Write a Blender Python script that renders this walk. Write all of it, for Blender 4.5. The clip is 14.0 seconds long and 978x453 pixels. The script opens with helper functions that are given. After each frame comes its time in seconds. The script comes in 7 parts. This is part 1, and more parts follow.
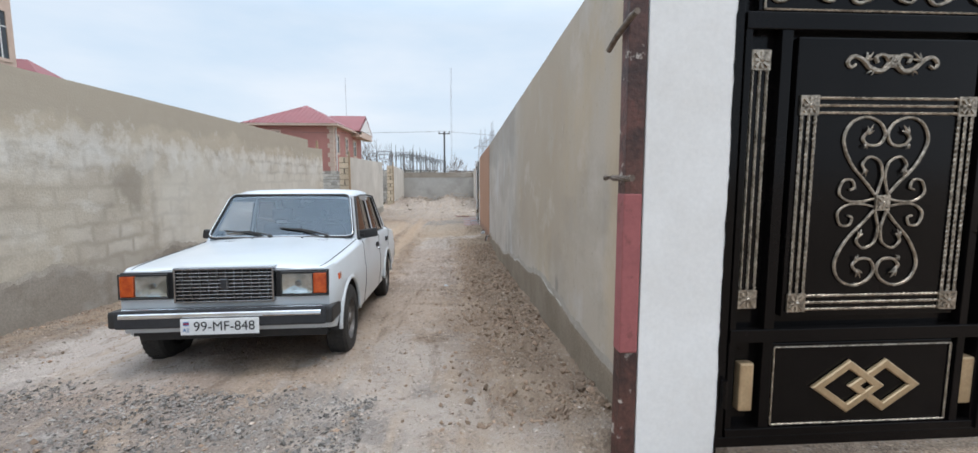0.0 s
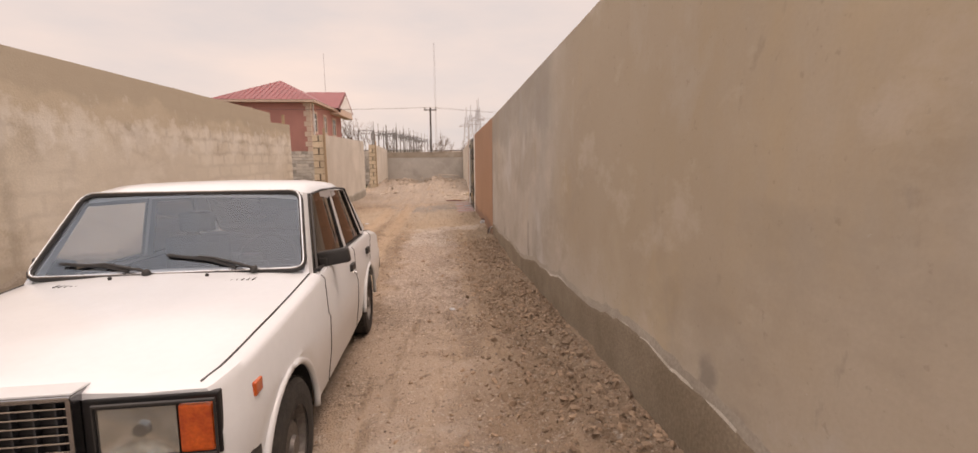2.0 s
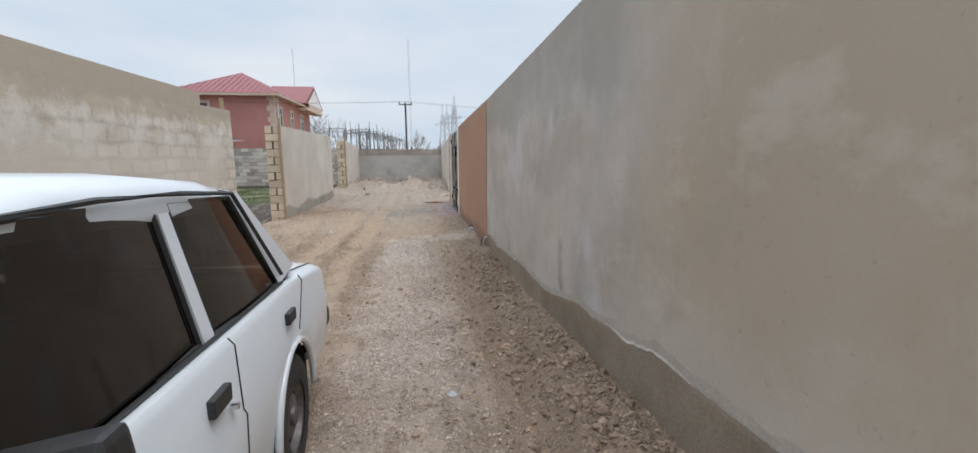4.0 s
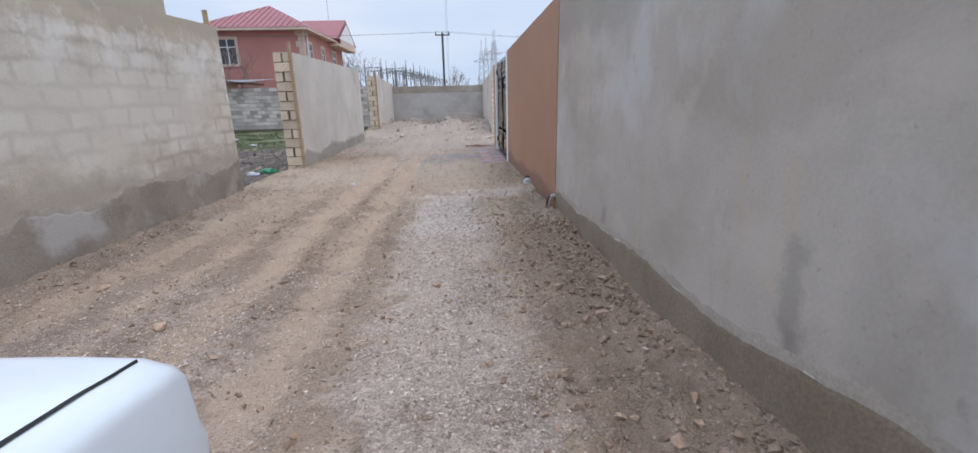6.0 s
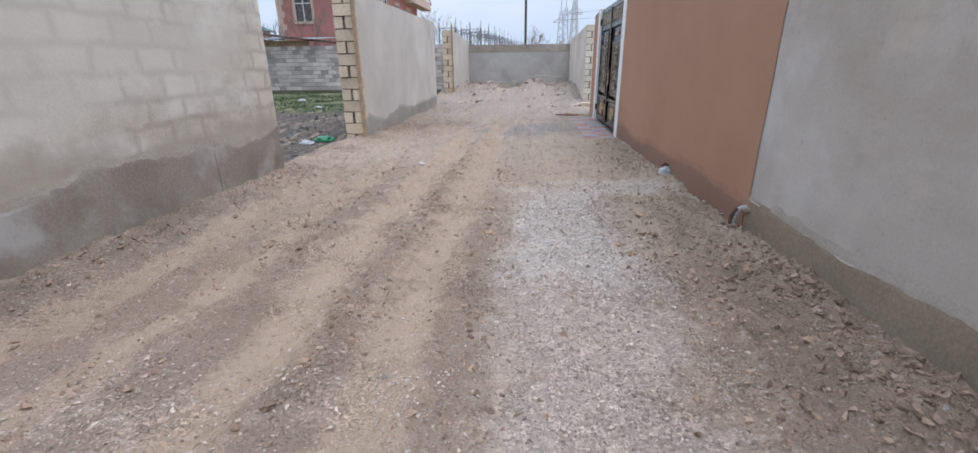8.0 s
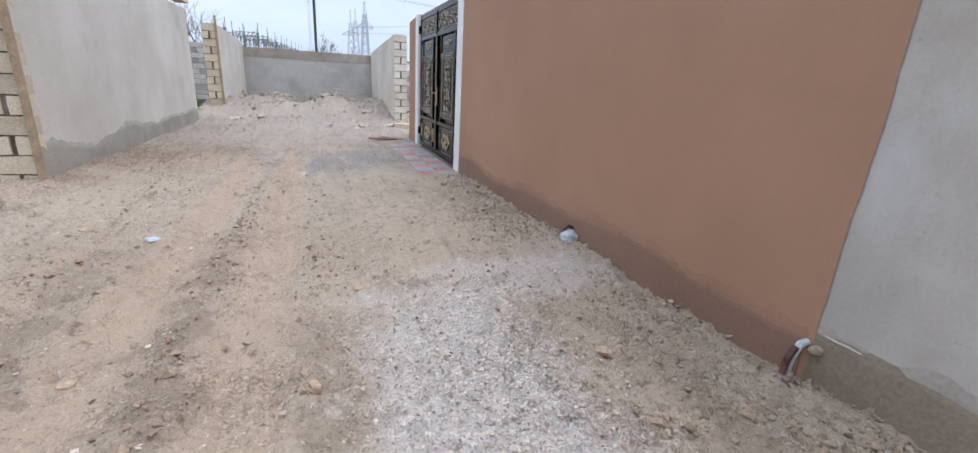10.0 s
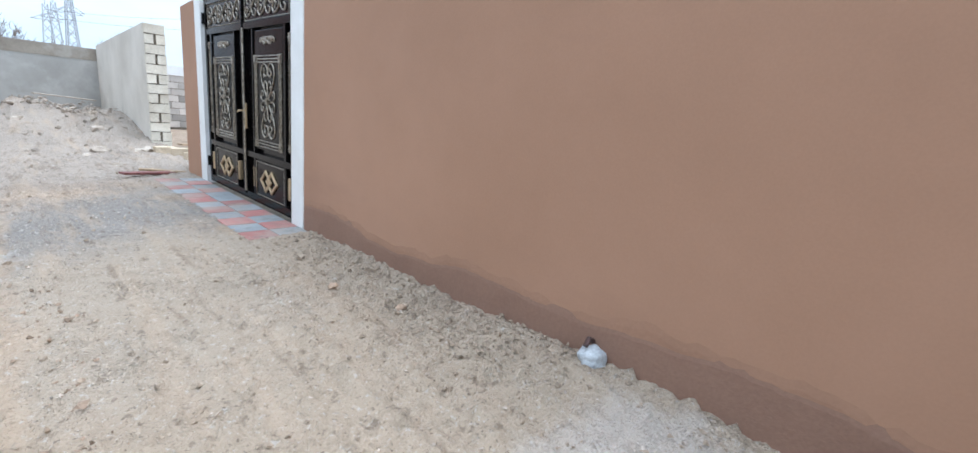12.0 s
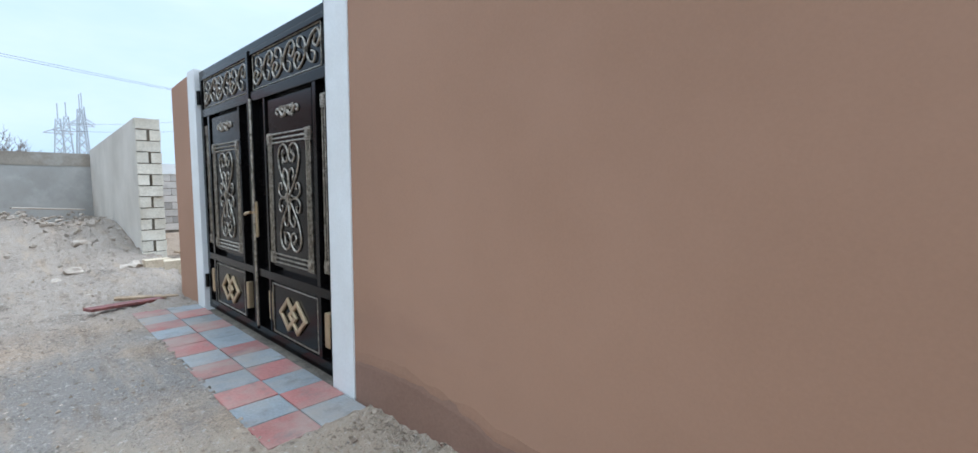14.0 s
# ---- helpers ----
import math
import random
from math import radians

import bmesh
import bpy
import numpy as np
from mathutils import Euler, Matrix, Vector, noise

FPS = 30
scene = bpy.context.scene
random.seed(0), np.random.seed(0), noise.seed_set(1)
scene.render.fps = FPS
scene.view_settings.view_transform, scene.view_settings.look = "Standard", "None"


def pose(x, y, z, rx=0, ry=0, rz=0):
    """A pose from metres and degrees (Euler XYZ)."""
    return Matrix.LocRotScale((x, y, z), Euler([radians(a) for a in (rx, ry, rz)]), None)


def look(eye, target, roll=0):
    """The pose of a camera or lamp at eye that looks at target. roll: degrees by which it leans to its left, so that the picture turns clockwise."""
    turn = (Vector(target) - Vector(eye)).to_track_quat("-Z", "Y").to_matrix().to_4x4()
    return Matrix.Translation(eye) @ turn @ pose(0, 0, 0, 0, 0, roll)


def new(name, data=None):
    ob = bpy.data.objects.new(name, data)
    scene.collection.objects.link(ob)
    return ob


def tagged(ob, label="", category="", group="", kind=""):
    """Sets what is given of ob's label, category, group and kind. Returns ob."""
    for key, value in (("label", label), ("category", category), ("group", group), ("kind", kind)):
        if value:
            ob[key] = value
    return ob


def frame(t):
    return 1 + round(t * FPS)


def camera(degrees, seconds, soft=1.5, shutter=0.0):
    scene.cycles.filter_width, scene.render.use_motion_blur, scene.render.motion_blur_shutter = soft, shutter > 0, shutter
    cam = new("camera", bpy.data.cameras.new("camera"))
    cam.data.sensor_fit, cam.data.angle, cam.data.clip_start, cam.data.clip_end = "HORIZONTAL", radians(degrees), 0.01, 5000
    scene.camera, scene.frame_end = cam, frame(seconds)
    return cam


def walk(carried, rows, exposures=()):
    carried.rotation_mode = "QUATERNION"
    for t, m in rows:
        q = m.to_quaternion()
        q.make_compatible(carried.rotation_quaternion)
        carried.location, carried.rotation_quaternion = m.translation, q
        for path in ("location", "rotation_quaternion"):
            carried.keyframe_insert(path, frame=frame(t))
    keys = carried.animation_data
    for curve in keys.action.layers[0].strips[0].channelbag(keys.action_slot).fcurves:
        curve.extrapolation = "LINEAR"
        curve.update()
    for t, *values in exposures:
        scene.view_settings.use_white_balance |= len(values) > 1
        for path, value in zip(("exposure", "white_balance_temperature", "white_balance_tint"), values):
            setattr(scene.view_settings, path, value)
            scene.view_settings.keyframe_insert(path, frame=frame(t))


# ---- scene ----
cam = camera(93.7, 14.0)
METRES, EYE, TILT, LEAN, TURN = 15.0, 1.243, 0.0, 0.0, -3.8
ROWS = [
    (0.0, 0.0, 0.0, 0.0, -0.01, -6.12, 0.09),
    (0.5, -0.0077, 0.0338, -0.0031, -1.91, -7.32, 0.08),
    (1.0, -0.0173, 0.0664, -0.0043, -1.93, -8.31, 0.05),
    (1.5, -0.0241, 0.0979, -0.0022, -1.9, -9.12, 0.38),
    (2.0, -0.0266, 0.1302, 0.0012, -1.96, -8.68, 0.52),
    (2.5, -0.0321, 0.1625, 0.0016, -4.18, -8.68, 0.5),
    (3.0, -0.0345, 0.1949, 0.0001, -4.92, -8.22, 0.53),
    (3.5, -0.0388, 0.2294, -0.0036, -5.05, -8.05, 0.53),
    (6.0, -0.0557, 0.4087, -0.0189, -0.28, -15.76, 1.27),
    (6.5, -0.0649, 0.4456, -0.0242, 8.45, -17.13, 1.53),
    (7.0, -0.0769, 0.4798, -0.0272, 11.66, -20.46, 0.42),
    (9.5, -0.1163, 0.6689, -0.0332, -6.49, -17.84, -0.85),
    (10.0, -0.1231, 0.707, -0.0346, -16.04, -17.23, -3.06),
    (10.5, -0.132, 0.7406, -0.0335, -34.47, -15.1, -6.2),
    (11.0, -0.1384, 0.7724, -0.0336, -41.26, -13.65, -5.58),
    (11.5, -0.1424, 0.8075, -0.0347, -41.8, -13.23, -5.74),
    (12.0, -0.142, 0.8442, -0.0341, -42.7, -13.39, -5.4),
    (12.5, -0.1358, 0.8803, -0.0311, -45.5, -12.32, -2.37),
    (13.0, -0.1285, 0.9146, -0.0311, -48.72, -8.15, 0.73),
    (13.5, -0.1156, 0.9461, -0.0309, -46.42, -5.56, 0.48),
    (14.0, -0.107, 0.9776, -0.0323, -42.82, -4.97, -0.24),
]
walk(cam, [(t, pose(0, 0, EYE, TILT, LEAN, TURN) @ pose(METRES * x, METRES * y, METRES * z, 90 + pitch, roll, yaw)) for t, x, y, z, yaw, pitch, roll in ROWS], exposures=[(0.0, 0.2, 6350, 13), (1.5, 0.2, 6250, 13), (1.9, 0.06, 9300, 33), (3.5, 0.0, 9400, 34), (3.7, 0.03, 7500, 20), (4.2, 0.05, 6500, 14), (5.8, 0.06, 6050, 18), (6.5, 0.1, 6050, 18), (7.0, 0.19, 6050, 18), (9.5, 0.06, 6050, 17), (10.6, 0.68, 5950, 14), (12.2, 0.72, 5800, 10), (13.0, 0.55, 5700, 9), (14.0, 0.4, 5700, 8)])

# ---- world and sun ----
world = bpy.data.worlds.new("overcast")
scene.world = world
world.use_nodes = True
wn, wl = world.node_tree.nodes, world.node_tree.links
wn.clear()
SUN_EL, SUN_ROT = radians(72), radians(122)
sky = wn.new("ShaderNodeTexSky")
sky.sky_type, sky.sun_disc = "NISHITA", False
sky.sun_elevation, sky.sun_rotation = SUN_EL, SUN_ROT
sky.air_density, sky.dust_density = 1.0, 3.0
tc = wn.new("ShaderNodeTexCoord")
mp = wn.new("ShaderNodeMapping")
mp.inputs["Scale"].default_value = (1.2, 1.2, 4.0)
cl = wn.new("ShaderNodeTexNoise")
cl.inputs["Scale"].default_value, cl.inputs["Detail"].default_value, cl.inputs["Roughness"].default_value = 1.6, 6, 0.55
cr = wn.new("ShaderNodeValToRGB")
cr.color_ramp.elements[0].position, cr.color_ramp.elements[0].color = 0.30, (6.7, 8.5, 10.0, 1)
cr.color_ramp.elements[1].position, cr.color_ramp.elements[1].color = 0.70, (9.2, 10.1, 10.7, 1)
mx = wn.new("ShaderNodeMix")
mx.data_type = "RGBA"
mx.inputs["Factor"].default_value = 0.88
bg = wn.new("ShaderNodeBackground")
wo = wn.new("ShaderNodeOutputWorld")
wl.new(tc.outputs["Generated"], mp.inputs["Vector"])
wl.new(mp.outputs["Vector"], cl.inputs["Vector"])
wl.new(cl.outputs["Fac"], cr.inputs["Fac"])
wl.new(sky.outputs["Color"], mx.inputs["A"])
wl.new(cr.outputs["Color"], mx.inputs["B"])
sx = wn.new("ShaderNodeSeparateXYZ")
zen = wn.new("ShaderNodeMapRange")
zen.inputs["From Min"].default_value, zen.inputs["From Max"].default_value = 0.30, 1.0
zen.inputs["To Min"].default_value, zen.inputs["To Max"].default_value = 0.085, 0.22
wl.new(tc.outputs["Generated"], sx.inputs["Vector"])
wl.new(sx.outputs["Z"], zen.inputs["Value"])
wl.new(zen.outputs["Result"], bg.inputs["Strength"])
wl.new(mx.outputs["Result"], bg.inputs["Color"])
wl.new(bg.outputs["Background"], wo.inputs["Surface"])
sun_data = bpy.data.lights.new("sun", "SUN")
sun_data.energy, sun_data.angle, sun_data.color = 0.9, radians(26), (1.0, 0.96, 0.9)
sun = new("sun", sun_data)
sun.matrix_world = look((0, 0, 30), (-8, 5, 0))


# ---- material helpers ----
def mat(name, base, dark=None, rough=0.8, metal=0.0, big=0.6, fine=40.0, mixpos=(0.35, 0.65), bump=0.2, fine_amt=0.25, rand=0.0, spec=0.5, bump_dist=0.01, detail=8.0, coat=0.0):
    """Two-scale noise between base and dark, fine grain on top, bump from the grain."""
    m = bpy.data.materials.new(name)
    m.use_nodes = True
    n, l = m.node_tree.nodes, m.node_tree.links
    p = n["Principled BSDF"]
    p.inputs["Roughness"].default_value, p.inputs["Metallic"].default_value = rough, metal
    p.inputs["Specular IOR Level"].default_value = spec
    p.inputs["Coat Weight"].default_value = coat
    p.inputs["Coat Roughness"].default_value = 0.08
    dark = dark or tuple(c * 0.7 for c in base)
    geo = n.new("ShaderNodeNewGeometry")
    a = n.new("ShaderNodeTexNoise")
    a.inputs["Scale"].default_value, a.inputs["Detail"].default_value, a.inputs["Roughness"].default_value = big, detail, 0.6
    l.new(geo.outputs["Position"], a.inputs["Vector"])
    r = n.new("ShaderNodeValToRGB")
    r.color_ramp.elements[0].position, r.color_ramp.elements[1].position = mixpos
    r.color_ramp.elements[0].color, r.color_ramp.elements[1].color = (*dark, 1), (*base, 1)
    l.new(a.outputs["Fac"], r.inputs["Fac"])
    b = n.new("ShaderNodeTexNoise")
    b.inputs["Scale"].default_value, b.inputs["Detail"].default_value = fine, 4
    l.new(geo.outputs["Position"], b.inputs["Vector"])
    mr = n.new("ShaderNodeMapRange")
    mr.inputs["From Min"].default_value, mr.inputs["From Max"].default_value = 0.3, 0.7
    mr.inputs["To Min"].default_value, mr.inputs["To Max"].default_value = 1 - fine_amt, 1 + fine_amt
    l.new(b.outputs["Fac"], mr.inputs["Value"])
    val = mr.outputs["Result"]
    if rand:
        oi = n.new("ShaderNodeObjectInfo")
        rr = n.new("ShaderNodeMapRange")
        rr.inputs["To Min"].default_value, rr.inputs["To Max"].default_value = 1 - rand, 1 + rand
        l.new(oi.outputs["Random"], rr.inputs["Value"])
        mu = n.new("ShaderNodeMath")
        mu.operation = "MULTIPLY"
        l.new(val, mu.inputs[0])
        l.new(rr.outputs["Result"], mu.inputs[1])
        val = mu.outputs["Value"]
    hs = n.new("ShaderNodeHueSaturation")
    l.new(r.outputs["Color"], hs.inputs["Color"])
    l.new(val, hs.inputs["Value"])
    l.new(hs.outputs["Color"], p.inputs["Base Color"])
    if bump:
        bu = n.new("ShaderNodeBump")
        bu.inputs["Strength"].default_value, bu.inputs["Distance"].default_value = bump, bump_dist
        l.new(b.outputs["Fac"], bu.inputs["Height"])
        l.new(bu.outputs["Normal"], p.inputs["Normal"])
    return m


def node_of(m, kind):
    return next(x for x in m.node_tree.nodes if x.bl_idname == kind)


def overlay(m, color, scale, lo, hi, amount=1.0, detail=6.0, stretch=(1, 1, 1), rough=None):
    """Blotches of another colour over what m has."""
    n, l = m.node_tree.nodes, m.node_tree.links
    p = n["Principled BSDF"]
    src = p.inputs["Base Color"].links[0].from_socket
    geo = node_of(m, "ShaderNodeNewGeometry")
    mp_ = n.new("ShaderNodeMapping")
    mp_.inputs["Scale"].default_value = stretch
    mp_.inputs["Location"].default_value = (scale * 3.1, 7.7, lo * 31)
    l.new(geo.outputs["Position"], mp_.inputs["Vector"])
    a = n.new("ShaderNodeTexNoise")
    a.inputs["Scale"].default_value, a.inputs["Detail"].default_value, a.inputs["Roughness"].default_value = scale, detail, 0.62
    l.new(mp_.outputs["Vector"], a.inputs["Vector"])
    mr = n.new("ShaderNodeMapRange")
    mr.inputs["From Min"].default_value, mr.inputs["From Max"].default_value, mr.inputs["To Max"].default_value = lo, hi, amount
    l.new(a.outputs["Fac"], mr.inputs["Value"])
    mix = n.new("ShaderNodeMix")
    mix.data_type = "RGBA"
    l.new(mr.outputs["Result"], mix.inputs["Factor"])
    l.new(src, mix.inputs["A"])
    mix.inputs["B"].default_value = (*color, 1)
    l.new(mix.outputs["Result"], p.inputs["Base Color"])
    return m


M_GROUND = mat("packed_earth", (0.44, 0.335, 0.25), (0.27, 0.2, 0.147), rough=0.95, big=0.7, fine=75, fine_amt=0.42, bump=1.0, spec=0.15, bump_dist=0.022)


def patch_mask(m, x, y, wob=0.5, scale=1.4, amount=1.0, axes="XY"):
    """Soft-edged box along two axes as (lo, hi, softness), its edge broken up by noise."""
    n, l = m.node_tree.nodes, m.node_tree.links
    geo = node_of(m, "ShaderNodeNewGeometry")
    a = n.new("ShaderNodeTexNoise")
    a.inputs["Scale"].default_value, a.inputs["Detail"].default_value, a.inputs["Roughness"].default_value = scale, 7, 0.65
    l.new(geo.outputs["Position"], a.inputs["Vector"])
    sp = n.new("ShaderNodeSeparateXYZ")
    l.new(geo.outputs["Position"], sp.inputs["Vector"])
    out = None
    for axis, (lo, hi, soft) in ((axes[0], x), (axes[1], y)):
        for edge, sign in ((lo, 1), (hi, -1)):
            add = n.new("ShaderNodeMath")
            add.operation = "MULTIPLY_ADD"
            l.new(a.outputs["Fac"], add.inputs[0])
            add.inputs[1].default_value = 2 * wob * sign
            l.new(sp.outputs[axis], add.inputs[2])
            mr = n.new("ShaderNodeMapRange")
            mr.interpolation_type = "SMOOTHSTEP"
            off = edge + wob * sign
            mr.inputs["From Min"].default_value, mr.inputs["From Max"].default_value = (off - soft, off + soft) if sign > 0 else (off + soft, off - soft)
            l.new(add.outputs["Value"], mr.inputs["Value"])
            if out is None:
                out = mr.outputs["Result"]
            else:
                mu = n.new("ShaderNodeMath")
                mu.operation = "MULTIPLY"
                l.new(out, mu.inputs[0])
                l.new(mr.outputs["Result"], mu.inputs[1])
                out = mu.outputs["Value"]
    am = n.new("ShaderNodeMath")
    am.operation = "MULTIPLY"
    l.new(out, am.inputs[0])
    am.inputs[1].default_value = amount
    return am.outputs["Value"]


def zone(m, color, x, y, wob=0.5, scale=1.4, amount=1.0, axes="XY"):
    """A patch of another colour."""
    n, l = m.node_tree.nodes, m.node_tree.links
    p = n["Principled BSDF"]
    src = p.inputs["Base Color"].links[0].from_socket
    mix = n.new("ShaderNodeMix")
    mix.data_type = "RGBA"
    l.new(patch_mask(m, x, y, wob, scale, amount, axes), mix.inputs["Factor"])
    l.new(src, mix.inputs["A"])
    mix.inputs["B"].default_value = (*color, 1)
    l.new(mix.outputs["Result"], p.inputs["Base Color"])


def chips(m, scale, masks, patch, lo, hi, amount, relief):
    """Crushed stone pressed into the earth: small facets, each lighter or darker, in uneven patches and all over the masks."""
    n, l = m.node_tree.nodes, m.node_tree.links
    p = n["Principled BSDF"]
    geo = node_of(m, "ShaderNodeNewGeometry")

    def math_(op, u, v):
        q = n.new("ShaderNodeMath")
        q.operation, q.use_clamp = op, op == "ADD"
        for k, s in enumerate((u, v)):
            if isinstance(s, float):
                q.inputs[k].default_value = s
            else:
                l.new(s, q.inputs[k])
        return q.outputs["Value"]

    pn = n.new("ShaderNodeTexNoise")
    pn.inputs["Scale"].default_value, pn.inputs["Detail"].default_value, pn.inputs["Roughness"].default_value = patch, 6, 0.65
    l.new(geo.outputs["Position"], pn.inputs["Vector"])
    pm = n.new("ShaderNodeMapRange")
    pm.inputs["From Min"].default_value, pm.inputs["From Max"].default_value, pm.inputs["To Min"].default_value = 0.53, 0.67, 0.04
    l.new(pn.outputs["Fac"], pm.inputs["Value"])
    cover = pm.outputs["Result"]
    for k in masks:
        cover = math_("ADD", cover, patch_mask(m, *k))
    wb = n.new("ShaderNodeTexNoise")
    wb.inputs["Scale"].default_value = scale * 0.8
    l.new(geo.outputs["Position"], wb.inputs["Vector"])
    wv = n.new("ShaderNodeVectorMath")
    wv.operation = "MULTIPLY_ADD"
    l.new(wb.outputs["Color"], wv.inputs[0])
    wv.inputs[1].default_value = (0.8 / scale, 0.8 / scale, 0.8 / scale)
    l.new(geo.outputs["Position"], wv.inputs[2])
    vo = n.new("ShaderNodeTexVoronoi")
    vo.inputs["Scale"].default_value = scale
    l.new(wv.outputs["Vector"], vo.inputs["Vector"])
    cell = n.new("ShaderNodeSeparateColor")
    l.new(vo.outputs["Color"], cell.inputs["Color"])
    ramp = n.new("ShaderNodeValToRGB")
    e = ramp.color_ramp.elements
    e[0].position, e[0].color = 0.0, (lo, lo, lo, 1)
    e[1].position, e[1].color = 1.0, (hi, hi, hi, 1)
    mid = e.new(0.45)
    mid.color = (0.85, 0.85, 0.85, 1)
    top = e.new(0.8)
    top.color = (1.15, 1.12, 1.1, 1)
    l.new(cell.outputs["Red"], ramp.inputs["Fac"])
    mul = n.new("ShaderNodeMix")
    mul.data_type, mul.blend_type = "RGBA", "MULTIPLY"
    l.new(math_("MULTIPLY", cover, amount), mul.inputs["Factor"])
    l.new(p.inputs["Base Color"].links[0].from_socket, mul.inputs["A"])
    l.new(ramp.outputs["Color"], mul.inputs["B"])
    l.new(mul.outputs["Result"], p.inputs["Base Color"])
    bu = n.new("ShaderNodeBump")
    bu.inputs["Strength"].default_value, bu.inputs["Distance"].default_value = 1.0, relief
    l.new(math_("MULTIPLY", math_("SUBTRACT", cell.outputs["Green"], vo.outputs["Distance"]), cover), bu.inputs["Height"])
    l.new(p.inputs["Normal"].links[0].from_socket, bu.inputs["Normal"])
    l.new(bu.outputs["Normal"], p.inputs["Normal"])


zone(M_GROUND, (0.445, 0.36, 0.30), (-0.95, 0.05, 0.3), (6.0, 13.2, 0.7), 0.8, 2.6, 0.8)
zone(M_GROUND, (0.36, 0.285, 0.24), (-3.4, -1.5, 0.3), (-3, 9.8, 0.6), 0.8, 1.3, 0.7)
zone(M_GROUND, (0.52, 0.465, 0.42), (-3.7, -1.9, 0.3), (3.0, 4.8, 0.4), 1.0, 1.6, 0.8)
zone(M_GROUND, (0.42, 0.335, 0.27), (-1.2, 0.3, 0.3), (2.3, 6.4, 0.5), 1.0, 1.8, 0.75)
zone(M_GROUND, (0.44, 0.385, 0.34), (-1.0, 0.5, 0.3), (1.6, 4.2, 0.4), 1.6, 2.6, 0.7)
zone(M_GROUND, (0.20, 0.18, 0.165), (-2.9, -0.5, 0.25), (1.7, 2.75, 0.3), 1.6, 2.4, 0.6)
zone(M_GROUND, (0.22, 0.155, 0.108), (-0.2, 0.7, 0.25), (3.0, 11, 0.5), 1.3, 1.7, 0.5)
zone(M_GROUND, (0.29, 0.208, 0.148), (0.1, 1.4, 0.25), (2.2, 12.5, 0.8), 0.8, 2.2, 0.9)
zone(M_GROUND, (0.235, 0.225, 0.213), (-1.9, 0.1, 0.5), (15.4, 19.4, 0.8), 1.8, 1.1, 0.75)
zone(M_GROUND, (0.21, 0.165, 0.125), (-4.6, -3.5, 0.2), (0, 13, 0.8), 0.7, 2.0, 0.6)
zone(M_GROUND, (0.42, 0.335, 0.25), (-3.6, 1.0, 0.4), (11.4, 17.4, 0.6), 1.4, 1.2, 0.75)
zone(M_GROUND, (0.36, 0.31, 0.265), (-3.9, 1.4, 0.4), (20.0, 31, 1.0), 1.4, 1.2, 0.7)
zone(M_GROUND, (0.34, 0.255, 0.185), (-3.2, -1.2, 0.3), (10.2, 14.5, 0.6), 1.6, 1.3, 0.5)
zone(M_GROUND, (0.078, 0.070, 0.063), (-60, -4.35, 0.2), (-40, 24.5, 1.0), 0.6, 1.2, 0.9)
overlay(M_GROUND, (0.085, 0.075, 0.066), 3.0, 0.70, 0.80, 0.5)
zone(M_GROUND, (0.075, 0.10, 0.04), (-60, -4.45, 0.2), (22.4, 200, 0.9), 1.2, 1.4, 0.9)
zone(M_GROUND, (0.415, 0.305, 0.22), (-1.66, -1.34, 0.1), (8.5, 19, 1.5), 0.25, 1.5, 0.9)
zone(M_GROUND, (0.415, 0.305, 0.22), (-2.25, -1.95, 0.1), (8.5, 18, 1.5), 0.25, 1.5, 0.9)
overlay(M_GROUND, (0.56, 0.51, 0.46), 60.0, 0.63, 0.68, 0.5, detail=3)
overlay(M_GROUND, (0.50, 0.45, 0.40), 24.0, 0.60, 0.68, 0.65, detail=5)
overlay(M_GROUND, (0.125, 0.092, 0.068), 14.0, 0.58, 0.68, 0.6, detail=6)
overlay(M_GROUND, (0.13, 0.098, 0.074), 38.0, 0.62, 0.69, 0.75, detail=4)
overlay(M_GROUND, (0.55, 0.53, 0.50), 1.7, 0.67, 0.75, 0.4)
overlay(M_GROUND, (0.44, 0.335, 0.245), 5.0, 0.52, 0.66, 0.55, detail=5, stretch=(1, 0.13, 1))
overlay(M_GROUND, (0.20, 0.148, 0.108), 7.0, 0.58, 0.68, 0.55, detail=5, stretch=(1, 0.16, 1))
for x_, w_, y_, dark_ in ((-1.82, 0.12, 14.5, 0.6), (-1.18, 0.15, 12.8, 0.5), (-2.5, 0.14, 14.0, 0.55), (-3.05, 0.2, 11.5, 0.5), (0.35, 0.2, 12.6, 0.4)):
    zone(M_GROUND, (0.235, 0.175, 0.128), (x_ - w_, x_ + w_, 0.06), (5.6, y_, 1.2), 0.75, 3.6, dark_)
for x_, w_, y_ in ((-1.5, 0.12, 18.0), (-2.12, 0.13, 18.0), (-2.78, 0.1, 15.0), (-3.35, 0.12, 13.0)):
    zone(M_GROUND, (0.43, 0.325, 0.232), (x_ - w_, x_ + w_, 0.05), (7.5, y_, 1.5), 0.45, 1.9, 0.55)
overlay(M_GROUND, (0.16, 0.118, 0.086), 30.0, 0.64, 0.69, 0.6, detail=4)
overlay(M_GROUND, (0.58, 0.52, 0.46), 34.0, 0.65, 0.69, 0.5, detail=3, stretch=(1, 1, 1.3))
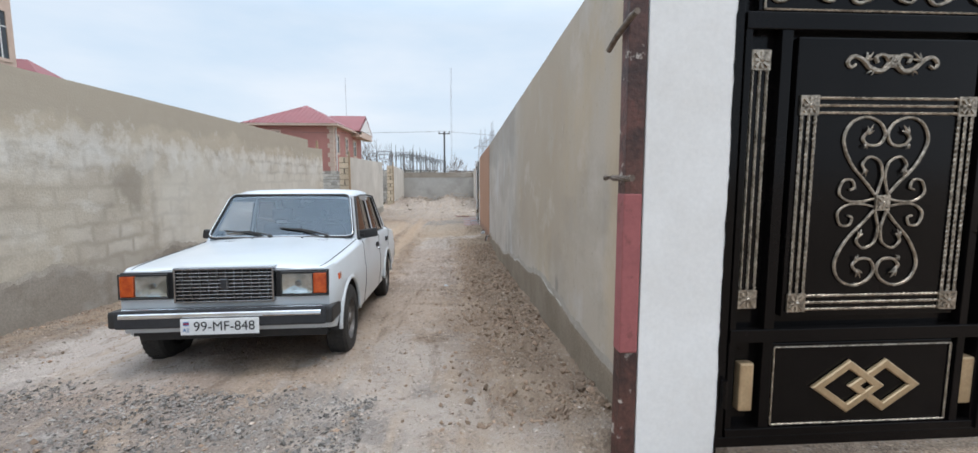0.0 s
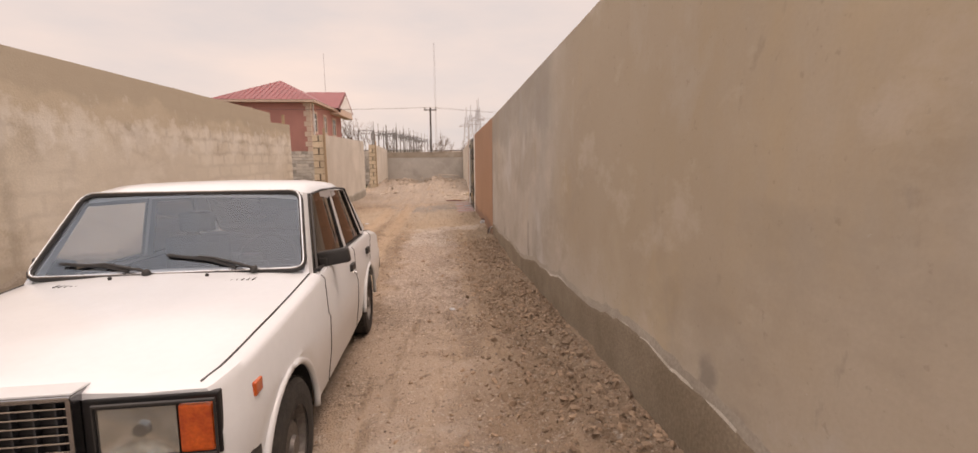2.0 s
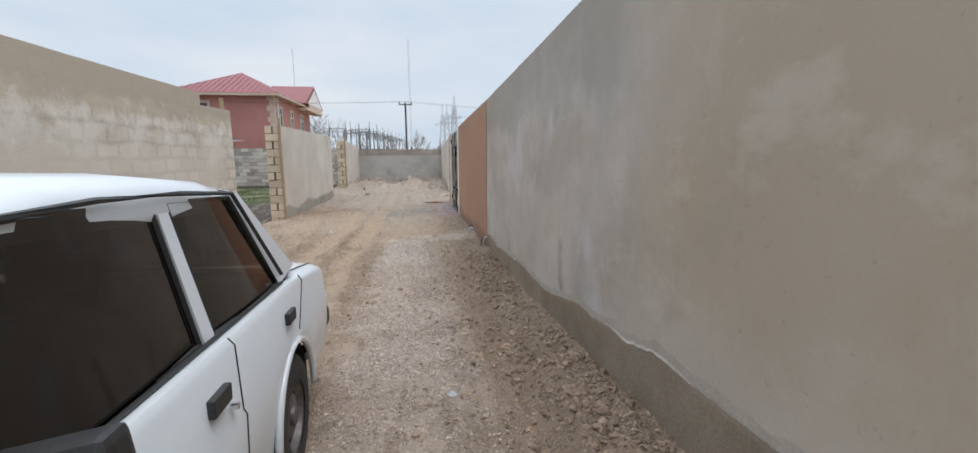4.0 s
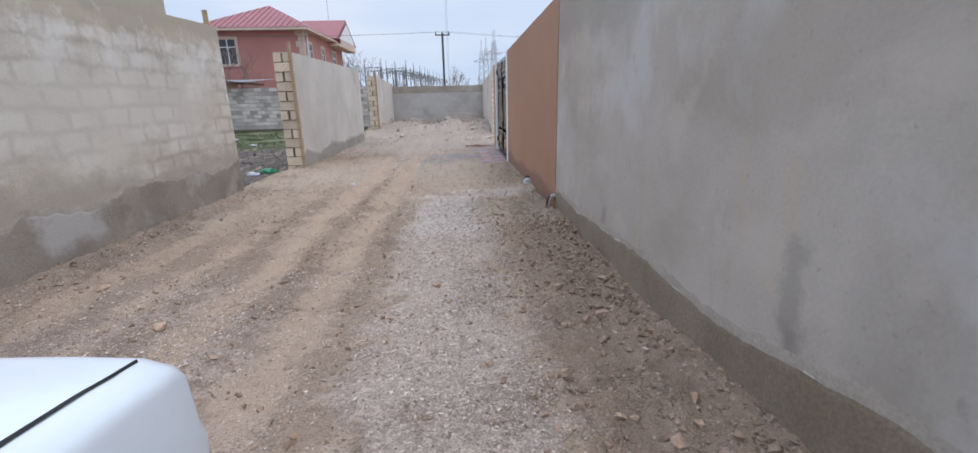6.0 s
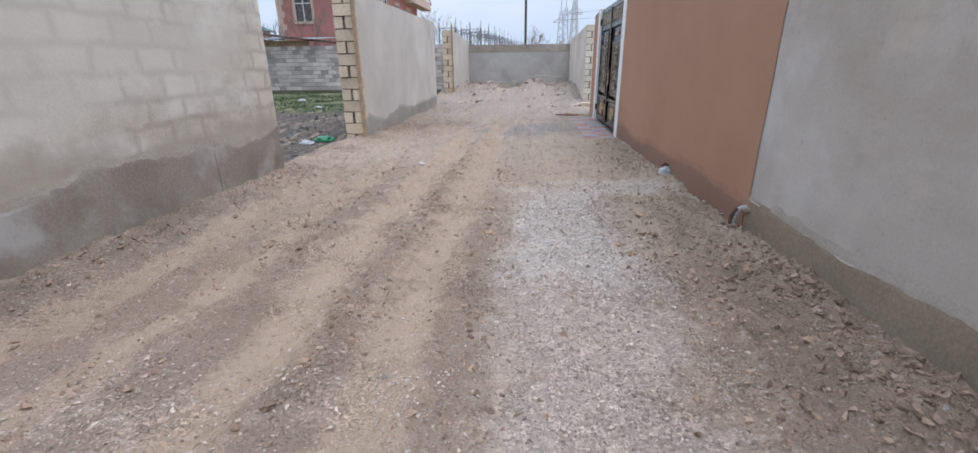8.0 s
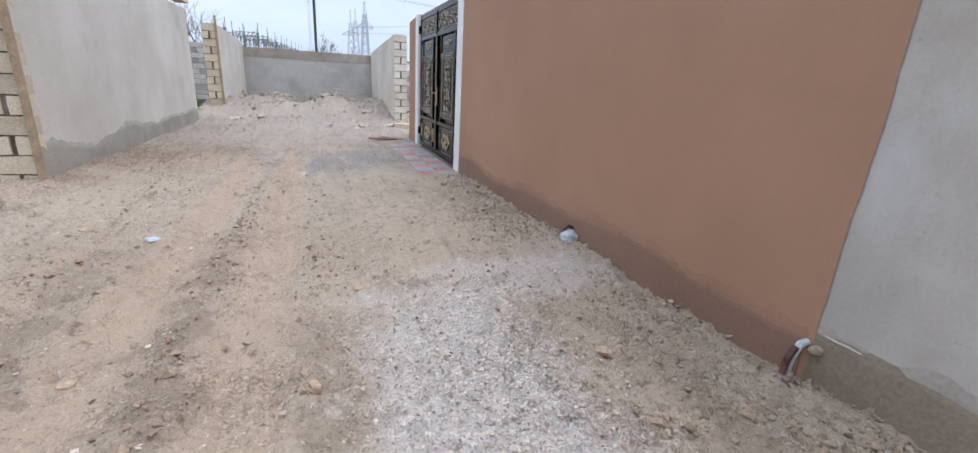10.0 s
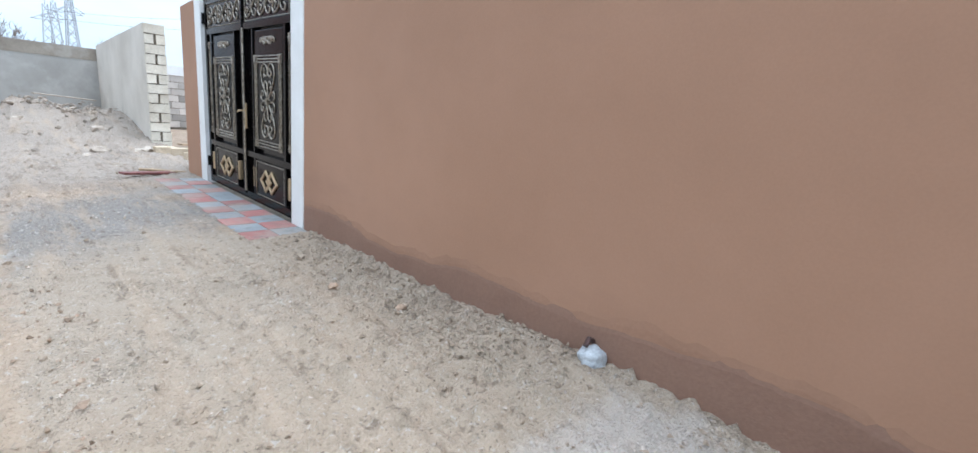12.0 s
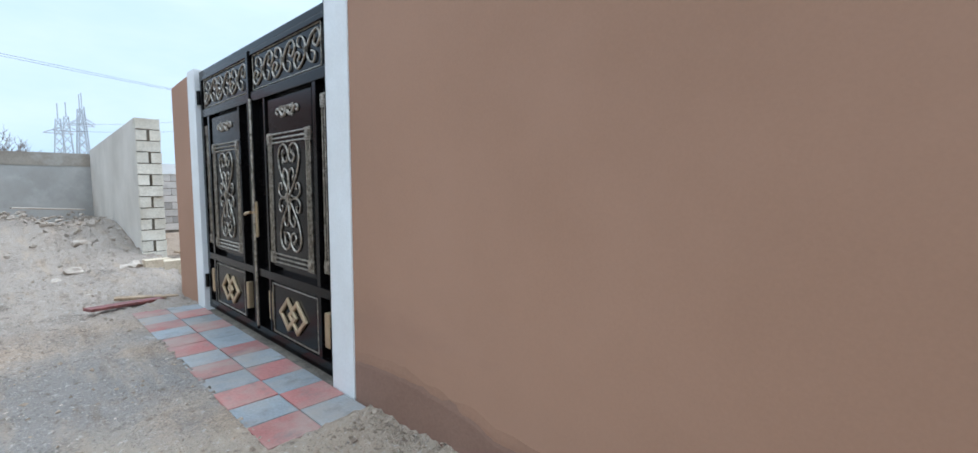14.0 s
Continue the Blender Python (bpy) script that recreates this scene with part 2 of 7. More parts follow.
zone(M_GROUND, (0.49, 0.408, 0.35), (-0.95, -0.12, 0.15), (7.0, 13.1, 0.5), 1.0, 2.6, 0.45)
zone(M_GROUND, (0.53, 0.475, 0.425), (-0.95, -0.2, 0.12), (10.9, 13.2, 0.25), 0.45, 3.0, 0.7)
zone(M_GROUND, (0.52, 0.46, 0.41), (-0.5, 0.62, 0.12), (13.0, 13.6, 0.15), 0.35, 3.0, 0.6)
GRAVEL = (((-0.95, 0.05, 0.3), (6.2, 13.2, 0.6), 0.9, 2.6, 0.6), ((-3.4, -1.5, 0.3), (5.5, 9.8, 0.6), 0.8, 1.6, 0.4))
chips(M_GROUND, 66.0, GRAVEL, 1.7, 0.55, 1.8, 0.55, 0.009)
chips(M_GROUND, 27.0, GRAVEL[:1], 2.3, 0.62, 1.45, 0.4, 0.006)
M_RENDER = mat("grey_cement_render", (0.50, 0.455, 0.405), (0.39, 0.345, 0.295), rough=0.9, big=0.7, fine=60, fine_amt=0.05, bump=0.05, spec=0.2)
STRIPE = (2.1, 2.4, 0.1)
zone(M_RENDER, (0.50, 0.415, 0.315), (-60, 60, 1.0), (-3, 6.0, 1.0), 1.5, 0.9, 0.45)
overlay(M_RENDER, (0.53, 0.50, 0.455), 0.8, 0.52, 0.68, 0.55, stretch=(1, 0.6, 1.3))
overlay(M_RENDER, (0.46, 0.375, 0.265), 0.6, 0.56, 0.70, 0.5, stretch=(1, 1.2, 0.7))
overlay(M_RENDER, (0.25, 0.235, 0.215), 0.5, 0.55, 0.72, 0.5, stretch=(1, 1, 0.4))
overlay(M_RENDER, (0.50, 0.385, 0.245), 0.9, 0.55, 0.66, 0.45, stretch=(1, 1.3, 0.6))
overlay(M_RENDER, (0.56, 0.555, 0.55), 1.2, 0.56, 0.66, 0.5, stretch=(1, 0.9, 0.7))
overlay(M_RENDER, (0.31, 0.275, 0.235), 1.7, 0.60, 0.72, 0.45, stretch=(1, 1.2, 0.5))
overlay(M_RENDER, (0.24, 0.215, 0.18), 7.0, 0.66, 0.74, 0.45, stretch=(1, 1, 0.5))
overlay(M_RENDER, (0.62, 0.60, 0.57), 22.0, 0.70, 0.74, 0.6)
zone(M_RENDER, (0.37, 0.29, 0.205), (3.1, 6.2, 0.6), (0.5, 9, 0.3), 1.2, 0.8, 0.5, "YZ")
overlay(M_RENDER, (0.22, 0.18, 0.135), 24.0, 0.63, 0.70, 0.28, detail=6)
overlay(M_RENDER, (0.33, 0.28, 0.225), 1.1, 0.54, 0.64, 0.35, stretch=(1, 0.7, 1.2), detail=9)
overlay(M_RENDER, (0.56, 0.50, 0.44), 2.1, 0.56, 0.66, 0.4, stretch=(1, 0.8, 1.1), detail=9)
zone(M_RENDER, (0.52, 0.375, 0.205), STRIPE, (0.35, 9, 0.2), 0.25, 1.5, 0.35, "YZ")
zone(M_RENDER, (0.29, 0.265, 0.235), (6.6, 12.5, 0.4), (1.55, 9, 0.2), 1.0, 0.9, 0.5, "YZ")
for y_, z_, w_, h_, k_ in ((7.68, 0.22, 0.05, 0.20, 0.45), (7.64, -0.02, 0.05, 0.10, 0.6), (3.66, 0.30, 0.05, 0.11, 0.7), (3.46, 0.22, 0.06, 0.06, 0.6), (9.9, -0.05, 0.06, 0.08, 0.5)):
    zone(M_RENDER, (0.235, 0.212, 0.185), (y_ - w_, y_ + w_, 0.04), (z_ - h_, z_ + h_, 0.06), 0.11, 7.0, k_, "YZ")
M_RENDER_LIGHT = mat("pale_cement_render", (0.62, 0.56, 0.49), (0.50, 0.445, 0.38), rough=0.9, big=0.8, fine=60, fine_amt=0.06, bump=0.08, spec=0.2)
overlay(M_RENDER_LIGHT, (0.33, 0.30, 0.26), 0.7, 0.58, 0.74, 0.6)
M_RENDER_END = mat("dull_end_render", (0.43, 0.41, 0.38), (0.34, 0.32, 0.29), rough=0.9, big=0.8, fine=60, fine_amt=0.06, bump=0.08, spec=0.2)
overlay(M_RENDER_END, (0.27, 0.255, 0.235), 0.9, 0.54, 0.70, 0.6)
overlay(M_RENDER_END, (0.52, 0.50, 0.47), 1.6, 0.56, 0.70, 0.5)
M_DAMP_LIGHT = mat("damp_pale_render", (0.37, 0.335, 0.285), (0.29, 0.255, 0.21), rough=0.9, big=1.6, fine=50, fine_amt=0.1, bump=0.2, spec=0.2)
M_RENDER_OLD = mat("thin_plaster_over_blocks", (0.585, 0.512, 0.41), (0.43, 0.365, 0.285), rough=0.92, big=1.1, fine=45, fine_amt=0.1, bump=0.25, spec=0.2)
def block_joints(m, w, h, color, amount):
    """Faint courses of the blocks behind thin plaster, on a wall that runs along y."""
    n, l = m.node_tree.nodes, m.node_tree.links
    p = n["Principled BSDF"]
    src = p.inputs["Base Color"].links[0].from_socket
    geo = node_of(m, "ShaderNodeNewGeometry")
    sp, cb, br = n.new("ShaderNodeSeparateXYZ"), n.new("ShaderNodeCombineXYZ"), n.new("ShaderNodeTexBrick")
    wobble = n.new("ShaderNodeTexNoise")
    wobble.inputs["Scale"].default_value, wobble.inputs["Detail"].default_value = 3.0, 7
    l.new(geo.outputs["Position"], wobble.inputs["Vector"])
    wm = n.new("ShaderNodeVectorMath")
    wm.operation = "MULTIPLY_ADD"
    l.new(wobble.outputs["Color"], wm.inputs[0])
    wm.inputs[1].default_value = (0.16, 0.16, 0.16)
    l.new(geo.outputs["Position"], wm.inputs[2])
    l.new(wm.outputs["Vector"], sp.inputs["Vector"])
    l.new(sp.outputs["Y"], cb.inputs["X"])
    l.new(sp.outputs["Z"], cb.inputs["Y"])
    l.new(cb.outputs["Vector"], br.inputs["Vector"])
    br.inputs["Scale"].default_value = 1.0
    br.inputs["Brick Width"].default_value, br.inputs["Row Height"].default_value = w, h
    br.inputs["Mortar Size"].default_value, br.inputs["Mortar Smooth"].default_value = 0.055, 1.0
    br.inputs["Color1"].default_value, br.inputs["Color2"].default_value = (0.75, 0.75, 0.75, 1), (0.15, 0.15, 0.15, 1)
    br.inputs["Mortar"].default_value = (0, 0, 0, 1)
    patch = n.new("ShaderNodeTexNoise")
    patch.inputs["Scale"].default_value, patch.inputs["Detail"].default_value = 0.9, 5
    l.new(geo.outputs["Position"], patch.inputs["Vector"])
    pm = n.new("ShaderNodeMapRange")
    pm.inputs["From Min"].default_value, pm.inputs["From Max"].default_value, pm.inputs["To Max"].default_value = 0.40, 0.60, amount
    l.new(patch.outputs["Fac"], pm.inputs["Value"])
    for col, sock in ((color, "Fac"), (None, "Color")):
        f = n.new("ShaderNodeMath")
        f.operation = "MULTIPLY"
        l.new(br.outputs[sock], f.inputs[0])
        l.new(pm.outputs["Result"], f.inputs[1])
        mix = n.new("ShaderNodeMix")
        mix.data_type = "RGBA"
        l.new(f.outputs["Value"], mix.inputs["Factor"])
        l.new(p.inputs["Base Color"].links[0].from_socket, mix.inputs["A"])
        mix.inputs["B"].default_value = (*(col or (0.70, 0.64, 0.555)), 1)
        l.new(mix.outputs["Result"], p.inputs["Base Color"])


ALL = (-60, 60, 1.0)
overlay(M_RENDER_OLD, (0.40, 0.34, 0.275), 0.8, 0.50, 0.66, 0.6)
overlay(M_RENDER_OLD, (0.68, 0.63, 0.555), 1.6, 0.52, 0.66, 0.7, stretch=(1, 0.7, 1.3))
block_joints(M_RENDER_OLD, 0.41, 0.205, (0.40, 0.345, 0.28), 0.78)
overlay(M_RENDER_OLD, (0.29, 0.24, 0.185), 1.9, 0.56, 0.70, 0.6, stretch=(1, 0.6, 1.2), detail=8)
overlay(M_RENDER_OLD, (0.66, 0.62, 0.56), 3.4, 0.60, 0.68, 0.55, stretch=(1, 0.7, 1.0), detail=8)
zone(M_RENDER_OLD, (0.25, 0.21, 0.165), (5.55, 6.15, 0.2), (0.85, 1.35, 0.15), 0.5, 2.2, 0.6, "YZ")
zone(M_RENDER_OLD, (0.345, 0.295, 0.235), (6.25, 6.36, 0.04), (-2, 1.6, 0.1), 0.15, 3.0, 0.45, "YZ")
zone(M_RENDER_OLD, (0.66, 0.61, 0.53), (6.5, 13.2, 0.4), (0.35, 1.5, 0.25), 0.7, 1.1, 0.5, "YZ")
zone(M_RENDER_OLD, (0.495, 0.415, 0.315), ALL, (1.68, 9, 0.05), 0.32, 1.1, 0.85, "YZ")
zone(M_RENDER_OLD, (0.36, 0.305, 0.24), ALL, (1.86, 9, 0.08), 0.7, 0.8, 0.45, "YZ")
zone(M_RENDER_OLD, (0.76, 0.72, 0.66), ALL, (1.60, 1.72, 0.12), 0.62, 4.2, 0.42, "YZ")
zone(M_RENDER_OLD, (0.74, 0.71, 0.66), ALL, (1.42, 1.48, 0.12), 0.7, 3.0, 0.32, "YZ")
zone(M_RENDER_OLD, (0.38, 0.33, 0.268), ALL, (-9, 0.30, 0.16), 0.55, 1.6, 0.7, "YZ")
M_SALT = mat("pale_efflorescence", (0.62, 0.58, 0.52), (0.46, 0.42, 0.36), rough=0.95, big=5, fine=50, fine_amt=0.15, bump=0.3, spec=0.15)
M_DAMP_OLD = mat("damp_old_plaster", (0.33, 0.285, 0.235), (0.25, 0.21, 0.17), rough=0.9, big=1.6, fine=50, fine_amt=0.12, bump=0.3, spec=0.2)
overlay(M_DAMP_OLD, (0.43, 0.39, 0.34), 1.5, 0.52, 0.66, 0.75)
zone(M_DAMP_OLD, (0.47, 0.445, 0.41), (10.2, 10.8, 0.12), (-0.25, 0.15, 0.1), 0.3, 2.5, 0.8, "YZ")
overlay(M_DAMP_OLD, (0.19, 0.155, 0.12), 2.3, 0.56, 0.70, 0.6)
M_DAMP = mat("damp_cement_base", (0.295, 0.24, 0.182), (0.22, 0.175, 0.128), rough=0.9, big=2.0, fine=60, fine_amt=0.12, bump=0.3, spec=0.2)
M_EDGE = mat("half_dry_render", (0.43, 0.385, 0.33), (0.34, 0.30, 0.252), rough=0.9, big=3.0, fine=60, fine_amt=0.1, bump=0.15, spec=0.2)
M_EDGE_OLD = mat("half_dry_old_plaster", (0.455, 0.40, 0.335), (0.33, 0.285, 0.232), rough=0.9, big=3.0, fine=50, fine_amt=0.12, bump=0.25, spec=0.2)
M_EDGE_BROWN = mat("half_dry_brown_paint", (0.35, 0.198, 0.129), (0.305, 0.172, 0.112), rough=0.75, big=3.0, fine=60, fine_amt=0.04, bump=0.08, spec=0.25)
M_EDGE_LIGHT = mat("half_dry_pale_render", (0.455, 0.418, 0.365), (0.36, 0.322, 0.27), rough=0.9, big=3.0, fine=50, fine_amt=0.1, bump=0.2, spec=0.2)
M_BROWN = mat("brown_wall_paint", (0.39, 0.222, 0.143), (0.34, 0.192, 0.122), rough=0.75, big=0.5, fine=90, fine_amt=0.025, bump=0.012, spec=0.25)
overlay(M_BROWN, (0.43, 0.252, 0.17), 0.45, 0.48, 0.70, 0.5)
overlay(M_BROWN, (0.29, 0.165, 0.115), 0.7, 0.56, 0.74, 0.5, stretch=(1, 0.5, 1.4))
M_BROWN_DAMP = mat("damp_brown_paint", (0.265, 0.155, 0.11), (0.235, 0.135, 0.095), rough=0.7, big=2.0, fine=60, fine_amt=0.06, bump=0.15, spec=0.3)
M_WHITE = mat("white_pilaster_paint", (0.80, 0.79, 0.77), (0.72, 0.70, 0.67), rough=0.6, big=2, fine=60, fine_amt=0.03, bump=0.05)
M_BLOCK = mat("sawn_limestone", (0.66, 0.54, 0.40), (0.54, 0.43, 0.31), rough=0.95, big=3, fine=50, fine_amt=0.15, bump=0.5, rand=0.16, spec=0.15)
M_BLOCK_PALE = mat("fresh_limestone", (0.70, 0.64, 0.54), (0.57, 0.50, 0.40), rough=0.95, big=3, fine=50, fine_amt=0.12, bump=0.5, rand=0.1, spec=0.15)
M_MORTAR = mat("dark_mortar", (0.22, 0.18, 0.14), (0.12, 0.10, 0.08), rough=0.95, big=6, fine=60, bump=0.5, spec=0.1)
M_BLACK = mat("black_gate_paint", (0.004, 0.0034, 0.0034), (0.006, 0.005, 0.005), spec=0.16, rough=0.16, big=3, fine=40, fine_amt=0.1, bump=0.015)
M_GOLD = mat("gilded_iron", (0.52, 0.45, 0.365), (0.16, 0.135, 0.105), rough=0.32, metal=0.75, big=30, fine=120, fine_amt=0.25, bump=0.3)
M_GOLDBAR = mat("gold_paint", (0.56, 0.41, 0.245), (0.42, 0.30, 0.175), rough=0.38, metal=0.5, big=8, fine=90, fine_amt=0.08, bump=0.05)
M_CARPAINT = mat("white_car_paint", (0.64, 0.675, 0.70), (0.59, 0.625, 0.65), rough=0.3, big=1.5, fine=30, fine_amt=0.015, bump=0, coat=0.5)


# ---- mesh helpers ----
def mesh_of(bm, name, material, smooth=False):
    me = bpy.data.meshes.new(name)
    bm.to_mesh(me)
    bm.free()
    for m in material if isinstance(material, (list, tuple)) else [material]:
        me.materials.append(m)
    if smooth:
        me.polygons.foreach_set("use_smooth", [True] * len(me.polygons))
    return me


def part(name, bm, material, parent=None, label="", smooth=False):
    ob = new(name, mesh_of(bm, name, material, smooth))
    if parent:
        ob.parent = parent
    if label:
        tagged(ob, label)
    return ob


def empty(name, m=None, **tags):
    ob = new(name)
    ob.empty_display_size = 0.1
    if m is not None:
        ob.matrix_basis = m
    return tagged(ob, **tags)


def add_box(bm, x0, x1, y0, y1, z0, z1, bevel=0.0, turn=None):
    m = Matrix.Translation(((x0 + x1) / 2, (y0 + y1) / 2, (z0 + z1) / 2)) @ Matrix.Diagonal((x1 - x0, y1 - y0, z1 - z0, 1))
    vs = bmesh.ops.create_cube(bm, size=1, matrix=m)["verts"]
    if bevel:
        es = list({e for v in vs for e in v.link_edges})
        r = bmesh.ops.bevel(bm, geom=es, offset=bevel, segments=2, affect="EDGES", profile=0.6)
        vs = list({v for f in r["faces"] for v in f.verts} | {v for v in vs if v.is_valid})
    if turn is not None:
        bmesh.ops.transform(bm, matrix=turn, verts=[v for v in vs if v.is_valid])
    return vs


def box(*a, **k):
    bm = bmesh.new()
    add_box(bm, *a, **k)
    return bm


def tube(bm, pts, r, sides=6, closed=False, taper=None):
    """A round bar along pts."""
    pts = [Vector(p) for p in pts]
    n = len(pts)
    rings = []
    up = Vector((0, 1, 0.013))
    for i, p in enumerate(pts):
        a = pts[(i - 1) % n] if closed or i else pts[0]
        b = pts[(i + 1) % n] if closed or i < n - 1 else pts[-1]
        d = (b - a).normalized()
        u = d.cross(up)
        if u.length < 1e-3:
            u = d.cross(Vector((1, 0, 0)))
        u.normalize()
        v = d.cross(u)
        rr = r * (taper(i / (n - 1)) if taper else 1)
        rings.append([bm.verts.new(p + rr * (math.cos(2 * math.pi * k / sides) * u + math.sin(2 * math.pi * k / sides) * v)) for k in range(sides)])
    for i in range(n if closed else n - 1):
        a, b = rings[i], rings[(i + 1) % n]
        for k in range(sides):
            bm.faces.new((a[k], a[(k + 1) % sides], b[(k + 1) % sides], b[k]))
    if not closed:
        bm.faces.new(rings[0][::-1])
        bm.faces.new(rings[-1])


def lerp(pairs, v):
    return float(np.interp(v, [p[0] for p in pairs], [p[1] for p in pairs]))


# ---- ground: one uneven sheet, falling gently along the lane ----
GROUND = [(-4, 0.02), (1, 0.0), (3, -0.12), (5.5, -0.275), (7, -0.37), (9, -0.46), (12, -0.50), (16, -0.56), (25, -0.60), (60, -0.6), (400, -1.0)]
WALL_R, WALL_L = 0.80, -4.0


def bell(d, w):
    return math.exp(-(d / w) ** 2)


def ground_z(x, y):
    z = lerp(GROUND, y)
    lane = 1.0 if -4.2 < x < 1.3 and -3 < y < 32 else 0.0
    z += 0.035 * noise.noise((x * 0.7, y * 0.7, 0)) + 0.018 * noise.noise((x * 2.3, y * 2.3, 3))
    if lane:
        edge = min(1.0, 0.6 + 0.9 * bell(x - 0.55, 0.5) + 0.7 * bell(x + 3.8, 0.5))
        z += 0.016 * noise.noise((x * 5, y * 5, 5)) + (edge + 0.9 * min(1.0, max(0.0, (y - 10) / 2))) * (0.032 * abs(noise.noise((x * 11, y * 11, 9))) + 0.018 * noise.noise((x * 24, y * 24, 2)) + 0.010 * noise.noise((x * 47, y * 47, 6)))
        # crumbled soil banked along the painted wall and the lane's left edge
        z += (lerp([(9, 0.09), (12, 0.05), (17, 0.03)], y) + 0.05 * noise.noise((x, y * 1.6, 8))) * bell(x - WALL_R, 0.38) * (1 if y > 2 else 0)
        z += 0.07 * bell(x - WALL_L, 0.4)
        # heaped loose soil beside the tall wall
        k = bell(x - 0.42, 0.36) * min(1.0, max(0.0, (y - 2.2) / 0.8)) * max(0.0, min(1.0, (13.5 - y) / 1.5))
        if k > 0.02:
            z += k * (0.075 * abs(noise.noise((x * 3.1, y * 3.1, 41))) + 0.06 * (0.5 - abs(noise.noise((x * 7.3, y * 7.3, 43)))) ** 2 + 0.03 * noise.noise((x * 14, y * 14, 45)) - 0.02)
        for c, w in ((-1.5, 0.13), (-2.1, 0.14)):
            q = x - c - 0.02 * (y - 12)
            z += (0.026 * (bell(q - 0.25, 0.08) + bell(q + 0.25, 0.08)) * (0.6 + 0.9 * noise.noise((x * 9, y * 5, 17))) - 0.034 * bell(q, w)) * min(1.0, max(0.25, (y - 6) / 4))
        # rubble heap against the end wall
        k = max(0.0, min(1.0, (y - 23.5) / 4.5))
        z += k * k * (3 - 2 * k) * (0.50 + 0.42 * noise.noise((x * 0.9, y * 0.9, 2)) + 0.12 * noise.noise((x * 3, y * 3, 4)))
        # long ridges left by wheels
        z += 0.016 * noise.noise((x * 6.5, y * 0.55, 12)) + 0.009 * noise.noise((x * 15, y * 1.4, 14))
    if -16 < x < -4.25 and 13 < y < 25:
        # churned mud on the open plot
        k = min(1.0, (-4.25 - x) / 0.3, (25 - y) / 2, (y - 13) / 1.0)
        z += k * (0.07 * abs(noise.noise((x * 2.2, y * 2.2, 31))) + 0.05 * abs(noise.noise((x * 5, y * 5, 33))) + 0.02 * noise.noise((x * 11, y * 11, 35)) - 0.03)
    if 16.3 < y < 21.2 and -0.8 < x < 1.0:
        k = min(1, (y - 16.3) / 0.7, (21.2 - y) / 0.6, (x + 0.8) / 0.8)
        z += k * (-0.556 + 0.4 * (z - lerp(GROUND, y)) - z)
        if 17.06 < y < 20.48 and x > 0.24:
            z = -0.60
    return z


def spaced(lo, fine_lo, fine_hi, hi, step):
    out = list(np.arange(fine_lo, fine_hi, step))
    a, s = fine_lo, step
    left = []
    while a > lo:
        s *= 1.5
        a -= s
        left.append(a)
    a, s = out[-1], step
    while a < hi:
        s *= 1.5
        a += s
        out.append(a)
    return left[::-1] + out


gx = [v for v in spaced(-1500, -9.5, -4.3, 0, 0.085) if v < -4.4] + [v for v in spaced(-1500, -4.4, 1.4, 1500, 0.035) if v > -4.42]
gy = spaced(-1500, -1.0, 25, 2500, 0.035)
verts = [(x, y, ground_z(x, y)) for y in gy for x in gx]
W_ = len(gx)
faces = [(j * W_ + i, j * W_ + i + 1, (j + 1) * W_ + i + 1, (j + 1) * W_ + i) for j in range(len(gy) - 1) for i in range(W_ - 1)]
me = bpy.data.meshes.new("ground")
me.from_pydata(verts, [], faces)
me.materials.append(M_GROUND)
me.polygons.foreach_set("use_smooth", [True] * len(me.polygons))
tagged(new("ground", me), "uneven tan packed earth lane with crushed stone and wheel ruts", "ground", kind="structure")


# ---- walls ----
def wall(name, x0, x1, y0, y1, z0, top0, top1, material, label):
    """A wall along y whose top runs from top0 to top1."""
    bm = bmesh.new()
    n = max(2, int((y1 - y0) / 0.5))
    rows = []
    for i in range(n + 1):
        y = y0 + (y1 - y0) * i / n
        zt = top0 + (top1 - top0) * i / n + 0.006 * noise.noise((x0, y * 2, 1))
        rows.append([bm.verts.new(p) for p in ((x0, y, z0), (x1, y, z0), (x1, y, zt), (x0, y, zt))])
    for a, b in zip(rows, rows[1:]):
        for k in range(4):
            bm.faces.new((a[k], a[(k + 1) % 4], b[(k + 1) % 4], b[k]))
    bm.faces.new(rows[0][::-1])
    bm.faces.new(rows[-1])
    bmesh.ops.recalc_face_normals(bm, faces=bm.faces)
    ob = part(name, bm, material)
    return tagged(ob, label, "wall", kind="structure")


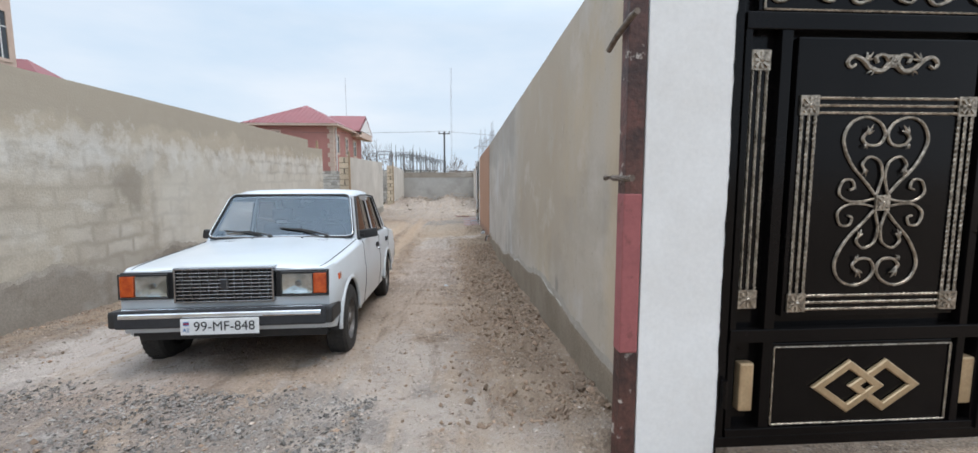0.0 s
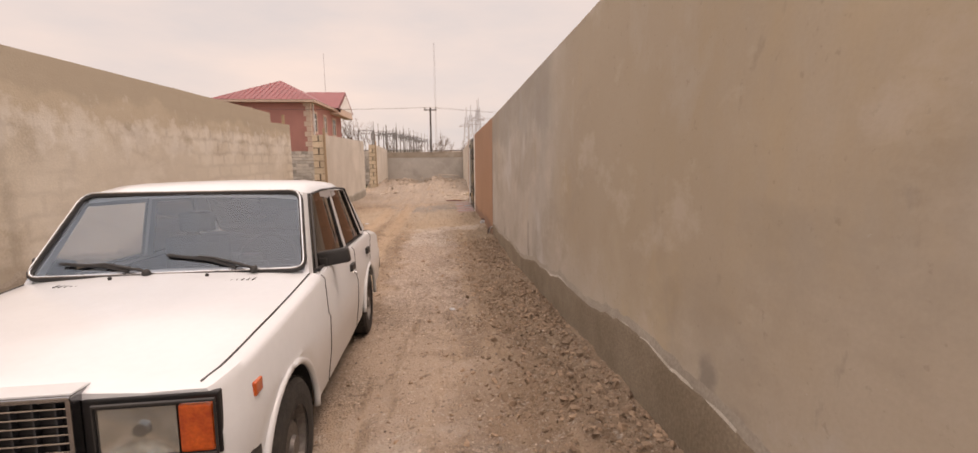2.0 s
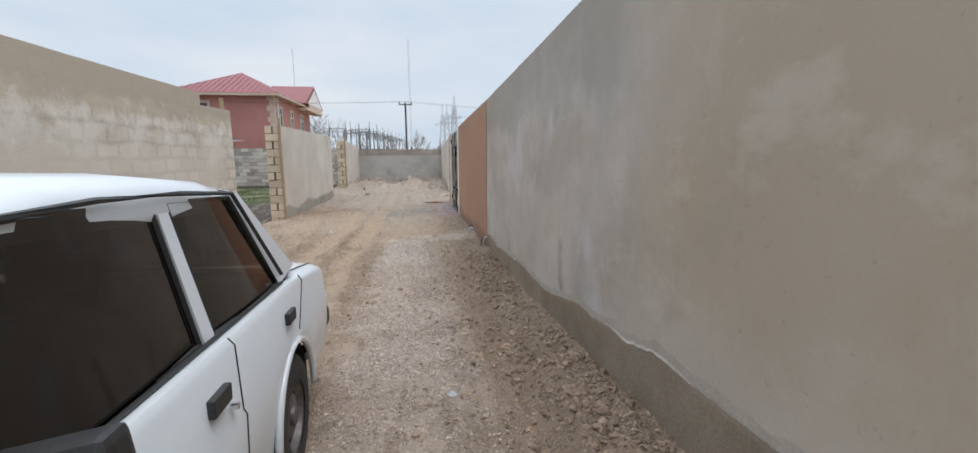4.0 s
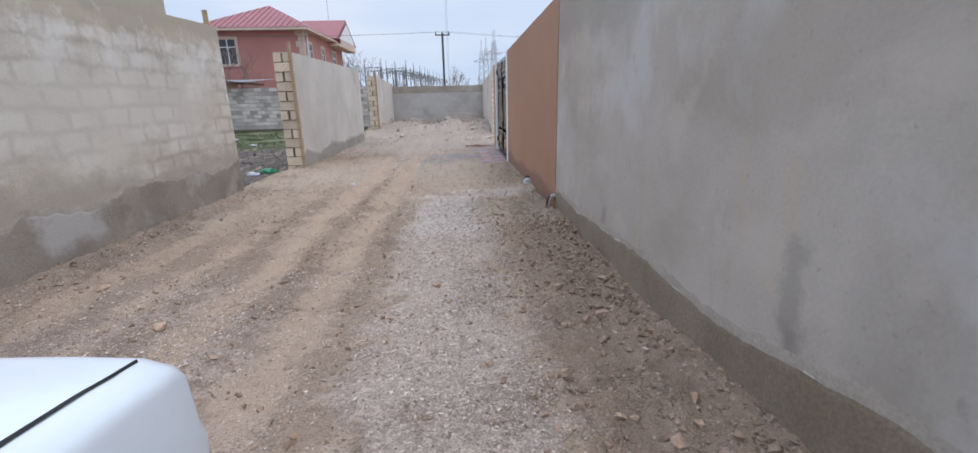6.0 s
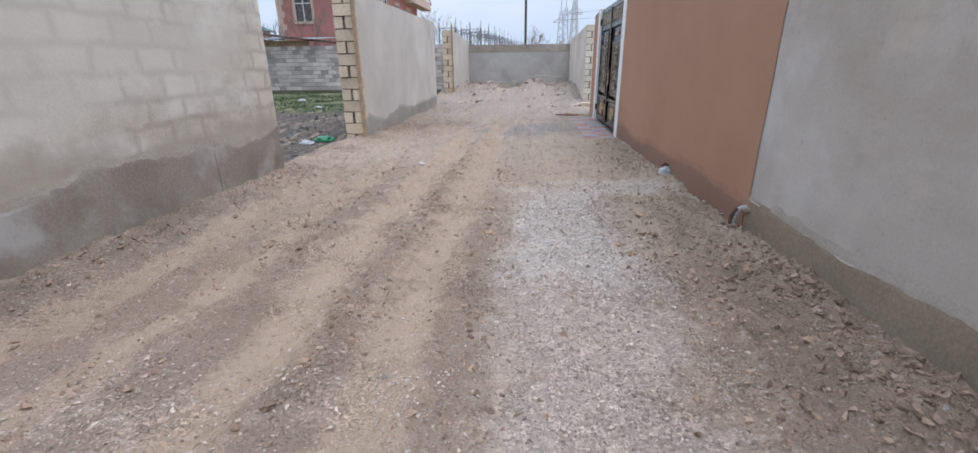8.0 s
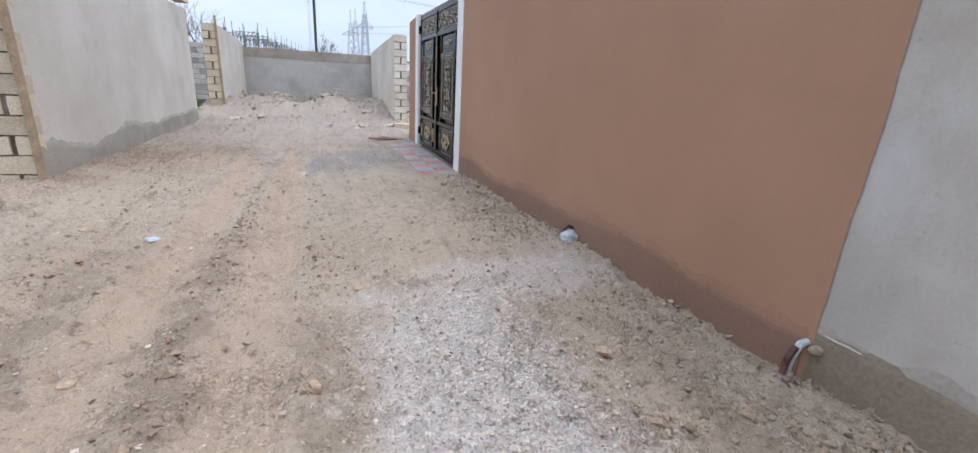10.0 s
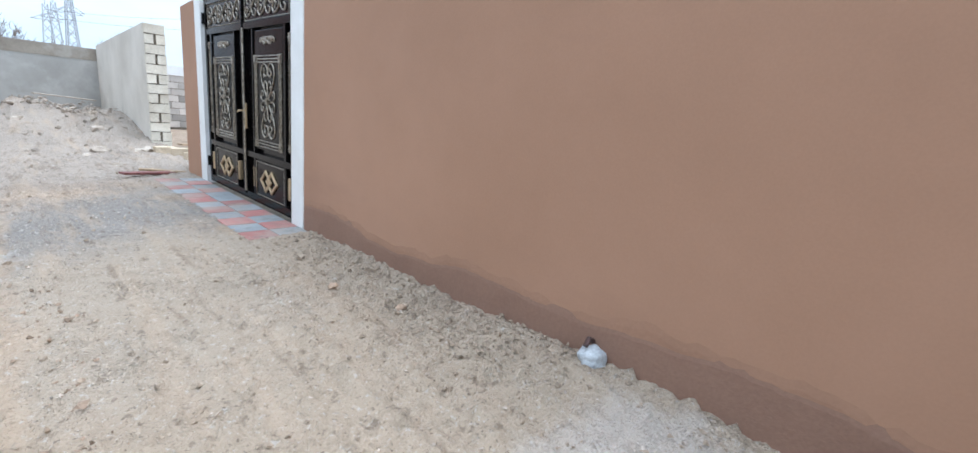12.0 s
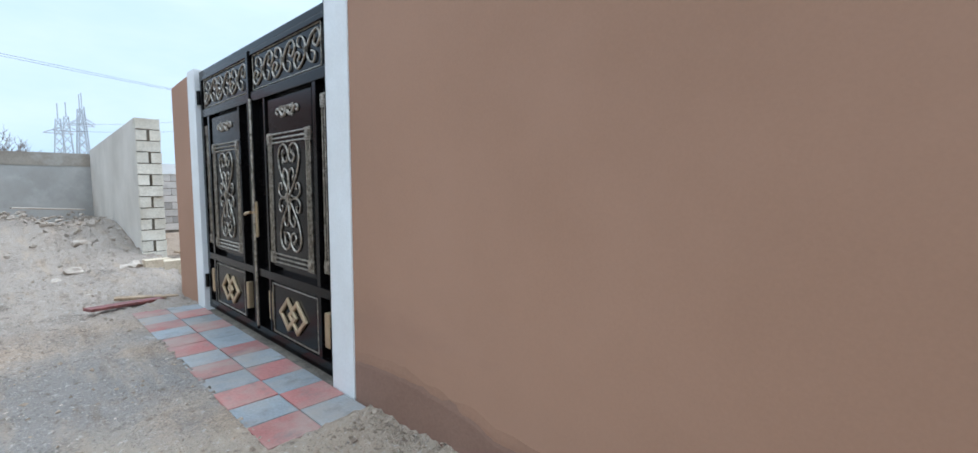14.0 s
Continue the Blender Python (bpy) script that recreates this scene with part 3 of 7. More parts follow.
def band(name, x, side, y0, y1, height, material, parent, seed, rough=1.0, lip=False, fringe=None):
    """A thin wavy skin on a wall's foot, proud of its face at x towards side."""
    bm = bmesh.new()
    n = int((y1 - y0) / 0.05)
    prev = None
    crest_ = []
    for i in range(n + 1):
        y = y0 + (y1 - y0) * i / n
        h = lerp(GROUND, y) + (lerp(height, y) if isinstance(height, list) else height) * (1 + rough * (0.42 * noise.noise((y * 0.8, seed, 0)) + 0.09 * noise.noise((y * 3.4, seed, 3)) + 0.035 * noise.noise((y * 9, seed, 4)))) + 0.012 * noise.noise((y * 15, seed, 6))
        row = [bm.verts.new(p) for p in ((x, y, -1.2), (x + side * 0.006, y, -1.2), (x + side * 0.005, y, h - 0.03), (x, y, h + 0.02))]
        if prev:
            for k in range(3):
                bm.faces.new((prev[k], prev[k + 1], row[k + 1], row[k]))
        prev = row
        crest_.append((y, h))
    bmesh.ops.recalc_face_normals(bm, faces=bm.faces)
    ob = part(name, bm, material, parent)
    if fringe:
        # half-dry margin above the damp
        bm = bmesh.new()
        prev = None
        for y, h in crest_:
            up = h + 0.055 + 0.045 * noise.noise((y * 2.1, seed, 31)) + 0.03 * noise.noise((y * 8, seed, 32)) + 0.015 * noise.noise((y * 20, seed, 33))
            row = [bm.verts.new(q) for q in ((x + side * 0.0028, y, h - 0.05), (x + side * 0.0028, y, max(up, h + 0.021) - 0.05), (x - side * 0.0005, y, max(up, h + 0.021)))]
            if prev:
                for k in range(2):
                    bm.faces.new((prev[k], prev[k + 1], row[k + 1], row[k]))
            prev = row
        bmesh.ops.recalc_face_normals(bm, faces=bm.faces)
        part("damp_margin", bm, fringe, parent)
    if lip:
        # broken pale edge where the render has flaked
        bm = bmesh.new()
        prev = None
        for y, h in crest_:
            k = noise.noise((y * 0.9, seed, 21)) + 0.4 * noise.noise((y * 5, seed, 22)) - 0.05
            if k <= 0:
                prev = None
                continue
            w = min(0.009, 0.04 * k)
            row = [bm.verts.new(p) for p in ((x + side * 0.0095, y, h - w), (x + side * 0.008, y, h + w))]
            if prev:
                bm.faces.new((prev[0], prev[1], row[1], row[0]))
            prev = row
        part("flaked_edge", bm, M_SALT, parent)
    return ob


BROWN_Y0, GATE_Y0, GATE_Y1, BROWN_Y1 = 11.86, 17.48, 20.25, 21.2
wall_r = wall("wall_east", WALL_R, WALL_R + 0.3, 1.972, BROWN_Y0, -1.5, 2.38, 2.07, M_RENDER, "tall smooth grey cement rendered boundary wall, damp at its foot")
band("damp_base", WALL_R, -1, 1.99, BROWN_Y0 - 0.01, [(2, 0.26), (3.5, 0.42), (6, 0.44), (8.5, 0.34), (12, 0.28)], M_DAMP, wall_r, 11, 0.6, lip=True, fringe=M_EDGE)
wall_b = wall("wall_east_brown", WALL_R - 0.004, WALL_R + 0.3, BROWN_Y0, GATE_Y0 - 0.27, -1.5, 2.07, 1.97, M_BROWN, "matt brown painted boundary wall with a darker damp foot")
band("damp_base", WALL_R - 0.004, -1, BROWN_Y0 + 0.01, GATE_Y0 - 0.28, 0.26, M_BROWN_DAMP, wall_b, 23, fringe=M_EDGE_BROWN)
wall("wall_east_brown_far", WALL_R - 0.004, WALL_R + 0.3, GATE_Y1 + 0.25, BROWN_Y1, -1.5, 1.92, 1.88, M_BROWN, "short brown painted boundary wall beside the gate")
wall_l = wall("wall_west", WALL_L - 0.3, WALL_L, -6.0, 12.7, -1.5, 2.24, 2.25, M_RENDER_OLD, "long grey block boundary wall under thin worn plaster")
wall_l1 = wall("wall_west_end", WALL_L - 0.3, WALL_L, 12.7, 13.97, -1.5, 2.05, 2.08, M_RENDER_OLD, "lower end of the worn plastered block wall")
band("damp_base", WALL_L, 1, -6.0, 12.69, 0.55, M_DAMP_OLD, wall_l, 37, 1.5, fringe=M_EDGE_OLD)
band("damp_base", WALL_L, 1, 12.7, 13.96, 0.55, M_DAMP_OLD, wall_l1, 37, 1.5, fringe=M_EDGE_OLD)
wall_l2 = wall("wall_west_second", -4.215, -3.86, 16.76, 23.9, -1.5, 1.97, 2.0, M_RENDER_LIGHT, "grey plastered boundary wall with an open block end")
band("damp_base", -3.86, 1, 16.77, 23.89, 0.34, M_DAMP_LIGHT, wall_l2, 51, fringe=M_EDGE_LIGHT)
wall_l3 = wall("wall_west_third", -3.95, -3.60, 25.96, 30.8, -1.5, 1.90, 1.72, M_RENDER_LIGHT, "grey plastered boundary wall with an open block end")
band("damp_base", -3.60, 1, 25.97, 30.79, 0.5, M_DAMP_LIGHT, wall_l3, 57)
wall_r3 = wall("wall_east_far", 1.01, 1.37, 24.76, 30.8, -1.5, 1.93, 1.66, M_RENDER_LIGHT, "grey plastered boundary wall with an open pale block end")
wall_end = tagged(part("wall_north", box(-3.95, 1.5, 30.8, 31.1, -1.5, 1.24), M_RENDER_END), "grey rendered wall closing the lane", "wall", kind="structure")
part("fresh_top_band", box(-3.95, 1.5, 30.79, 31.1, 1.24, 1.57), M_DAMP_OLD, wall_end, "darker fresh render along the top")


# ragged edge of the brown coat over the grey render
bm = bmesh.new()
prev = None
for i in range(110):
    z = -0.8 + i * 0.026
    w = 0.02 + 0.045 * max(0, z + 0.4) / 2.4 + 0.008 * noise.noise((z * 2.5, 4, 1)) + 0.006 * noise.noise((z * 11, 4, 2)) + 0.006 * noise.noise((z * 40, 4, 3))
    row = [bm.verts.new(p) for p in ((WALL_R - 0.0052, BROWN_Y0 - max(0.004, w), z), (WALL_R - 0.0052, BROWN_Y0 + 0.002, z))]
    if prev and z < 2.07:
        bm.faces.new((prev[0], prev[1], row[1], row[0]))
    prev = row
part("paint_edge", bm, M_BROWN, wall_b)


# ---- open block ends of the walls ----
COURSE = 0.196


def block_mesh(w, d, h, material=None):
    bm = bmesh.new()
    add_box(bm, -w / 2, w / 2, 0, d, 0, h)
    bmesh.ops.subdivide_edges(bm, edges=bm.edges[:], cuts=1, use_grid_fill=True)
    for v in bm.verts:
        v.co += 0.009 * Vector((noise.noise(v.co * 9 + Vector((w * 50, 0, 0))), noise.noise(v.co * 9 + Vector((9, 0, 0))), noise.noise(v.co * 9 + Vector((0, 5, 0)))))
    return mesh_of(bm, "block", material or M_BLOCK)


FULL = [block_mesh(0.356, 0.19, COURSE - 0.009), block_mesh(0.350, 0.185, COURSE - 0.012)]
HALF = [block_mesh(0.152, 0.19, COURSE - 0.008), block_mesh(0.146, 0.187, COURSE - 0.012)]


FULL_PALE = [block_mesh(0.352, 0.19, COURSE - 0.012, M_BLOCK_PALE), block_mesh(0.346, 0.185, COURSE - 0.014, M_BLOCK_PALE)]
HALF_PALE = [block_mesh(0.160, 0.19, COURSE - 0.012, M_BLOCK_PALE), block_mesh(0.152, 0.187, COURSE - 0.016, M_BLOCK_PALE)]


def block_end(parent, xc, y, z0, top, first, full=FULL, half=HALF):
    """Toothed courses at a wall's open end: a full block, then two halves with mortar between."""
    part("mortar_core", box(xc - 0.172, xc + 0.172, y - 0.028, y + 0.15, z0, top - 0.02), M_MORTAR, parent)
    n = int(round((top - z0) / COURSE))
    for i in range(n):
        z = z0 + i * (top - z0) / n
        tip = random.uniform(-0.012, 0.012)
        if (i + first) % 2:
            places = [(xc + tip * 0.4, full[i // 2 % 2])]
        else:
            places = [(xc - 0.101, half[i // 2 % 2]), (xc + 0.101, half[(i // 2 + 1) % 2])]
        for x, me_ in places:
            ob = new("block", me_)
            ob.parent = parent
            ob.matrix_basis = pose(x, y - 0.06 + random.uniform(-0.02, 0.02), z + 0.006, 0, 0, random.uniform(-1.5, 1.5))


# ---- double gate of black sheet iron with gilded ironwork ----
def spiral(cx, cz, r0, r1, a0, a1, n=22):
    return [(cx + (r0 + (r1 - r0) * i / n) * math.cos(radians(a0 + (a1 - a0) * i / n)), cz + (r0 + (r1 - r0) * i / n) * math.sin(radians(a0 + (a1 - a0) * i / n))) for i in range(n + 1)]


def smooth(pts, n=6):
    """Catmull-Rom through plane points."""
    out = []
    p = [Vector(q) for q in pts]
    p = [p[0]] + p + [p[-1]]
    for a, b, c, d in zip(p, p[1:], p[2:], p[3:]):
        for i in range(n):
            t = i / n
            out.append(0.5 * ((2 * b) + (c - a) * t + (2 * a - 5 * b + 4 * c - d) * t * t + (3 * b - a - 3 * c + d) * t ** 3))
    return [tuple(q) for q in out] + [tuple(p[-1])]


def flat(pts, y):
    return [(q[0], y, q[1]) for q in pts]


def rope(bm, a, b, y, r=0.0065):
    """A twisted bar from a to b in the gate's plane."""
    d = Vector((b[0] - a[0], 0, b[1] - a[1]))
    n = max(2, int(d.length / 0.012))
    side = Vector((d.z, 0, -d.x)).normalized()
    pts = [Vector((a[0], y, a[1])) + d * (i / n) + side * (0.0016 if i % 2 else -0.0016) for i in range(n + 1)]
    tube(bm, pts, r, 5, taper=lambda s: 1.0)


def rosette(bm, x, z, y, s=0.045):
    add_box(bm, x - s, x + s, y - 0.006, y + 0.004, z - s, z + s)
    for k in range(8):
        a = k * math.pi / 4
        add_box(bm, -0.006, 0.006, -0.010, 0.002, s * 0.25, s * (0.95 if k % 2 else 0.8), turn=Matrix.Translation((x, y - 0.004, z)) @ Matrix.Rotation(a, 4, "Y"))
    bmesh.ops.create_uvsphere(bm, u_segments=8, v_segments=6, radius=s * 0.28, matrix=Matrix.Translation((x, y - 0.008, z)))


def leaf_bits(bm, x, z, y, size, angle):
    """A small cast acanthus: three pointed lobes."""
    for k in (-35, 0, 35):
        a = radians(angle + k)
        m_ = Matrix.Translation((x, y, z)) @ Matrix.Rotation(-a, 4, "Y")
        ln = size * (1.0 if k == 0 else 0.75)
        tube(bm, [m_ @ Vector((ln * t, -0.004 * math.sin(3.1 * t), 0)) for t in (0, 0.35, 0.7, 1.0)], size * 0.17, 5, taper=lambda s: 1.1 - 0.95 * s)


def heart_scroll(cx, cz, y, w, h):
    """The gilded double heart with its inner curls."""
    bm = bmesh.new()
    for sx in (-1, 1):
        for sz in (-1, 1):
            P = lambda u, v: (cx + sx * u * w, cz + sz * v * h)
            tube(bm, flat(smooth([P(0.03, 0.02), P(0.17, 0.115), P(0.37, 0.24), P(0.476, 0.38), P(0.41, 0.485), P(0.25, 0.525), P(0.09, 0.495), P(0.015, 0.425), P(0.07, 0.362), P(0.19, 0.355), P(0.265, 0.395), P(0.215, 0.435)], 7), y), 0.0072, 6)
            tube(bm, flat(smooth([P(0.07, 0.04), P(0.035, 0.11), P(0.016, 0.17), P(0.05, 0.25), P(0.17, 0.285), P(0.25, 0.24), P(0.215, 0.20)], 7), y - 0.004), 0.0062, 6)
            tube(bm, flat(smooth([P(0.05, 0.03), P(0.22, 0.008), P(0.38, 0.012), P(0.485, 0.06), P(0.45, 0.135), P(0.35, 0.14), P(0.32, 0.095), P(0.37, 0.08)], 7), y - 0.002), 0.0062, 6)
            for (u, v), size, turn_ in (((0.225, 0.425), 0.045, 60), ((0.25, 0.36), 0.028, -60), ((0.235, 0.21), 0.036, -70)):
                leaf_bits(bm, *P(u, v), y - 0.006, size, math.degrees(math.atan2(sz * math.sin(radians(turn_)), -sx * math.cos(radians(turn_)))))
    return bm


def crest(cx, cz, y, w):
    """Cast scroll ornament near a leaf's top."""
    bm = bmesh.new()
    for s in (-1, 1):
        P = lambda u, v: (cx + s * u * w, cz + v * w)
        tube(bm, flat(smooth([P(0.02, 0.02), P(0.12, -0.07), P(0.24, -0.05), P(0.34, 0.04), P(0.44, 0.07), P(0.5, 0.01), P(0.46, -0.04), P(0.41, -0.01)], 6), y), 0.012, 6, taper=lambda q: 1.15 - 0.6 * q)
        tube(bm, flat(smooth([P(0.04, 0.02), P(0.10, 0.09), P(0.19, 0.07), P(0.17, 0.01)], 6), y), 0.009, 6)
        leaf_bits(bm, *P(0.30, 0.03), y, 0.05, 90 + s * 40)
        leaf_bits(bm, *P(0.2, -0.05), y, 0.045, -90 + s * 60)
    rosette(bm, cx, cz + 0.012, y, 0.028)
    return bm


def upper_scroll(x0, x1, z0, z1, y):
    """S-curls in the gate's top light."""
    bm = bmesh.new()
    n = 3
    w, cz, h = (x1 - x0) / n, (z0 + z1) / 2, (z1 - z0)
    for i in range(n):
        cx = x0 + w * (i + 0.5)
        for s in (-1, 1):
            P = lambda u, v: (cx + s * u * w, cz + s * v * h)
            tube(bm, flat(smooth([P(0, 0), P(0.18, 0.3), P(0.40, 0.42), P(0.52, 0.2), P(0.40, -0.02), P(0.27, 0.08), P(0.34, 0.2)], 7), y), 0.0085, 6)
            Q = lambda u, v: (cx - s * u * w, cz + s * v * h)
            tube(bm, flat(smooth([Q(0, 0.02), Q(0.1, 0.32), Q(0.28, 0.4), Q(0.34, 0.2), Q(0.22, 0.1)], 7), y - 0.004), 0.007, 6)
            leaf_bits(bm, *P(0.34, 0.2), y - 0.005, 0.03, 45 * s)
        rosette(bm, cx, cz, y - 0.004, 0.022)
    return bm


GATE_W, GATE_H = 2.77, 2.455


def make_gate(squeeze):
    """Origin at the left foot; x along the gate, -y towards the street. squeeze: how wide the panels are within their leaves."""
    g = empty("gate", label="closed black sheet iron double gate with gilded scrolls and diamonds", category="gate", group="street gates")
    bm = bmesh.new()
    for a in ((0, GATE_W, 0.0, 0.062, 0.0, 0.055), (0, GATE_W, 0.0, 0.062, GATE_H - 0.055, GATE_H), (0, 0.05, 0.001, 0.061, 0.055, GATE_H - 0.055), (GATE_W - 0.05, GATE_W, 0.001, 0.061, 0.055, GATE_H - 0.055)):
        add_box(bm, *a, bevel=0.004)
    part("outer_frame", bm, M_BLACK, g)
    for k in (0, 1):
        G = (lambda u: u) if k == 0 else (lambda u: GATE_W - u)
        F = lambda u: G(u if u < 0.29 or u > 1.3 else 0.29 + (u - 0.29) * squeeze)

        def X(a, b):
            return (min(F(a), F(b)), max(F(a), F(b)))
        bm = bmesh.new()
        add_box(bm, *X(0.055, 1.378), 0.050, 0.058, 0.06, GATE_H - 0.06)
        for u0, u1 in ((0.055, 0.085), (0.225, 0.275), (1.235, 1.275), (1.345, 1.380)):
            add_box(bm, *X(u0, u1), -0.004, 0.050, 0.06, 2.03, bevel=0.003)
        for z0, z1 in ((0.06, 0.10), (0.535, 0.600), (1.985, 2.06), (GATE_H - 0.1, GATE_H - 0.06)):
            add_box(bm, *X(0.055, 1.381), -0.010, 0.050, z0, z1, bevel=0.004)
        lf = part("gate_leaf", bm, M_BLACK, g)
        bm = bmesh.new()
        add_box(bm, *X(0.315, 1.205), 0.010, 0.0505, 0.655, 1.96, bevel=0.006)
        part("upper_panel", bm, M_BLACK, lf)
        bm = bmesh.new()
        add_box(bm, *X(0.28, 1.22), 0.010, 0.0505, 0.105, 0.525, bevel=0.006)
        part("lower_panel", bm, M_BLACK, lf)
        y = 0.004
        part("strip_backing", box(*X(0.095, 0.185), y + 0.016, 0.0502, 0.69, 1.91, bevel=0.003), M_BLACK, lf)
        bm = bmesh.new()
        for u in (0.105, 0.14, 0.175):
            rope(bm, (F(u), 0.79), (F(u), 1.81), y + 0.012)
        rosette(bm, F(0.14), 1.855, y + 0.010)
        rosette(bm, F(0.14), 0.745, y + 0.010)
        part("side_strip", bm, M_GOLD, lf, "three gilded twisted bars between square rosettes")
        bm = bmesh.new()
        for d in (0.012, 0.045, 0.078):
            rope(bm, (F(0.335 + d), 0.77), (F(0.335 + d), 1.61), y)
            rope(bm, (F(1.205 - d), 0.77), (F(1.205 - d), 1.61), y)
            rope(bm, (F(0.425), 0.68 + d), (F(1.115), 0.68 + d), y)
            rope(bm, (F(0.425), 1.70 - d), (F(1.115), 1.70 - d), y)
        part("panel_border", bm, M_GOLD, lf, "gilded triple bar border")
        for u in (0.38, 1.16):
            for z in (0.725, 1.655):
                bm = bmesh.new()
                rosette(bm, F(u), z, y)
                part("rosette", bm, M_GOLD, lf)
        bm = heart_scroll(F(0.77), 1.205, y, 0.44 * squeeze, 0.76)
        rosette(bm, F(0.77), 1.205, y - 0.008, 0.036)
        part("heart_scroll", bm, M_GOLD, lf, "gilded wrought heart scroll", smooth=False)
        part("crest", crest(F(0.77), 1.845, y, 0.44 * squeeze), M_GOLD, lf)
        bm = bmesh.new()
        for a, b in (((0.29, 0.11), (1.21, 0.11)), ((1.21, 0.11), (1.21, 0.505)), ((1.21, 0.505), (0.29, 0.505)), ((0.29, 0.505), (0.29, 0.11))):
            rope(bm, (F(a[0]) + (0.0), a[1]), (F(b[0]), b[1]), y, 0.005)
        part("lower_border", bm, M_GOLD, lf)
        for c in (-0.095 * squeeze, 0.095 * squeeze):
            bm = bmesh.new()
            ring = []
            for s, yy in ((1.0, y), (1.0, y - 0.012), (0.94, y - 0.017), (0.70, y - 0.017), (0.66, y - 0.012), (0.66, y)):
                ring.append([bm.verts.new((F(0.77) + c + 0.19 * squeeze * s * dx, yy + (0.002 if c > 0 else 0), 0.30 + 0.135 * s * dz)) for dx, dz in ((1, 0), (0, 1), (-1, 0), (0, -1))])
            for a, b in zip(ring, ring[1:]):
                for i in range(4):
                    bm.faces.new((a[i], a[(i + 1) % 4], b[(i + 1) % 4], b[i]))
            bmesh.ops.recalc_face_normals(bm, faces=bm.faces)
            part("diamond", bm, M_GOLDBAR, lf, "gold interlaced diamond")
        for u in (0.155, 1.31 if squeeze > 0.95 else 1.27):
            bm = box(F(u) - 0.036, F(u) + 0.036, y - 0.006, y + 0.0465, 0.185, 0.43, bevel=0.012)
            part("gold_plate", bm, M_GOLDBAR, lf, "plain bevelled gold bar")
        bm = bmesh.new()
        add_box(bm, *X(0.115, 1.335), 0.010, 0.0505, 2.068, GATE_H - 0.098, bevel=0.005)
        part("top_panel", bm, M_BLACK, lf)
        bm = upper_scroll(min(G(0.16), G(1.29)), max(G(0.16), G(1.29)), 2.09, GATE_H - 0.115, y)
        part("top_scroll", bm, M_GOLD, lf, "gilded curls")
        bm = bmesh.new()
        for a, b in (((0.14, 2.075), (1.31, 2.075)), ((0.14, GATE_H - 0.105), (1.31, GATE_H - 0.105)), ((0.14, 2.075), (0.14, GATE_H - 0.105)), ((1.31, 2.075), (1.31, GATE_H - 0.105))):
            rope(bm, (G(a[0]), a[1]), (G(b[0]), b[1]), y, 0.005)
        part("top_border", bm, M_GOLD, lf)
        for z in (0.22, 2.12):
            bm = bmesh.new()
            tube(bm, [(F(0.03), -0.022, z), (F(0.03), -0.022, z + 0.14)], 0.018, 8)
            part("hinge", bm, M_BLACK, lf)
    bm = box(GATE_W / 2 - 0.022, GATE_W / 2 + 0.022, -0.022, 0.050, 0.06, GATE_H - 0.06, bevel=0.004)
    part("meeting_bar", bm, M_BLACK, g)
    bm = bmesh.new()
    tube(bm, [(GATE_W / 2 + 0.05, -0.022, 0.1), (GATE_W / 2 + 0.05, -0.022, 2.0)], 0.012, 8)
    part("bolt_rod", bm, M_GOLD, g)
    h = part("lock_plate", box(GATE_W / 2 + 0.028, GATE_W / 2 + 0.085, -0.018, 0.0, 0.86, 1.16, bevel=0.006), M_GOLDBAR, g, "worn brass lock plate")
    bm = bmesh.new()
    tube(bm, [(GATE_W / 2 + 0.056, -0.018, 1.07), (GATE_W / 2 + 0.056, -0.06, 1.07), (GATE_W / 2 + 0.0, -0.066, 1.065), (GATE_W / 2 - 0.05, -0.062, 1.05)], 0.011, 8)
    part("door_handle", bm, M_GOLDBAR, h, "lever handle")
    return g


make_gate(1.0).matrix_basis = pose(1.167, 1.937, -0.012) @ Matrix.Diagonal((0.945, 0.945, 0.945, 1))
make_gate(0.84).matrix_basis = pose(WALL_R + 0.035, GATE_Y1, -0.535, 0, 0, -90)


# ---- gate surrounds ----
def pilaster(x0, x1, y0, y1, z1):
    return tagged(part("pilaster", box(x0, x1, y0, y1, -1.2, z1, bevel=0.006), M_WHITE), "smooth white painted gate pilaster set in the wall", "pilaster", "white gate pilasters")


first_pilaster = pilaster(0.767, 1.135, 1.858, 1.985, 2.38)
pilaster(3.787, 4.15, 1.88, 2.2, 2.38)
second_pilaster = pilaster(WALL_R - 0.014, WALL_R + 0.30, GATE_Y0 - 0.27, GATE_Y0, 1.98)
pilaster(WALL_R - 0.014, WALL_R + 0.30, GATE_Y1, GATE_Y1 + 0.25, 1.95)
tagged(part("wall_south", box(4.15, 9, 1.95, 2.2, -1.2, 2.3), M_RENDER), "plain grey rendered wall beside the first gate", "wall", kind="structure")

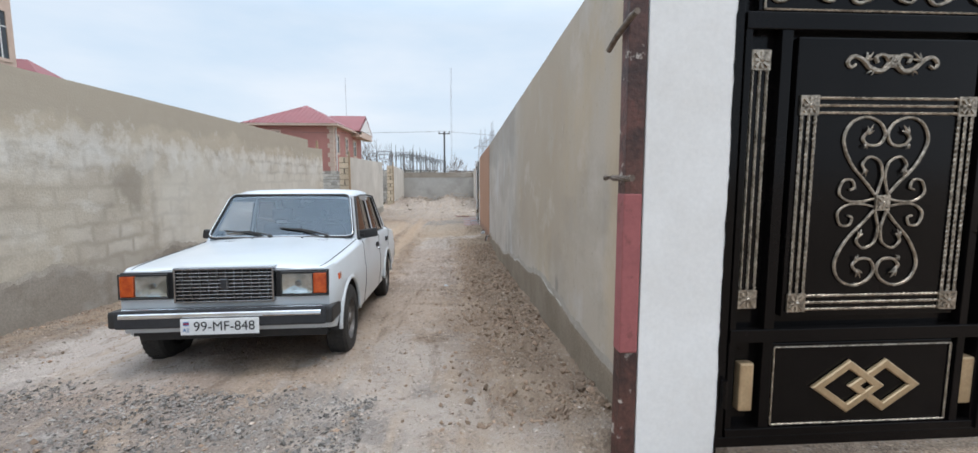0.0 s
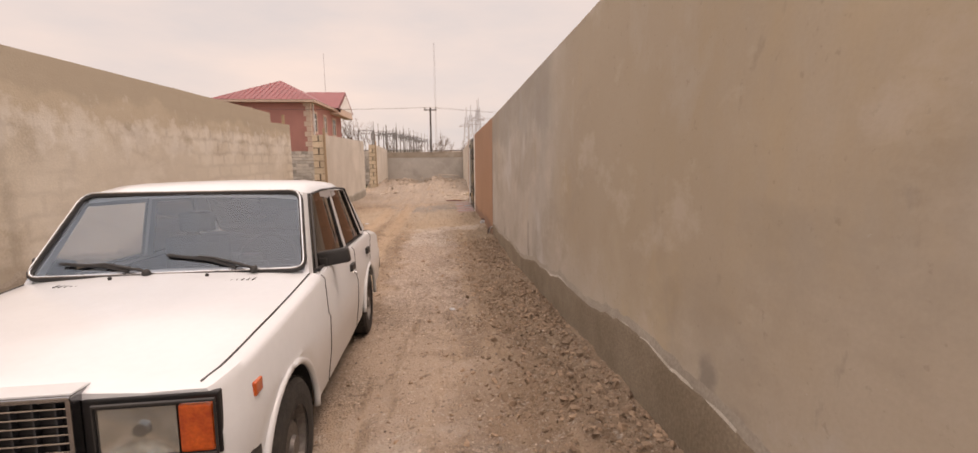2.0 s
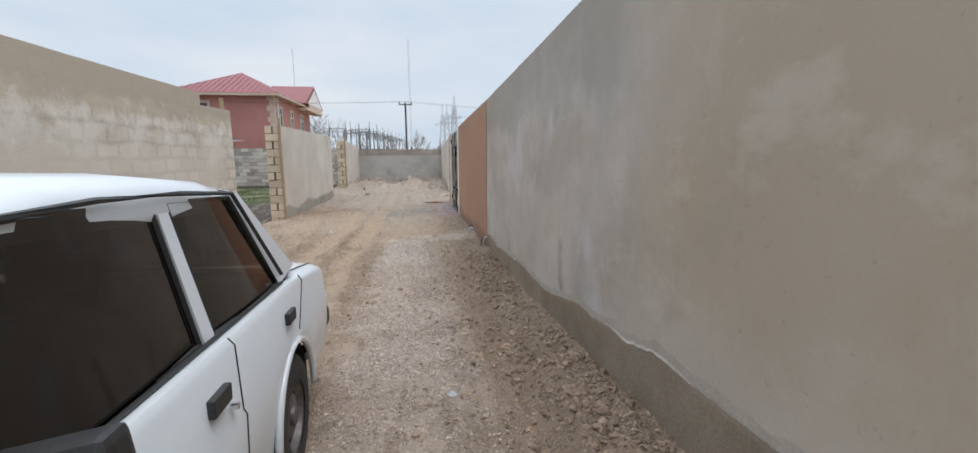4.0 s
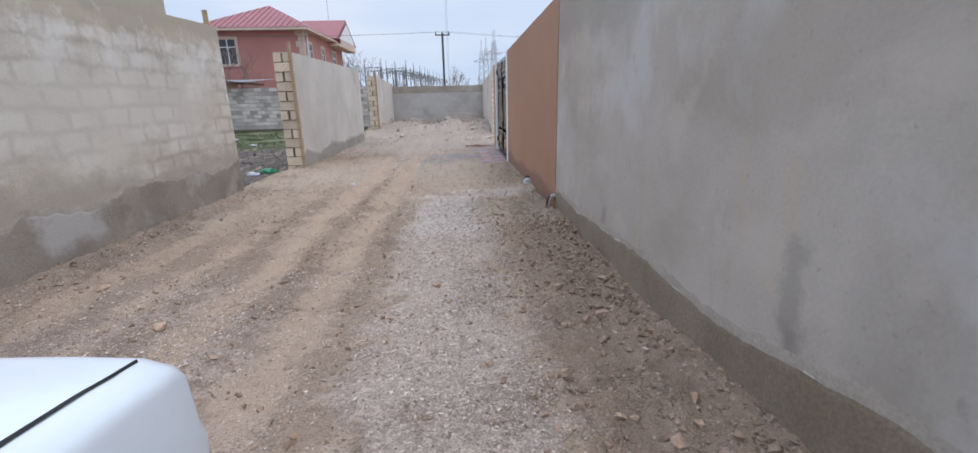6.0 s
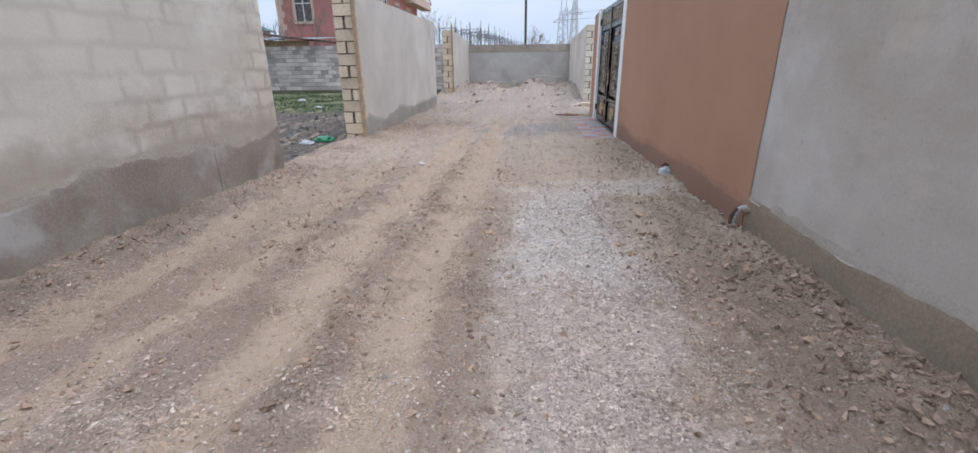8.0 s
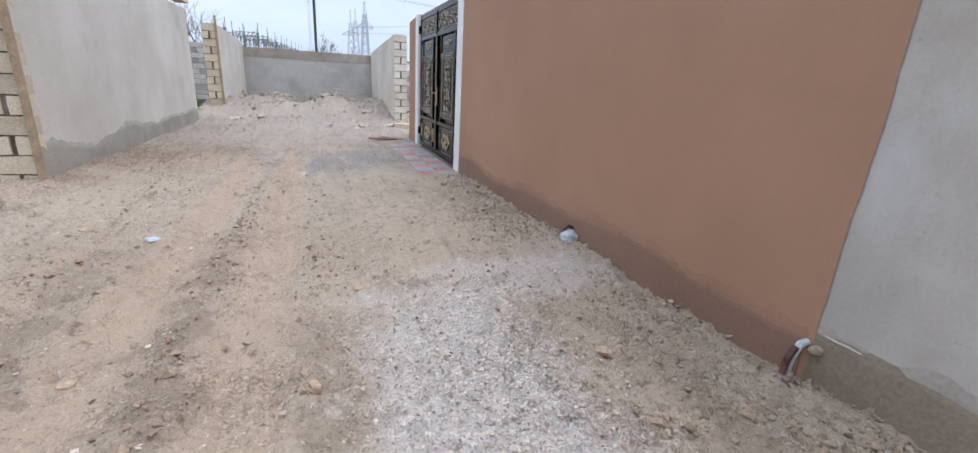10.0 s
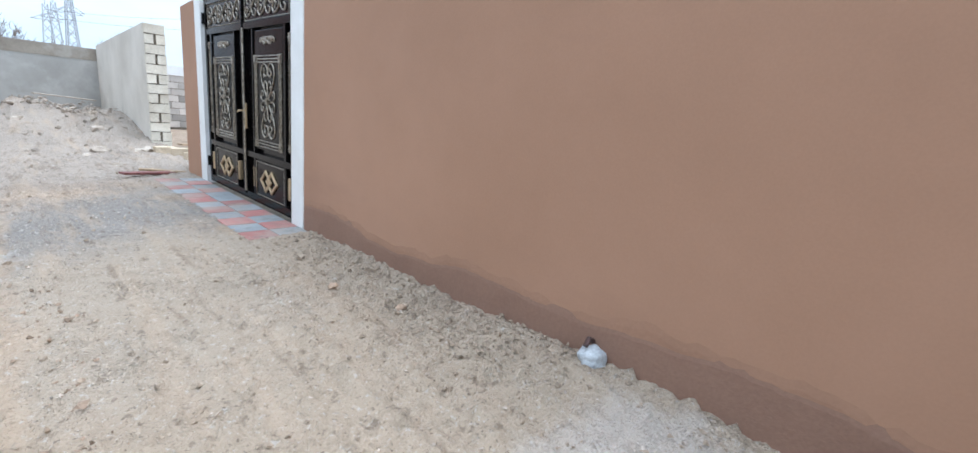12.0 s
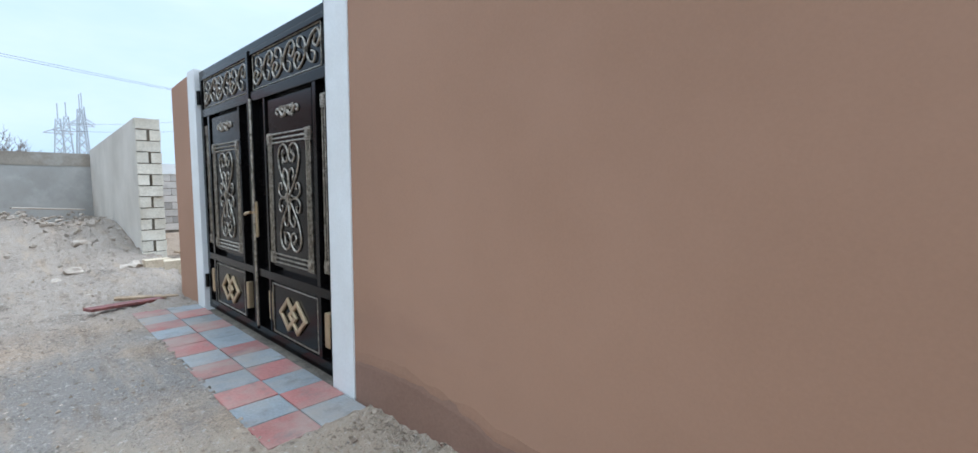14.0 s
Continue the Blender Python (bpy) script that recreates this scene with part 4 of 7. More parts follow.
def paint_smear(pts_of, material, parent):
    """A ragged upright stripe of brushed-over paint."""
    bm = bmesh.new()
    prev = None
    for i in range(90):
        z = -0.1 + i * 0.028
        w = 0.010 + 0.007 * noise.noise((z * 2, 2, 0)) + 0.005 * noise.noise((z * 9, 5, 0)) + 0.004 * noise.noise((z * 31, 5, 0))
        row = [bm.verts.new(p) for p in pts_of(max(0.004, w), z)]
        if prev:
            bm.faces.new((prev[0], prev[1], row[1], row[0]))
        prev = row
    part("paint_smear", bm, material, parent, "brushed black paint overlap")


paint_smear(lambda w, z: ((1.135 - w, 1.8555, z), (1.1352, 1.8555, z)), M_BLACK, first_pilaster)
paint_smear(lambda w, z: ((WALL_R - 0.0165, GATE_Y0 - w * 0.6, z - 0.45), (WALL_R - 0.0165, GATE_Y0 + 0.0002, z - 0.45)), M_BLACK, second_pilaster)

# rusty hinge post of an older gate
M_RUST = mat("rusty_brown_iron", (0.105, 0.045, 0.034), (0.045, 0.022, 0.018), rough=0.6, big=5, fine=50, fine_amt=0.3, bump=0.4)
overlay(M_RUST, (0.16, 0.06, 0.045), 3.0, 0.5, 0.6, 0.8)
overlay(M_RUST, (0.55, 0.49, 0.43), 7.0, 0.60, 0.64, 0.85)
overlay(M_RUST, (0.03, 0.016, 0.014), 5.0, 0.55, 0.66, 0.7)
M_PINK = mat("faded_red_primer", (0.34, 0.105, 0.105), (0.26, 0.08, 0.08), rough=0.6, big=5, fine=60, fine_amt=0.06, bump=0.1)
M_IRON = mat("bare_iron", (0.20, 0.16, 0.13), (0.10, 0.07, 0.05), rough=0.6, metal=0.5, big=12, fine=80, bump=0.3)
overlay(M_PINK, (0.17, 0.06, 0.05), 9.0, 0.60, 0.68, 0.7)
post = empty("gate_post", label="rusty brown square iron post with a patch of red primer", category="post")
part("post_tube", box(0.687, 0.7635, 1.860, 1.945, -0.6, 2.38, bevel=0.006), M_RUST, post)
part("primer_patch", box(0.684, 0.7615, 1.8575, 1.943, 0.49, 1.175, bevel=0.007), M_PINK, post, "faded red primer patch")
for z0, z1 in ((1.24, 1.24), (1.80, 1.86)):
    bm = bmesh.new()
    tube(bm, [(0.672, 1.745, z1), (0.670, 1.80, z1 - 0.004), (0.668, 1.95, (z0 + z1) / 2), (0.668, 2.055, z0)], 0.013, 8)
    part("hinge_pin", bm, M_IRON, post, "bare iron pin")
# block ends
block_end(wall_l2, -4.035, 16.76, -0.62, 1.97, 0)
block_end(wall_l3, -3.775, 25.96, -0.66, 1.90, 1)
block_end(wall_r3, 1.19, 24.76, -0.62, 1.93, 1, FULL_PALE, HALF_PALE)
M_WOOD = mat("weathered_timber", (0.42, 0.30, 0.19), (0.30, 0.20, 0.12), rough=0.85, big=6, fine=60, fine_amt=0.2, bump=0.4)
for x, y, z1 in ((-3.85, 16.68, 2.16), (-4.15, 14.0, 2.32), (-3.6, 25.88, 2.1)):
    tagged(part("timber_post", box(x - 0.03, x + 0.03, y - 0.025, y + 0.025, -0.75, z1, bevel=0.004), M_WOOD), "thin upright pale timber batten against the wall end", "batten", "battens at wall ends")

# ---- paving slabs in front of the second gate ----
M_SLAB_R = mat("red_concrete_slab", (0.40, 0.15, 0.13), (0.32, 0.13, 0.11), rough=0.8, big=3, fine=70, fine_amt=0.14, bump=0.25, rand=0.18)
M_SLAB_G = mat("grey_concrete_slab", (0.28, 0.295, 0.30), (0.21, 0.22, 0.225), rough=0.8, big=3, fine=70, fine_amt=0.14, bump=0.25, rand=0.18)
for m_ in (M_SLAB_R, M_SLAB_G):
    overlay(m_, (0.34, 0.285, 0.235), 2.2, 0.40, 0.66, 0.8)
    overlay(m_, (0.17, 0.15, 0.135), 6.0, 0.55, 0.70, 0.6)
S_ = 0.292
paving = tagged(part("pavement", box(WALL_R - 2 * S_ - 0.02, WALL_R + 0.12, 17.02, 17.02 + 12 * S_, -0.9, -0.575), M_MORTAR), "small apron of red and grey concrete slabs at the gate", "pavement", kind="structure")
slabs = {}
for c, m_ in (("r", M_SLAB_R), ("g", M_SLAB_G)):
    slabs[c] = mesh_of(box(-S_ / 2 + 0.003, S_ / 2 - 0.003, -S_ / 2 + 0.003, S_ / 2 - 0.003, -0.035, 0, bevel=0.004), "slab", m_)
for j in range(12):
    for i in range(2):
        red = (i + j) % 2 == 1 if j < 7 else (i + j) % 2 == 0
        ob = new("slab", slabs["r" if red else "g"])
        ob.parent = paving
        ob.matrix_basis = pose(WALL_R - 0.02 - S_ * (i + 0.5), 17.02 + S_ * (j + 0.5), -0.545 + random.uniform(-0.003, 0.003), random.uniform(-0.5, 0.5), random.uniform(-0.5, 0.5), 0)

# ---- white saloon car ----
def thin_glass(name, tint, r0, gloss=(0.9, 0.96, 1.0)):
    """A pane: tinted see-through, with gloss that grows towards grazing angles alike from both sides."""
    m = bpy.data.materials.new(name)
    m.use_nodes = True
    n, l = m.node_tree.nodes, m.node_tree.links
    n.clear()
    o, t, g, mix, lw = n.new("ShaderNodeOutputMaterial"), n.new("ShaderNodeBsdfTransparent"), n.new("ShaderNodeBsdfGlossy"), n.new("ShaderNodeMixShader"), n.new("ShaderNodeLayerWeight")
    t.inputs["Color"].default_value = (*tint, 1)
    g.inputs["Roughness"].default_value = 0.0
    g.inputs["Color"].default_value = (*gloss, 1)
    lw.inputs["Blend"].default_value = 0.5
    pw, ma = n.new("ShaderNodeMath"), n.new("ShaderNodeMath")
    pw.operation, ma.operation = "POWER", "MULTIPLY_ADD"
    l.new(lw.outputs["Facing"], pw.inputs[0])
    pw.inputs[1].default_value = 4.5
    l.new(pw.outputs["Value"], ma.inputs[0])
    ma.inputs[1].default_value, ma.inputs[2].default_value = 1 - r0, r0
    l.new(ma.outputs["Value"], mix.inputs["Fac"])
    l.new(t.outputs["BSDF"], mix.inputs[1])
    l.new(g.outputs["BSDF"], mix.inputs[2])
    l.new(mix.outputs["Shader"], o.inputs["Surface"])
    return m


M_GLASS = thin_glass("windscreen_glass", (0.62, 0.66, 0.70), 0.17, (0.52, 0.62, 0.71))
M_TINT = thin_glass("tinted_side_glass", (0.12, 0.095, 0.08), 0.07, (1.0, 0.92, 0.86))
M_REARGLASS = mat("dark_rear_glass", (0.02, 0.021, 0.023), (0.03, 0.03, 0.03), rough=0.05, big=4, fine=40, fine_amt=0.05, bump=0)
M_CLEAR = thin_glass("clear_side_glass", (0.95, 0.95, 0.95), 0.04)
M_RUBBER = mat("black_rubber", (0.018, 0.018, 0.019), (0.028, 0.027, 0.026), rough=0.55, big=8, fine=80, fine_amt=0.15, bump=0.1)
M_PLASTIC = mat("dark_grey_bumper_plastic", (0.022, 0.024, 0.029), (0.032, 0.034, 0.038), rough=0.45, big=4, fine=60, fine_amt=0.12, bump=0.1)
M_CHROME = mat("worn_chrome", (0.72, 0.73, 0.74), (0.55, 0.55, 0.55), rough=0.18, metal=1.0, big=5, fine=60, fine_amt=0.06, bump=0.03)
M_TRIMCHROME = mat("dull_chrome_trim", (0.42, 0.43, 0.44), (0.28, 0.28, 0.29), rough=0.25, metal=1.0, big=5, fine=60, fine_amt=0.06, bump=0.03)
M_TYRE = mat("dusty_tyre", (0.022, 0.021, 0.021), (0.042, 0.038, 0.034), rough=0.9, big=7, fine=60, fine_amt=0.2, bump=0.3)
M_RIM = mat("dull_steel_rim", (0.20, 0.19, 0.18), (0.10, 0.09, 0.085), rough=0.5, metal=0.6, big=9, fine=60, fine_amt=0.2, bump=0.1)
M_ORANGE = mat("amber_lens", (0.60, 0.10, 0.012), (0.36, 0.045, 0.008), rough=0.15, big=16, fine=120, fine_amt=0.12, bump=0.15, coat=0.6)
M_LAMP = thin_glass("clear_lamp_lens", (0.9, 0.92, 0.92), 0.05)
M_REFLECTOR = mat("lamp_reflector", (0.85, 0.86, 0.87), (0.62, 0.62, 0.62), rough=0.16, big=14, fine=60, fine_amt=0.05, bump=0.08, metal=1.0)
M_SEAT = mat("dark_seat_cloth", (0.032, 0.031, 0.031), (0.022, 0.021, 0.021), rough=0.9, big=6, fine=90, bump=0.2)
M_PLATE = mat("plate_white", (0.78, 0.79, 0.79), (0.70, 0.70, 0.69), rough=0.4, big=8, fine=60, fine_amt=0.04, bump=0.02)
M_INK = mat("plate_black", (0.01, 0.01, 0.011), rough=0.5, bump=0)
M_BLUE = mat("plate_blue", (0.03, 0.16, 0.42), rough=0.5, bump=0)
M_RED = mat("tail_red", (0.45, 0.02, 0.02), rough=0.2, bump=0.1, coat=0.5)

WF, WR_, WRAD, ARCH, HUB = 0.64, 3.06, 0.300, 0.368, 0.255
HOOD = [(0.10, 0.785), (0.14, 0.80), (0.5, 0.84), (1.0, 0.885), (1.32, 0.925)]
DECK = [(3.40, 0.93), (3.9, 0.875), (4.06, 0.85), (4.12, 0.815)]
BELT = [(0.10, 0.778), (0.14, 0.79), (0.6, 0.82), (1.2, 0.86), (1.6, 0.885), (3.2, 0.885), (3.9, 0.828), (4.06, 0.80), (4.12, 0.775)]
WIDE = [(0.10, 0.742), (0.12, 0.757), (0.16, 0.771), (0.22, 0.781), (0.32, 0.787), (0.7, 0.797), (2.0, 0.81), (3.4, 0.81), (4.0, 0.80), (4.08, 0.785), (4.12, 0.755)]


def body_section(y):
    zb = 0.235
    for c in (WF, WR_):
        d = ARCH ** 2 - (y - c) ** 2
        if d > 0:
            zb = max(zb, HUB + math.sqrt(d))
    if y < 0.3:
        zb = max(zb, 0.285 + (0.3 - y) * 0.2)
    if y > 3.6:
        zb = max(zb, 0.30)
    w, zs = lerp(WIDE, y), lerp(BELT, y)
    crease = min(0.64, zs - 0.11)
    low = min(zb, crease - 0.02)
    top = lerp(HOOD, y) if y < 1.33 else (lerp(DECK, y) if y > 3.4 else 0.93)
    pts = [(w - 0.03 * max(0, 1 - (low - 0.23) / 0.3), low), (w - 0.004, low + (crease - low) * 0.5), (w, crease - 0.012), (w - 0.010, crease + 0.006), (w - 0.022, zs - 0.02), (w - 0.042, zs + 0.004)]
    if y < 1.335 or y > 3.40:
        pts += [(w - 0.10, zs + (top - zs) * 0.6), (w - 0.22, top - 0.006), (w * 0.4, top + 0.010), (0, top + 0.016)]
    else:
        pts += [(w - 0.075, zs + 0.006), (w - 0.09, zs + 0.002), (w - 0.10, zs - 0.01), (w - 0.11, zs - 0.03)]
    return pts


def make_car():
    c = empty("car", label="parked white four-door saloon with black mirrors, facing the lane's mouth", category="car")
    ys = sorted(set([0.10, 0.12, 0.16] + [round(0.2 + 0.04 * i, 3) for i in range(97)] + [1.33, 1.34, 3.39, 3.41, 4.06, 4.08, 4.10, 4.12]))
    ys = [y for y in ys if y <= 4.12]
    bm = bmesh.new()
    rows = []
    for y in ys:
        half = body_section(y)
        rows.append([bm.verts.new((x, y, z)) for x, z in half] + [bm.verts.new((-x, y, z)) for x, z in half[::-1][(1 if half[-1][0] == 0 else 0):]])
    for a, b in zip(rows, rows[1:]):
        if len(a) == len(b):
            for k in range(len(a) - 1):
                if len(a) % 2 == 0 and k == len(a) // 2 - 1:
                    continue
                bm.faces.new((a[k], a[k + 1], b[k + 1], b[k]))
        else:
            ha = min(len(a), len(b)) // 2
            for k in range(ha - 0 - 1):
                bm.faces.new((a[k], a[k + 1], b[k + 1], b[k]))
                bm.faces.new((a[-k - 2], a[-k - 1], b[-k - 1], b[-k - 2]))
    bm.faces.new(rows[0])
    bm.faces.new(rows[-1][::-1])
    bmesh.ops.recalc_face_normals(bm, faces=bm.faces)
    body = part("body", bm, M_CARPAINT, c, "white painted steel body", smooth=True)
    body.data.set_sharp_from_angle(angle=radians(44))
    # scuttle and floor
    bm = bmesh.new()
    add_box(bm, -0.69, 0.69, 0.2, 3.95, 0.24, 0.30)
    add_box(bm, -0.56, 0.56, 0.3, 1.3, 0.30, 0.70)
    add_box(bm, -0.56, 0.56, 2.7, 3.9, 0.30, 0.80)
    part("underbody", bm, M_RUBBER, c)
    # panel gaps: bonnet, boot and doors
    def gap(name, pts, r=0.0035):
        bm_ = bmesh.new()
        tube(bm_, pts, r, 4)
        part(name, bm_, M_RUBBER, c)
    for s in (-1, 1):
        gap("bonnet_gap", [(s * (lerp(WIDE, y) - 0.088), y, lerp(BELT, y) + 0.55 * (lerp(HOOD, y) - lerp(BELT, y))) for y in np.linspace(0.13, 1.30, 14)], 0.0045)
        gap("boot_gap", [(s * (lerp(WIDE, y) - 0.098), y, lerp(BELT, y) + 0.62 * (lerp(DECK, y) - lerp(BELT, y))) for y in np.linspace(3.45, 4.04, 8)], 0.0045)
        for y in (1.36, 2.36):
            gap("door_gap", [(s * (x + 0.0005), y, z) for x, z in body_section(y)[0:6]])
        gap("door_gap", [(s * (x + 0.0005), 3.36 - 0.75 * max(0, 0.88 - z), z) for x, z in body_section(3.2)[3:6]])
    gap("scuttle_gap", [(x, 1.315, 0.932 - 0.03 * (abs(x) / 0.7) ** 2) for x in np.linspace(-0.66, 0.66, 11)], 0.005)
    # bonnet louvres in front of the windscreen
    for s in (-1, 1):
        bm = bmesh.new()
        for i in range(14):
            x = s * 0.30 - 0.17 + i * 0.026
            add_box(bm, x, x + 0.006, 1.13, 1.185, 0.905, 0.9135 - 0.01 * abs(x))
        part("louvre", bm, M_PLASTIC, c)
    # roof and pillars
    bm = bmesh.new()
    rr = []
    RS = [(1.62, 1.345, 0.625), (1.70, 1.385, 0.63), (1.9, 1.415, 0.635), (2.3, 1.425, 0.64), (2.7, 1.41, 0.63), (2.93, 1.375, 0.62), (3.0, 1.34, 0.61)]
    for y, z, w in RS:
        w -= 0.010
        half = [(w + 0.012, 1.305 if 1.65 < y < 2.97 else z - 0.03), (w, z - 0.055 if 1.65 < y < 2.97 else z - 0.02), (w - 0.05, z - 0.016), (w - 0.18, z - 0.002), (0, z + 0.006)]
        rr.append([bm.verts.new((x, y, zz)) for x, zz in half] + [bm.verts.new((-x, y, zz)) for x, zz in half[-2::-1]])
    for a, b in zip(rr, rr[1:]):
        for k in range(len(a) - 1):
            bm.faces.new((a[k], a[k + 1], b[k + 1], b[k]))
    ext = bmesh.ops.extrude_face_region(bm, geom=bm.faces[:])
    for v in [g_ for g_ in ext["geom"] if isinstance(g_, bmesh.types.BMVert)]:
        v.co.z -= 0.025
        v.co.x *= 0.985
    bmesh.ops.recalc_face_normals(bm, faces=bm.faces)
    part("roof", bm, M_CARPAINT, c, smooth=True).data.set_sharp_from_angle(angle=radians(50))

    def prism(pts, inward):
        bm_ = bmesh.new()
        a = [bm_.verts.new(p) for p in pts]
        b = [bm_.verts.new(Vector(p) + Vector(inward)) for p in pts]
        bm_.faces.new(a)
        bm_.faces.new(b[::-1])
        for i in range(len(a)):
            bm_.faces.new((a[i], b[i], b[(i + 1) % len(a)], a[(i + 1) % len(a)]))
        bmesh.ops.recalc_face_normals(bm_, faces=bm_.faces)
        return bm_

    def sheet(pts):
        """A gently bowed pane."""
        bm_ = bmesh.new()
        a, b, c_, d = [Vector(p) for p in pts]
        nrm = (b - a).cross(d - a).normalized()
        mid = (a + b + c_ + d) / 4
        if nrm.dot(mid - Vector((0, 2.2, mid.z))) < 0:
            a, b, c_, d = b, a, d, c_
            nrm = -nrm
        n = 6
        g = [[bm_.verts.new(a.lerp(b, i / n).lerp(d.lerp(c_, i / n), j / n) + nrm * 0.012 * (1 - (2 * i / n - 1) ** 2)) for i in range(n + 1)] for j in range(n + 1)]
        for j in range(n):
            for i in range(n):
                bm_.faces.new((g[j][i], g[j][i + 1], g[j + 1][i + 1], g[j + 1][i]))
        for f in bm_.faces:
            f.smooth = True
        return bm_
    BW, TW = 0.724, 0.626
    for s in (-1, 1):
        inn = (-s * 0.035, 0, 0)
        part("windscreen_pillar", prism([(s * BW, 1.26, 0.865), (s * BW, 1.345, 0.885), (s * (TW + 0.004), 1.675, 1.34), (s * (TW - 0.01), 1.62, 1.345)], inn), M_CARPAINT, c)
        part("door_pillar", prism([(s * (BW + 0.005), 2.30, 0.885), (s * (BW + 0.005), 2.375, 0.885), (s * (TW + 0.006), 2.33, 1.345), (s * (TW + 0.006), 2.27, 1.345)], inn), M_CARPAINT, c)
        part("rear_pillar", prism([(s * BW, 3.17, 0.885), (s * (BW - 0.01), 3.50, 0.925), (s * (TW - 0.01), 3.0, 1.345), (s * (TW + 0.004), 2.86, 1.345)], inn), M_CARPAINT, c)
        for y0, y1, t0, t1 in ((1.345, 2.30, 1.675, 2.27), (2.375, 3.17, 2.33, 2.86)):
            q = [(s * (BW - 0.012), y0, 0.885), (s * (BW - 0.012), y1, 0.885), (s * (TW - 0.006), t1, 1.335), (s * (TW - 0.006), t0, 1.335)]
            clear = s < 0 and y0 < 2
            w_ = part("side_window", sheet(q), M_CLEAR if clear else M_TINT, c, "clear side glass" if clear else "dark tinted side glass")
            bm_ = bmesh.new()
            cen = sum((Vector(p) for p in q), Vector()) / 4
            tube(bm_, [Vector(p) * 0.965 + cen * 0.035 + Vector((s * 0.006, 0, 0)) for p in q], 0.010, 5, closed=True)
            part("rubber_seal", bm_, M_RUBBER, w_)
        bm_ = bmesh.new()
        tube(bm_, [(s * (BW + 0.010), 1.39, 0.90), (s * (TW + 0.018), 1.70, 1.33), (s * (TW + 0.02), 2.0, 1.352), (s * (TW + 0.022), 2.4, 1.358), (s * (TW + 0.016), 2.86, 1.345), (s * (BW + 0.004), 3.20, 0.93)], 0.009, 5)
        part("gutter_trim", bm_, M_RUBBER, c)
        bm_ = bmesh.new()
        tube(bm_, [(s * (BW + 0.012), 1.42, 0.895), (s * (BW + 0.014), 2.3, 0.897), (s * (BW + 0.012), 3.16, 0.897)], 0.008, 5)
        part("waist_seal", bm_, M_RUBBER, c)
        # mirror
        mir = part("wing_mirror", box(s * 0.79 - 0.10, s * 0.79 + 0.10, 1.555, 1.625, 0.89, 0.985, bevel=0.018, turn=Matrix.Translation((s * 0.79, 1.59, 0.94)) @ Matrix.Rotation(radians(-9 * s), 4, "Y") @ Matrix.Translation((-s * 0.79, -1.59, -0.94))), M_RUBBER, c, "black plastic wing mirror")
        part("mirror_arm", box(min(s * 0.70, s * 0.76), max(s * 0.70, s * 0.76), 1.545, 1.615, 0.885, 0.94, bevel=0.008), M_RUBBER, mir)
        # handles and lock
        for y in (2.18, 3.02):
            part("door_handle", box(s * 0.803 - 0.012, s * 0.803 + 0.012, y - 0.065, y + 0.065, 0.735, 0.79, bevel=0.006), M_RUBBER, c, "recessed black door handle")
        bm_ = bmesh.new()
        bmesh.ops.create_cone(bm_, segments=12, radius1=0.014, radius2=0.012, depth=0.03, cap_ends=True, matrix=Matrix.Translation((s * 0.805, 2.27, 0.70)) @ Matrix.Rotation(math.pi / 2, 4, "Y"))
        part("door_lock", bm_, M_CHROME, c)
        part("side_indicator", box(s * 0.770 - 0.012, s * 0.770 + 0.012, 0.27, 0.335, 0.665, 0.715, bevel=0.006), M_ORANGE, c, "amber side repeater")
        # arch lips and mud behind the wheels
        for yc in (WF, WR_):
            bm_ = bmesh.new()
            tube(bm_, [(s * (lerp(WIDE, yc + ARCH * math.cos(a)) - 0.004), yc + (ARCH - 0.004) * math.cos(a), HUB + (ARCH - 0.004) * math.sin(a)) for a in np.linspace(0.02, math.pi - 0.02, 28)], 0.017, 8)
            part("wheel_arch", bm_, M_CARPAINT, c, smooth=True)
            bm_ = bmesh.new()
            n = 18
            ring = [[bm_.verts.new((s * x, yc + (ARCH + 0.01) * math.cos(math.pi * i / n), HUB + (ARCH + 0.01) * math.sin(math.pi * i / n))) for i in range(n + 1)] for x in (0.77, 0.45)]
            for i in range(n):
                bm_.faces.new((ring[0][i], ring[0][i + 1], ring[1][i + 1], ring[1][i]))
            bm_.faces.new(ring[1])
            part("wheel_well", bm_, M_RUBBER, c)
            # wheel
            bm_ = bmesh.new()
            prof = [(-0.08, 0.175), (-0.085, 0.22), (-0.08, 0.272), (-0.062, 0.294), (-0.02, WRAD), (0.02, WRAD), (0.062, 0.294), (0.08, 0.272), (0.085, 0.22), (0.08, 0.175)]
            n = 36
            rings = [[bm_.verts.new((s * (0.715 + px), yc + pr * math.cos(2 * math.pi * i / n), HUB + pr * math.sin(2 * math.pi * i / n))) for i in range(n)] for px, pr in prof]
            for a, b in zip(rings, rings[1:]):
                for i in range(n):
                    bm_.faces.new((a[i], a[(i + 1) % n], b[(i + 1) % n], b[i]))
            for i in range(n):
                a = 2 * math.pi * (i + 0.5) / n
                for px in (-0.045, 0.0, 0.045):
                    add_box(bm_, -0.018, 0.018, -0.010, 0.010, 0, 0.0025, turn=Matrix.Translation((s * (0.715 + px), yc, HUB)) @ Matrix.Rotation(a, 4, "X") @ Matrix.Translation((0, 0, 0.2985)))
            bmesh.ops.recalc_face_normals(bm_, faces=bm_.faces)
